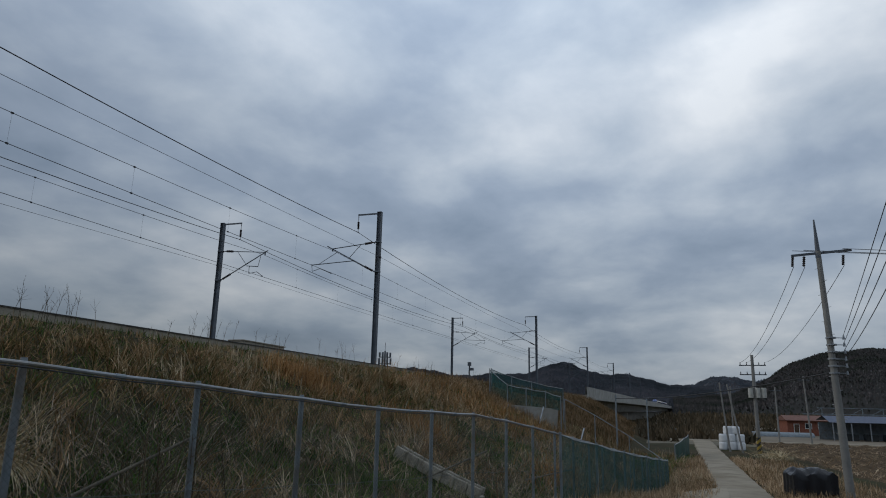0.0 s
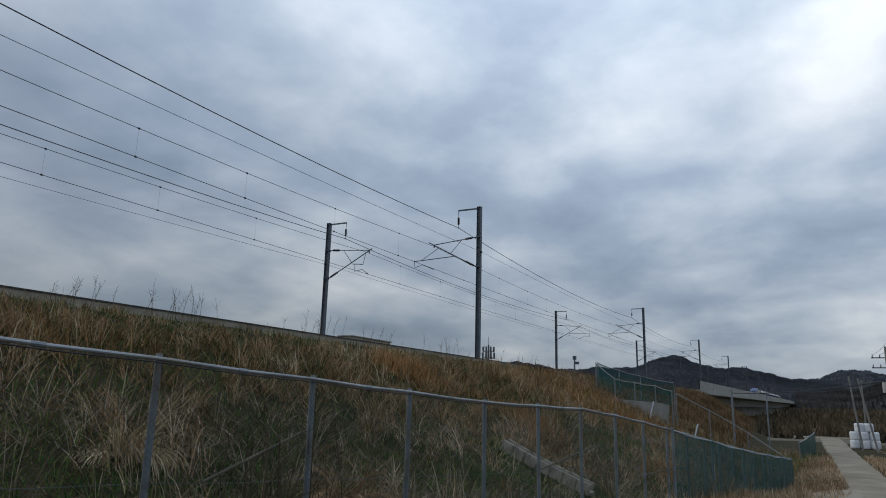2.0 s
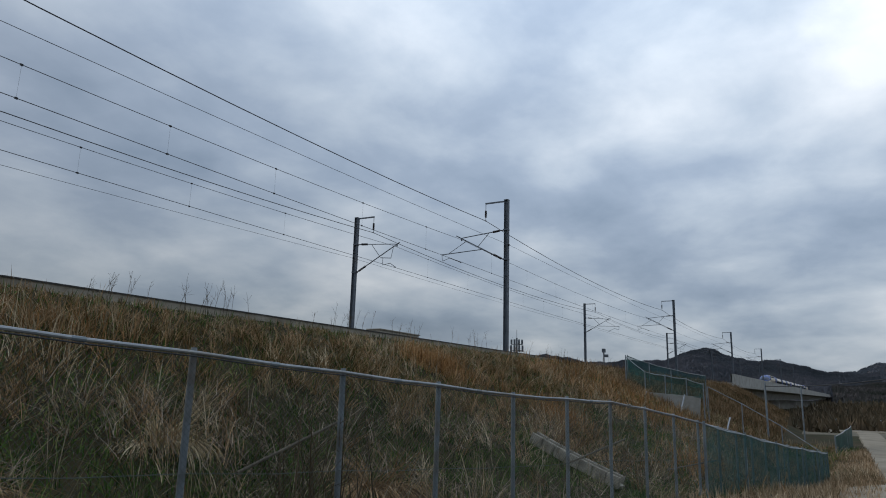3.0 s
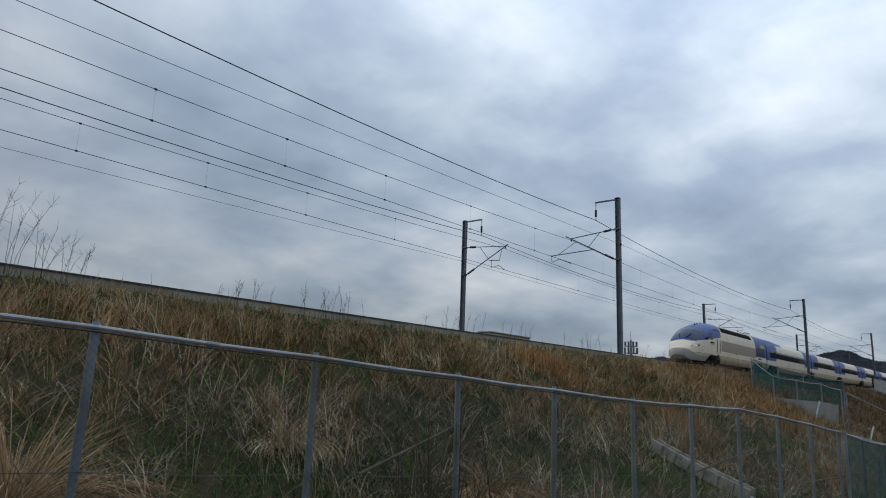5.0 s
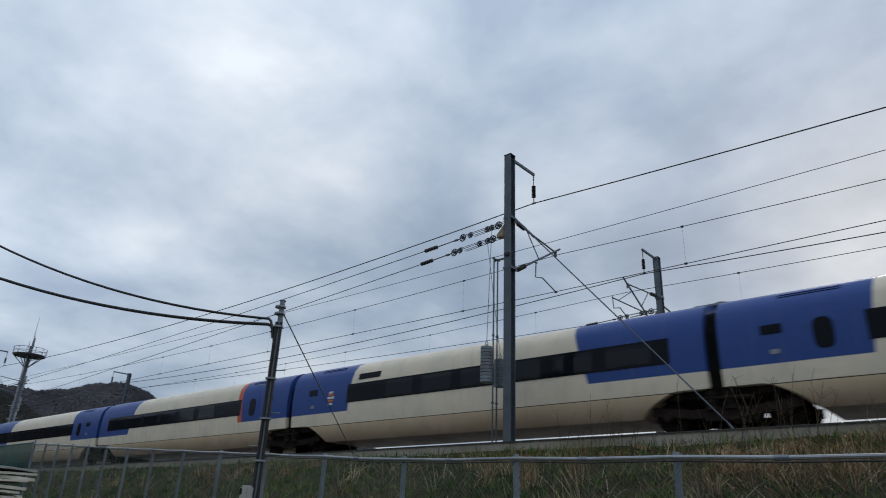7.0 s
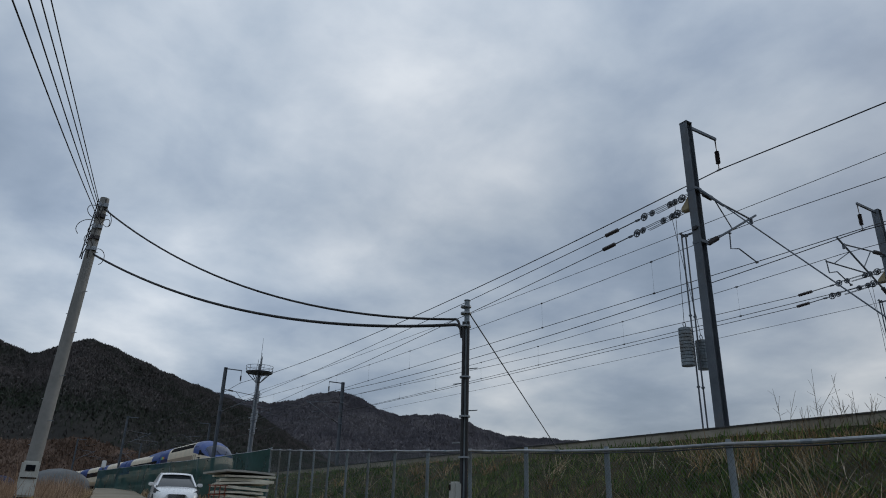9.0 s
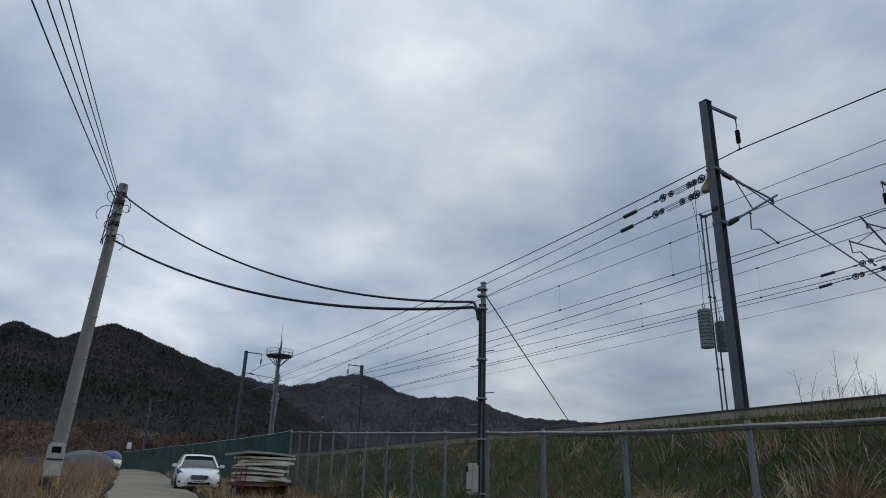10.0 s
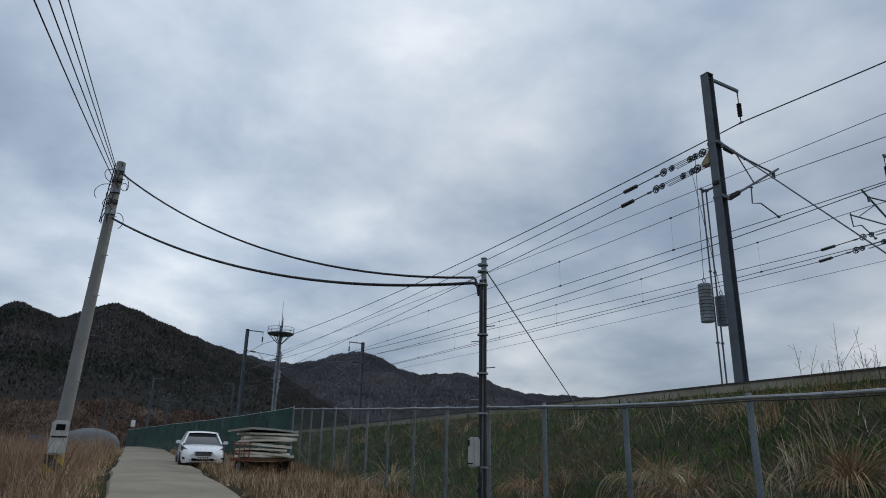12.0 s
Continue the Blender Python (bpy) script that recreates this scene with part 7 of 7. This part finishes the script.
    part("air_intake", s, M["bellows"], c, bevel=0.02)
    s = Shape()
    s.box((2.36, 0, 0.44), (0.02, 0.50, 0.10))
    pl = part("plate", s, M["white"], c, "white plate")
    s = Shape()
    for i in range(5):
        s.box((2.373, -0.18 + 0.09 * i, 0.44), (0.004, 0.05, 0.06))
    part("plate_bars", s, M["bellows"], pl)
    for x in (-1.38, 1.42):
        for y in (-0.80, 0.80):
            wheel(c, x, y, 0.32, 0.325, 0.22)


M["car_white"] = textured("white_car_paint", (0.70, 0.71, 0.72), (0.80, 0.80, 0.80), 1, 0.28, bump=0.0, coat=0.6)
M["car_glass"] = material("car_glass", (0.022, 0.027, 0.030), 0.06, 0, 0.55)
M["headlamp_dark"] = material("smoked_headlamp", (0.09, 0.10, 0.11), 0.12, 0, 0.5)
M["panel"] = textured("cream_sandwich_panel", (0.52, 0.48, 0.38), (0.74, 0.70, 0.58), 1.5, 0.6, bump=0.1, stain=(0.24, 0.21, 0.16))
M["tarp_black"] = textured("black_plastic_sheet", (0.006, 0.006, 0.008), (0.016, 0.016, 0.020), 2, 0.32, bump=0.3)
M["tarp_blue"] = textured("blue_tarpaulin", (0.010, 0.018, 0.05), (0.020, 0.034, 0.095), 2, 0.8, bump=0.2)
M["film"] = textured("white_bale_wrap", (0.62, 0.64, 0.66), (0.80, 0.81, 0.82), 2, 0.35, bump=0.15)
M["silver"] = textured("silver_cover", (0.085, 0.09, 0.092), (0.155, 0.16, 0.162), 1.5, 0.8, bump=0.2)
M["brick"] = textured("red_brick", (0.16, 0.055, 0.035), (0.27, 0.105, 0.065), 3, 0.9, bump=0.3)
M["roof_tile"] = textured("faded_red_roofing", (0.13, 0.06, 0.045), (0.20, 0.10, 0.075), 2, 0.8, bump=0.2)
M["blue_roof"] = textured("blue_sheet_roof", (0.03, 0.045, 0.085), (0.055, 0.075, 0.13), 2, 0.5, bump=0.1)


def build_cart():
    x, y = -24.05, 7.15
    z = float(ground_z(x, y)) - 0.16
    m = pose(x, y, z, 0, 0, -4)
    c = thing("farm_cart", "rusty two-wheeled cart under stacked panels", "cart", at=m)
    s = Shape()
    for yy in (-0.85, 0.85):
        s.beam((-0.9, yy, 0.62), (0.9, yy, 0.62), 0.08, 0.10)
    for xx in (-0.85, 0, 0.85):
        s.beam((xx, -0.9, 0.62), (xx, 0.9, 0.62), 0.08, 0.08)
    part("chassis", s, M["rust"], c)
    for yy in (-0.75, 0.75):
        wheel(c, 0.35, yy, 0.33, 0.33, 0.16)
    s = Shape()
    for k in range(4):
        s.beam((0.93, -1.12 + 0.16 * k, 0.55), (0.93, -1.12 + 0.16 * k, 1.15), 0.03, 0.03)
    for zz in (0.58, 0.85, 1.13):
        s.beam((0.93, -1.18, zz), (0.93, -0.58, zz), 0.03, 0.03)
    part("tailgate", s, M["red_iron"], c, "rust-red slatted tailgate")
    for k, (xx, yy) in enumerate(((0.8, -0.7), (0.8, 0.75), (-0.8, -0.7), (-0.8, 0.75))):
        s = Shape()
        s.beam((xx, yy, 0), (xx, yy, 0.6), 0.07, 0.07)
        part("leg", s, M["rust"], c)
    # dark block added in place of the clutter and shade below the chassis
    s = Shape()
    s.box((0.1, 0.0, 0.34), (1.3, 1.45, 0.42))
    part("tool_box", s, M["bogie"], c, "dark box added for clutter and shade under the cart", bevel=0.04)
    rng = np.random.default_rng(4)
    zz = z + 0.68
    for i in range(8):
        th = rng.uniform(0.05, 0.085)
        s, rows = Shape(), []
        wid, dep = rng.uniform(0.76, 0.88), rng.uniform(0.75, 0.9)
        dy = rng.normal(0, 0.08)
        for j in range(17):
            yy = -wid + 2 * wid * j / 16
            rib = 0.002 * (1 if j % 4 in (0, 1) else -1)
            sagz = -0.02 * (yy / wid) ** 2 * (i % 3)
            rows.append([(-dep, yy, sagz + rib), (dep, yy, sagz + rib), (dep, yy, sagz + th + rib), (-dep, yy, sagz + th + rib)])
        rows = [r + [r[0]] for r in rows]
        s.grid(rows)
        s.add(rows[0][:4], [(0, 1, 2, 3)])
        s.add(rows[-1][:4], [(3, 2, 1, 0)])
        p = part("roof_panel", s, M["panel"] if i not in (7, 9) else M["concrete"])
        p.matrix_basis = pose(x + rng.normal(0, 0.05), y + dy, zz, rng.normal(0, 2.3), rng.normal(0, 1.3), -4 + rng.normal(0, 7))
        tagged(p, "bent cream corrugated roof panel in a stack on a cart", "panel", "stacked roof panels")
        zz += th + rng.uniform(0.035, 0.06)


M["red_iron"] = textured("rust_red_iron", (0.16, 0.045, 0.028), (0.28, 0.085, 0.05), 4, 0.8, 0.1, bump=0.2)


def build_lane_things():
    rng = np.random.default_rng(9)
    # wrapped silage bales in a stack
    for tier, spots in enumerate((((0, -1.15), (0, 0), (0, 1.15), (1.15, -0.6), (1.15, 0.6)), ((0.05, -1.1), (0.05, 0.05), (0.05, 1.1), (1.1, 0)), ((0.2, -0.55), (0.2, 0.5)))):
        for dx, dy in spots:
            s = Shape()
            prof = [(0, 0.0), (0.46, 0.0), (0.52, 0.05), (0.535, 0.2), (0.53, 0.4), (0.535, 0.6), (0.51, 0.72), (0.44, 0.77), (0, 0.78)]
            rows = []
            for i in range(19):
                a = math.tau * i / 18
                rows.append([(0.78 * rr * math.cos(a) * (1 + 0.02 * math.sin(5 * a + tier)), 0.78 * rr * math.sin(a), zz) for rr, zz in prof])
            s.grid(rows)
            b = part("silage_bale", s, M["film"], smooth=True)
            bx, by = 77.5 + 0.78 * dx, -6.9 + 0.74 * dy
            b.matrix_basis = pose(bx, by, float(ground_z(bx, by)) + 0.78 * tier, 0, 0, rng.uniform(0, 90))
            tagged(b, "white plastic-wrapped silage bale in a stack beside the lane", "bale", "silage bales")
    # black sheeted heap
    x, y = 29.3, -5.25
    z = float(ground_z(x, y))
    t = thing("sheeted_bin", "wooden bin covered with wrinkled black plastic sheet", "bin", at=pose(x, y, z, 0, 0, 10) @ Matrix.Scale(0.98, 4))
    s = Shape()
    s.box((0, 0, 0.42), (0.9, 1.3, 0.85))
    part("bin", s, M["rust"], t, bevel=0.02)
    s, rows = Shape(), []
    for i in range(29):
        row = []
        for k in range(37):
            u, v = -1 + i / 14, -1 + k / 18
            e = max(abs(u), abs(v))
            edge = min(e / 0.72, 1.0) / max(e, 1e-6)
            fold = 0.03 * math.sin(11 * math.atan2(v, u)) * max(0.0, e - 0.72) / 0.28
            xx, yy = u * edge * (0.56 + fold), v * edge * (0.78 + fold)
            zz = 1.10 - 0.22 * min(e / 0.72, 1.0) ** 3 + 0.16 * noise.noise((xx * 2.6, yy * 2.6, 1.0)) + 0.09 * noise.noise((xx * 6, yy * 6, 3.0))
            if e > 0.72:
                zz -= (e - 0.72) * (2.6 + 0.8 * noise.noise((u * 2, v * 2, 7)))
            row.append((xx, yy, zz + 0.02 * noise.noise((u * 14, v * 14, 5))))
        rows.append(row)
    s.grid(rows)
    part("sheet", s, M["tarp_black"], t, smooth=True)
    # silver car cover and blue tarpaulins at the top of the lane
    for name, label, cat, az, d, w, dep, h, mat in (("covered_vehicle", "vehicle under a dull silver fitted cover", "vehicle", -86.0, 56.0, 1.95, 2.3, 1.42, "silver"), ("tarpaulin_heap", "heap under a blue tarpaulin in the scrub", "tarpaulin", -89.4, 52.0, 0.85, 1.0, 0.85, "tarp_blue"), ("tarpaulin_heap", "heap under a dark blue tarpaulin in the scrub", "tarpaulin", -91.4, 56.0, 0.9, 1.0, 0.62, "tarp_blue")):
        x, y, _ = polar(az, 0, d)
        s, rows = Shape(), []
        for i in range(25):
            a = math.pi * i / 24
            row = []
            for k in range(13):
                b = -1 + k / 6
                q = (1 - abs(b) ** 2.6) ** 0.5
                row.append((dep * b, w * math.cos(a) * (0.5 + 0.5 * q), h * math.sin(a) ** 0.75 * q + 0.03 * noise.noise((i * 0.7, k * 0.7, 2))))
            rows.append(row)
        s.grid(rows)
        o = part(name, s, M[mat], smooth=True)
        o.matrix_basis = pose(x, y, float(ground_z(x, y)) - 0.05, 0, 0, 6)
        tagged(o, label, cat)
    # ploughed field with furrows
    s, rows = Shape(), []
    for i in range(140):
        xx = 36 + i * 0.46
        row = []
        for k in range(110):
            yy = -10.2 - 0.02 * (xx - 36) - k * 0.34 * (1 + k / 150)
            edge = min(1.0, i / 4, (139 - i) / 4, k / 3, (109 - k) / 3)
            fur = 0.10 * math.sin((xx * 0.35 + yy) * 2.6 + 1.2 * noise.noise((xx * 0.2, yy * 0.2, 0))) + 0.16 * noise.noise((xx * 1.7, yy * 1.7, 4)) + 0.12 * noise.noise((xx * 4, yy * 4, 6))
            row.append((xx, yy, float(ground_z(xx, yy)) + (0.10 + fur) * edge - 0.04 * (1 - edge)))
        rows.append(row)
    s.grid(rows)
    tagged(part("ploughed_field", s, M["field"], smooth=True), "ploughed brown field with rough furrows", "field", kind="structure")
    # straw litter over the clods, and a pale heap of stalks at the field's edge
    n = 16000
    px, py = rng.uniform(36, 98, n), -10.4 - rng.uniform(0, 1, n) ** 1.3 * 46
    me = blades("field_straw", M["verge"], px, py, ground_z(px, py) + 0.08 + rng.uniform(0, 0.10, n), rng.uniform(0.2, 0.7, n), rng.uniform(0.02, 0.045, n), 1.2, rng, 2, 0.3, None, np.clip(rng.normal(1.25, 0.25, n), 0.3, 1.6))
    tagged(part("field_straw", me, M["verge"]), "pale straw litter lying over ploughed soil", "straw", kind="stuff")
    n = 420
    px, py = rng.normal(62.0, 2.2, n), rng.normal(-8.6, 0.5, n)
    me = blades("stalk_heap", M["straw"], px, py, ground_z(px, py) + rng.uniform(0.0, 0.35, n), rng.uniform(0.9, 2.2, n), rng.uniform(0.02, 0.05, n), 1.2, rng, 2, 0.1, None, np.clip(rng.normal(1.3, 0.2, n), 0.6, 1.6))
    tagged(part("stalk_heap", me, M["straw"]), "heap of pale cut stalks at the field's edge", "straw", kind="stuff")
    # pale cross lane
    s = Shape()
    s.grid([[(103 + dx, yy, -2.13 + zz) for dx, zz in ((-1.6, -0.1), (-1.5, 0.06), (1.5, 0.06), (1.6, -0.1))] for yy in np.arange(20, -140, -4.0)])
    tagged(part("cross_lane", s, M["lane"]), "pale lane crossing behind the fields", "road", kind="structure")
    # brick house
    x, y, _ = polar(99.9, 0, 150)
    z = float(ground_z(x, y))
    h = thing("brick_house", "low red-brick farmhouse with a faded red roof", "house", at=pose(x, y, z, 0, 0, 9))
    s = Shape()
    s.box((0, 0, 1.35), (4.6, 7.0, 2.9))
    part("wall", s, M["brick"], h)
    s = Shape()
    s.grid([[(-2.9, yy, 2.62), (-2.9, yy, 2.74), (0, yy, 3.65), (2.9, yy, 2.74), (2.9, yy, 2.62)] for yy in (-3.9, 3.9)])
    s.add([(-2.9, -3.9, 2.7), (0, -3.9, 3.6), (2.9, -3.9, 2.7)], [(0, 1, 2)])
    s.add([(-2.9, 3.9, 2.7), (0, 3.9, 3.6), (2.9, 3.9, 2.7)], [(2, 1, 0)])
    part("roof", s, M["roof_tile"], h)
    for yy, w, hh, zz, nm in ((1.9, 0.9, 2.0, 1.05, "door"), (-0.2, 1.1, 0.9, 1.7, "window"), (-2.4, 1.0, 0.9, 1.7, "window")):
        s = Shape()
        s.box((-2.32, yy, zz), (0.06, w, hh))
        o = part(nm, s, M["car_glass"] if nm == "window" else M["wood_brown"], h, bevel=0.01)
        s = Shape()
        for e in (-1, 1):
            s.box((-2.345, yy + e * w / 2, zz), (0.05, 0.08, hh + 0.1))
            s.box((-2.345, yy, zz + e * hh / 2), (0.05, w + 0.1, 0.08))
        part("frame", s, M["white"], o)
    # sheds and a greenhouse frame
    x, y, _ = polar(104.4, 0, 128)
    z = float(ground_z(x, y))
    h = thing("farm_shed", "open farm shed with a blue sheet roof and white posts", "shed", at=pose(x, y, z, 0, 0, 6))
    s = Shape()
    s.grid([[(-3.2, yy, 2.7), (0, yy, 3.7), (3.2, yy, 3.0)] for yy in (-9, 7.5)])
    part("roof", s, M["blue_roof"], h)
    s = Shape()
    s.box((2.8, -0.7, 1.3), (0.15, 16, 2.7))
    part("wall", s, M["post"], h)
    for i in range(7):
        s = Shape()
        s.beam((-3.0, -8.6 + 2.6 * i, 0), (-3.0, -8.6 + 2.6 * i, 2.75), 0.14, 0.14)
        part("post", s, M["steel"], h)
    for i in range(5):
        s = Shape()
        s.box((-2.2, -6.5 + 2.7 * i, 0.5), (1.3, 1.7, 1.0))
        part("crate", s, M["car_glass"], h, bevel=0.08)
    x, y, _ = polar(105.0, 0, 175)
    h = thing("greenhouse", "grey greenhouse frame far across the fields", "greenhouse", at=pose(x, y, float(ground_z(x, y)), 0, 0, 6))
    for i in range(8):
        s = Shape()
        s.beam((0, -15.9 + 4 * i, 0), (0, -15.9 + 4 * i, 5.3), 0.14, 0.14)
        s.beam((0, -15.9 + 4 * i, 5.2), (0, -13.9 + 4 * i, 4.1), 0.09, 0.09)
        part("frame_post", s, M["post"], h)
    s = Shape()
    s.beam((0, -16, 5.3), (0, 13, 5.3), 0.16, 0.16)
    part("ridge_beam", s, M["post"], h)
    s = Shape()
    s.beam((0, -16, 4.0), (0, 16, 4.0), 0.18, 0.2)
    part("gutter", s, M["post"], h)
    # low grey farm roofs near the bridge
    for az, d, w, hh in ((97.6, 135, 7.0, 0.75), (93.2, 150, 6.0, 0.6)):
        x, y, _ = polar(az, 0, d)
        t = thing("plastic_tunnel", "low grey plastic-covered growing tunnel", "tunnel", "growing tunnels", at=pose(x, y, float(ground_z(x, y)), 0, 0, 4))
        s = Shape()
        s.grid([[(1.4 * math.cos(a), yy, hh * math.sin(a)) for a in np.linspace(0, math.pi, 11)] for yy in np.linspace(-w, w, 12)])
        part("cover", s, M["post"], t, smooth=True)
    # a stepped concrete drain running down the bank
    d = thing("drain_channel", "weathered pale concrete drain running down the grassy bank", "drain")
    for i in range(7):
        x0, y0 = 18.98 - 0.10 * i, 7.05 - 0.38 * i
        x1, y1 = x0 - 0.10, y0 - 0.36
        z0, z1 = float(slope_z(x0, y0)) + 0.22, float(slope_z(x1, y1)) + 0.22
        for side in (-0.19, 0.19):
            s = Shape()
            s.beam((x0 + side, y0, z0), (x1 + side, y1, z1), 0.09, 0.30)
            part("channel_side", s, M["drain"], d, bevel=0.015)
        s = Shape()
        s.beam((x0, y0, z0 - 0.1), (x1, y1, z1 - 0.1), 0.30, 0.08)
        part("channel_floor", s, M["drain"], d)
    # small signal post with white lamps by the railway
    x, y, z = polar(-83.3, 2.6, 80.0)
    t = thing("signal_post", "small white-headed signal post beside the track", "signal", at=pose(x, y, 0))
    s = Shape()
    s.tube([(0, 0, 3.0), (0, 0, z)], 0.08, 6)
    part("shaft", s, M["mast"], t)
    s = Shape()
    s.box((0, 0, z), (0.4, 0.4, 0.7))
    part("head", s, M["white"], t, bevel=0.05)


M["drain"] = textured("lichened_drain_concrete", (0.17, 0.155, 0.125), (0.40, 0.375, 0.315), 3.5, 0.95, bump=0.5, stain=(0.13, 0.115, 0.08), fine=8)
M["wood_brown"] = textured("brown_door", (0.06, 0.035, 0.02), (0.12, 0.07, 0.04), 3, 0.7)


build_ground()
build_lane()
build_bed()
build_hills()
build_masts()
build_wires()
build_bridge()
TRAIN = build_train()
build_fence()
build_screens()
build_poles()
build_radio_tower()
build_car()
build_cart()
build_lane_things()
build_grass()
build_tussocks()
build_weeds()


def motions():
    for car, behind, length, back in TRAIN:
        walk(car, [(t, car_pose(behind, length, back, t)) for t in [0.5 * i for i in range(25)]])


motions()
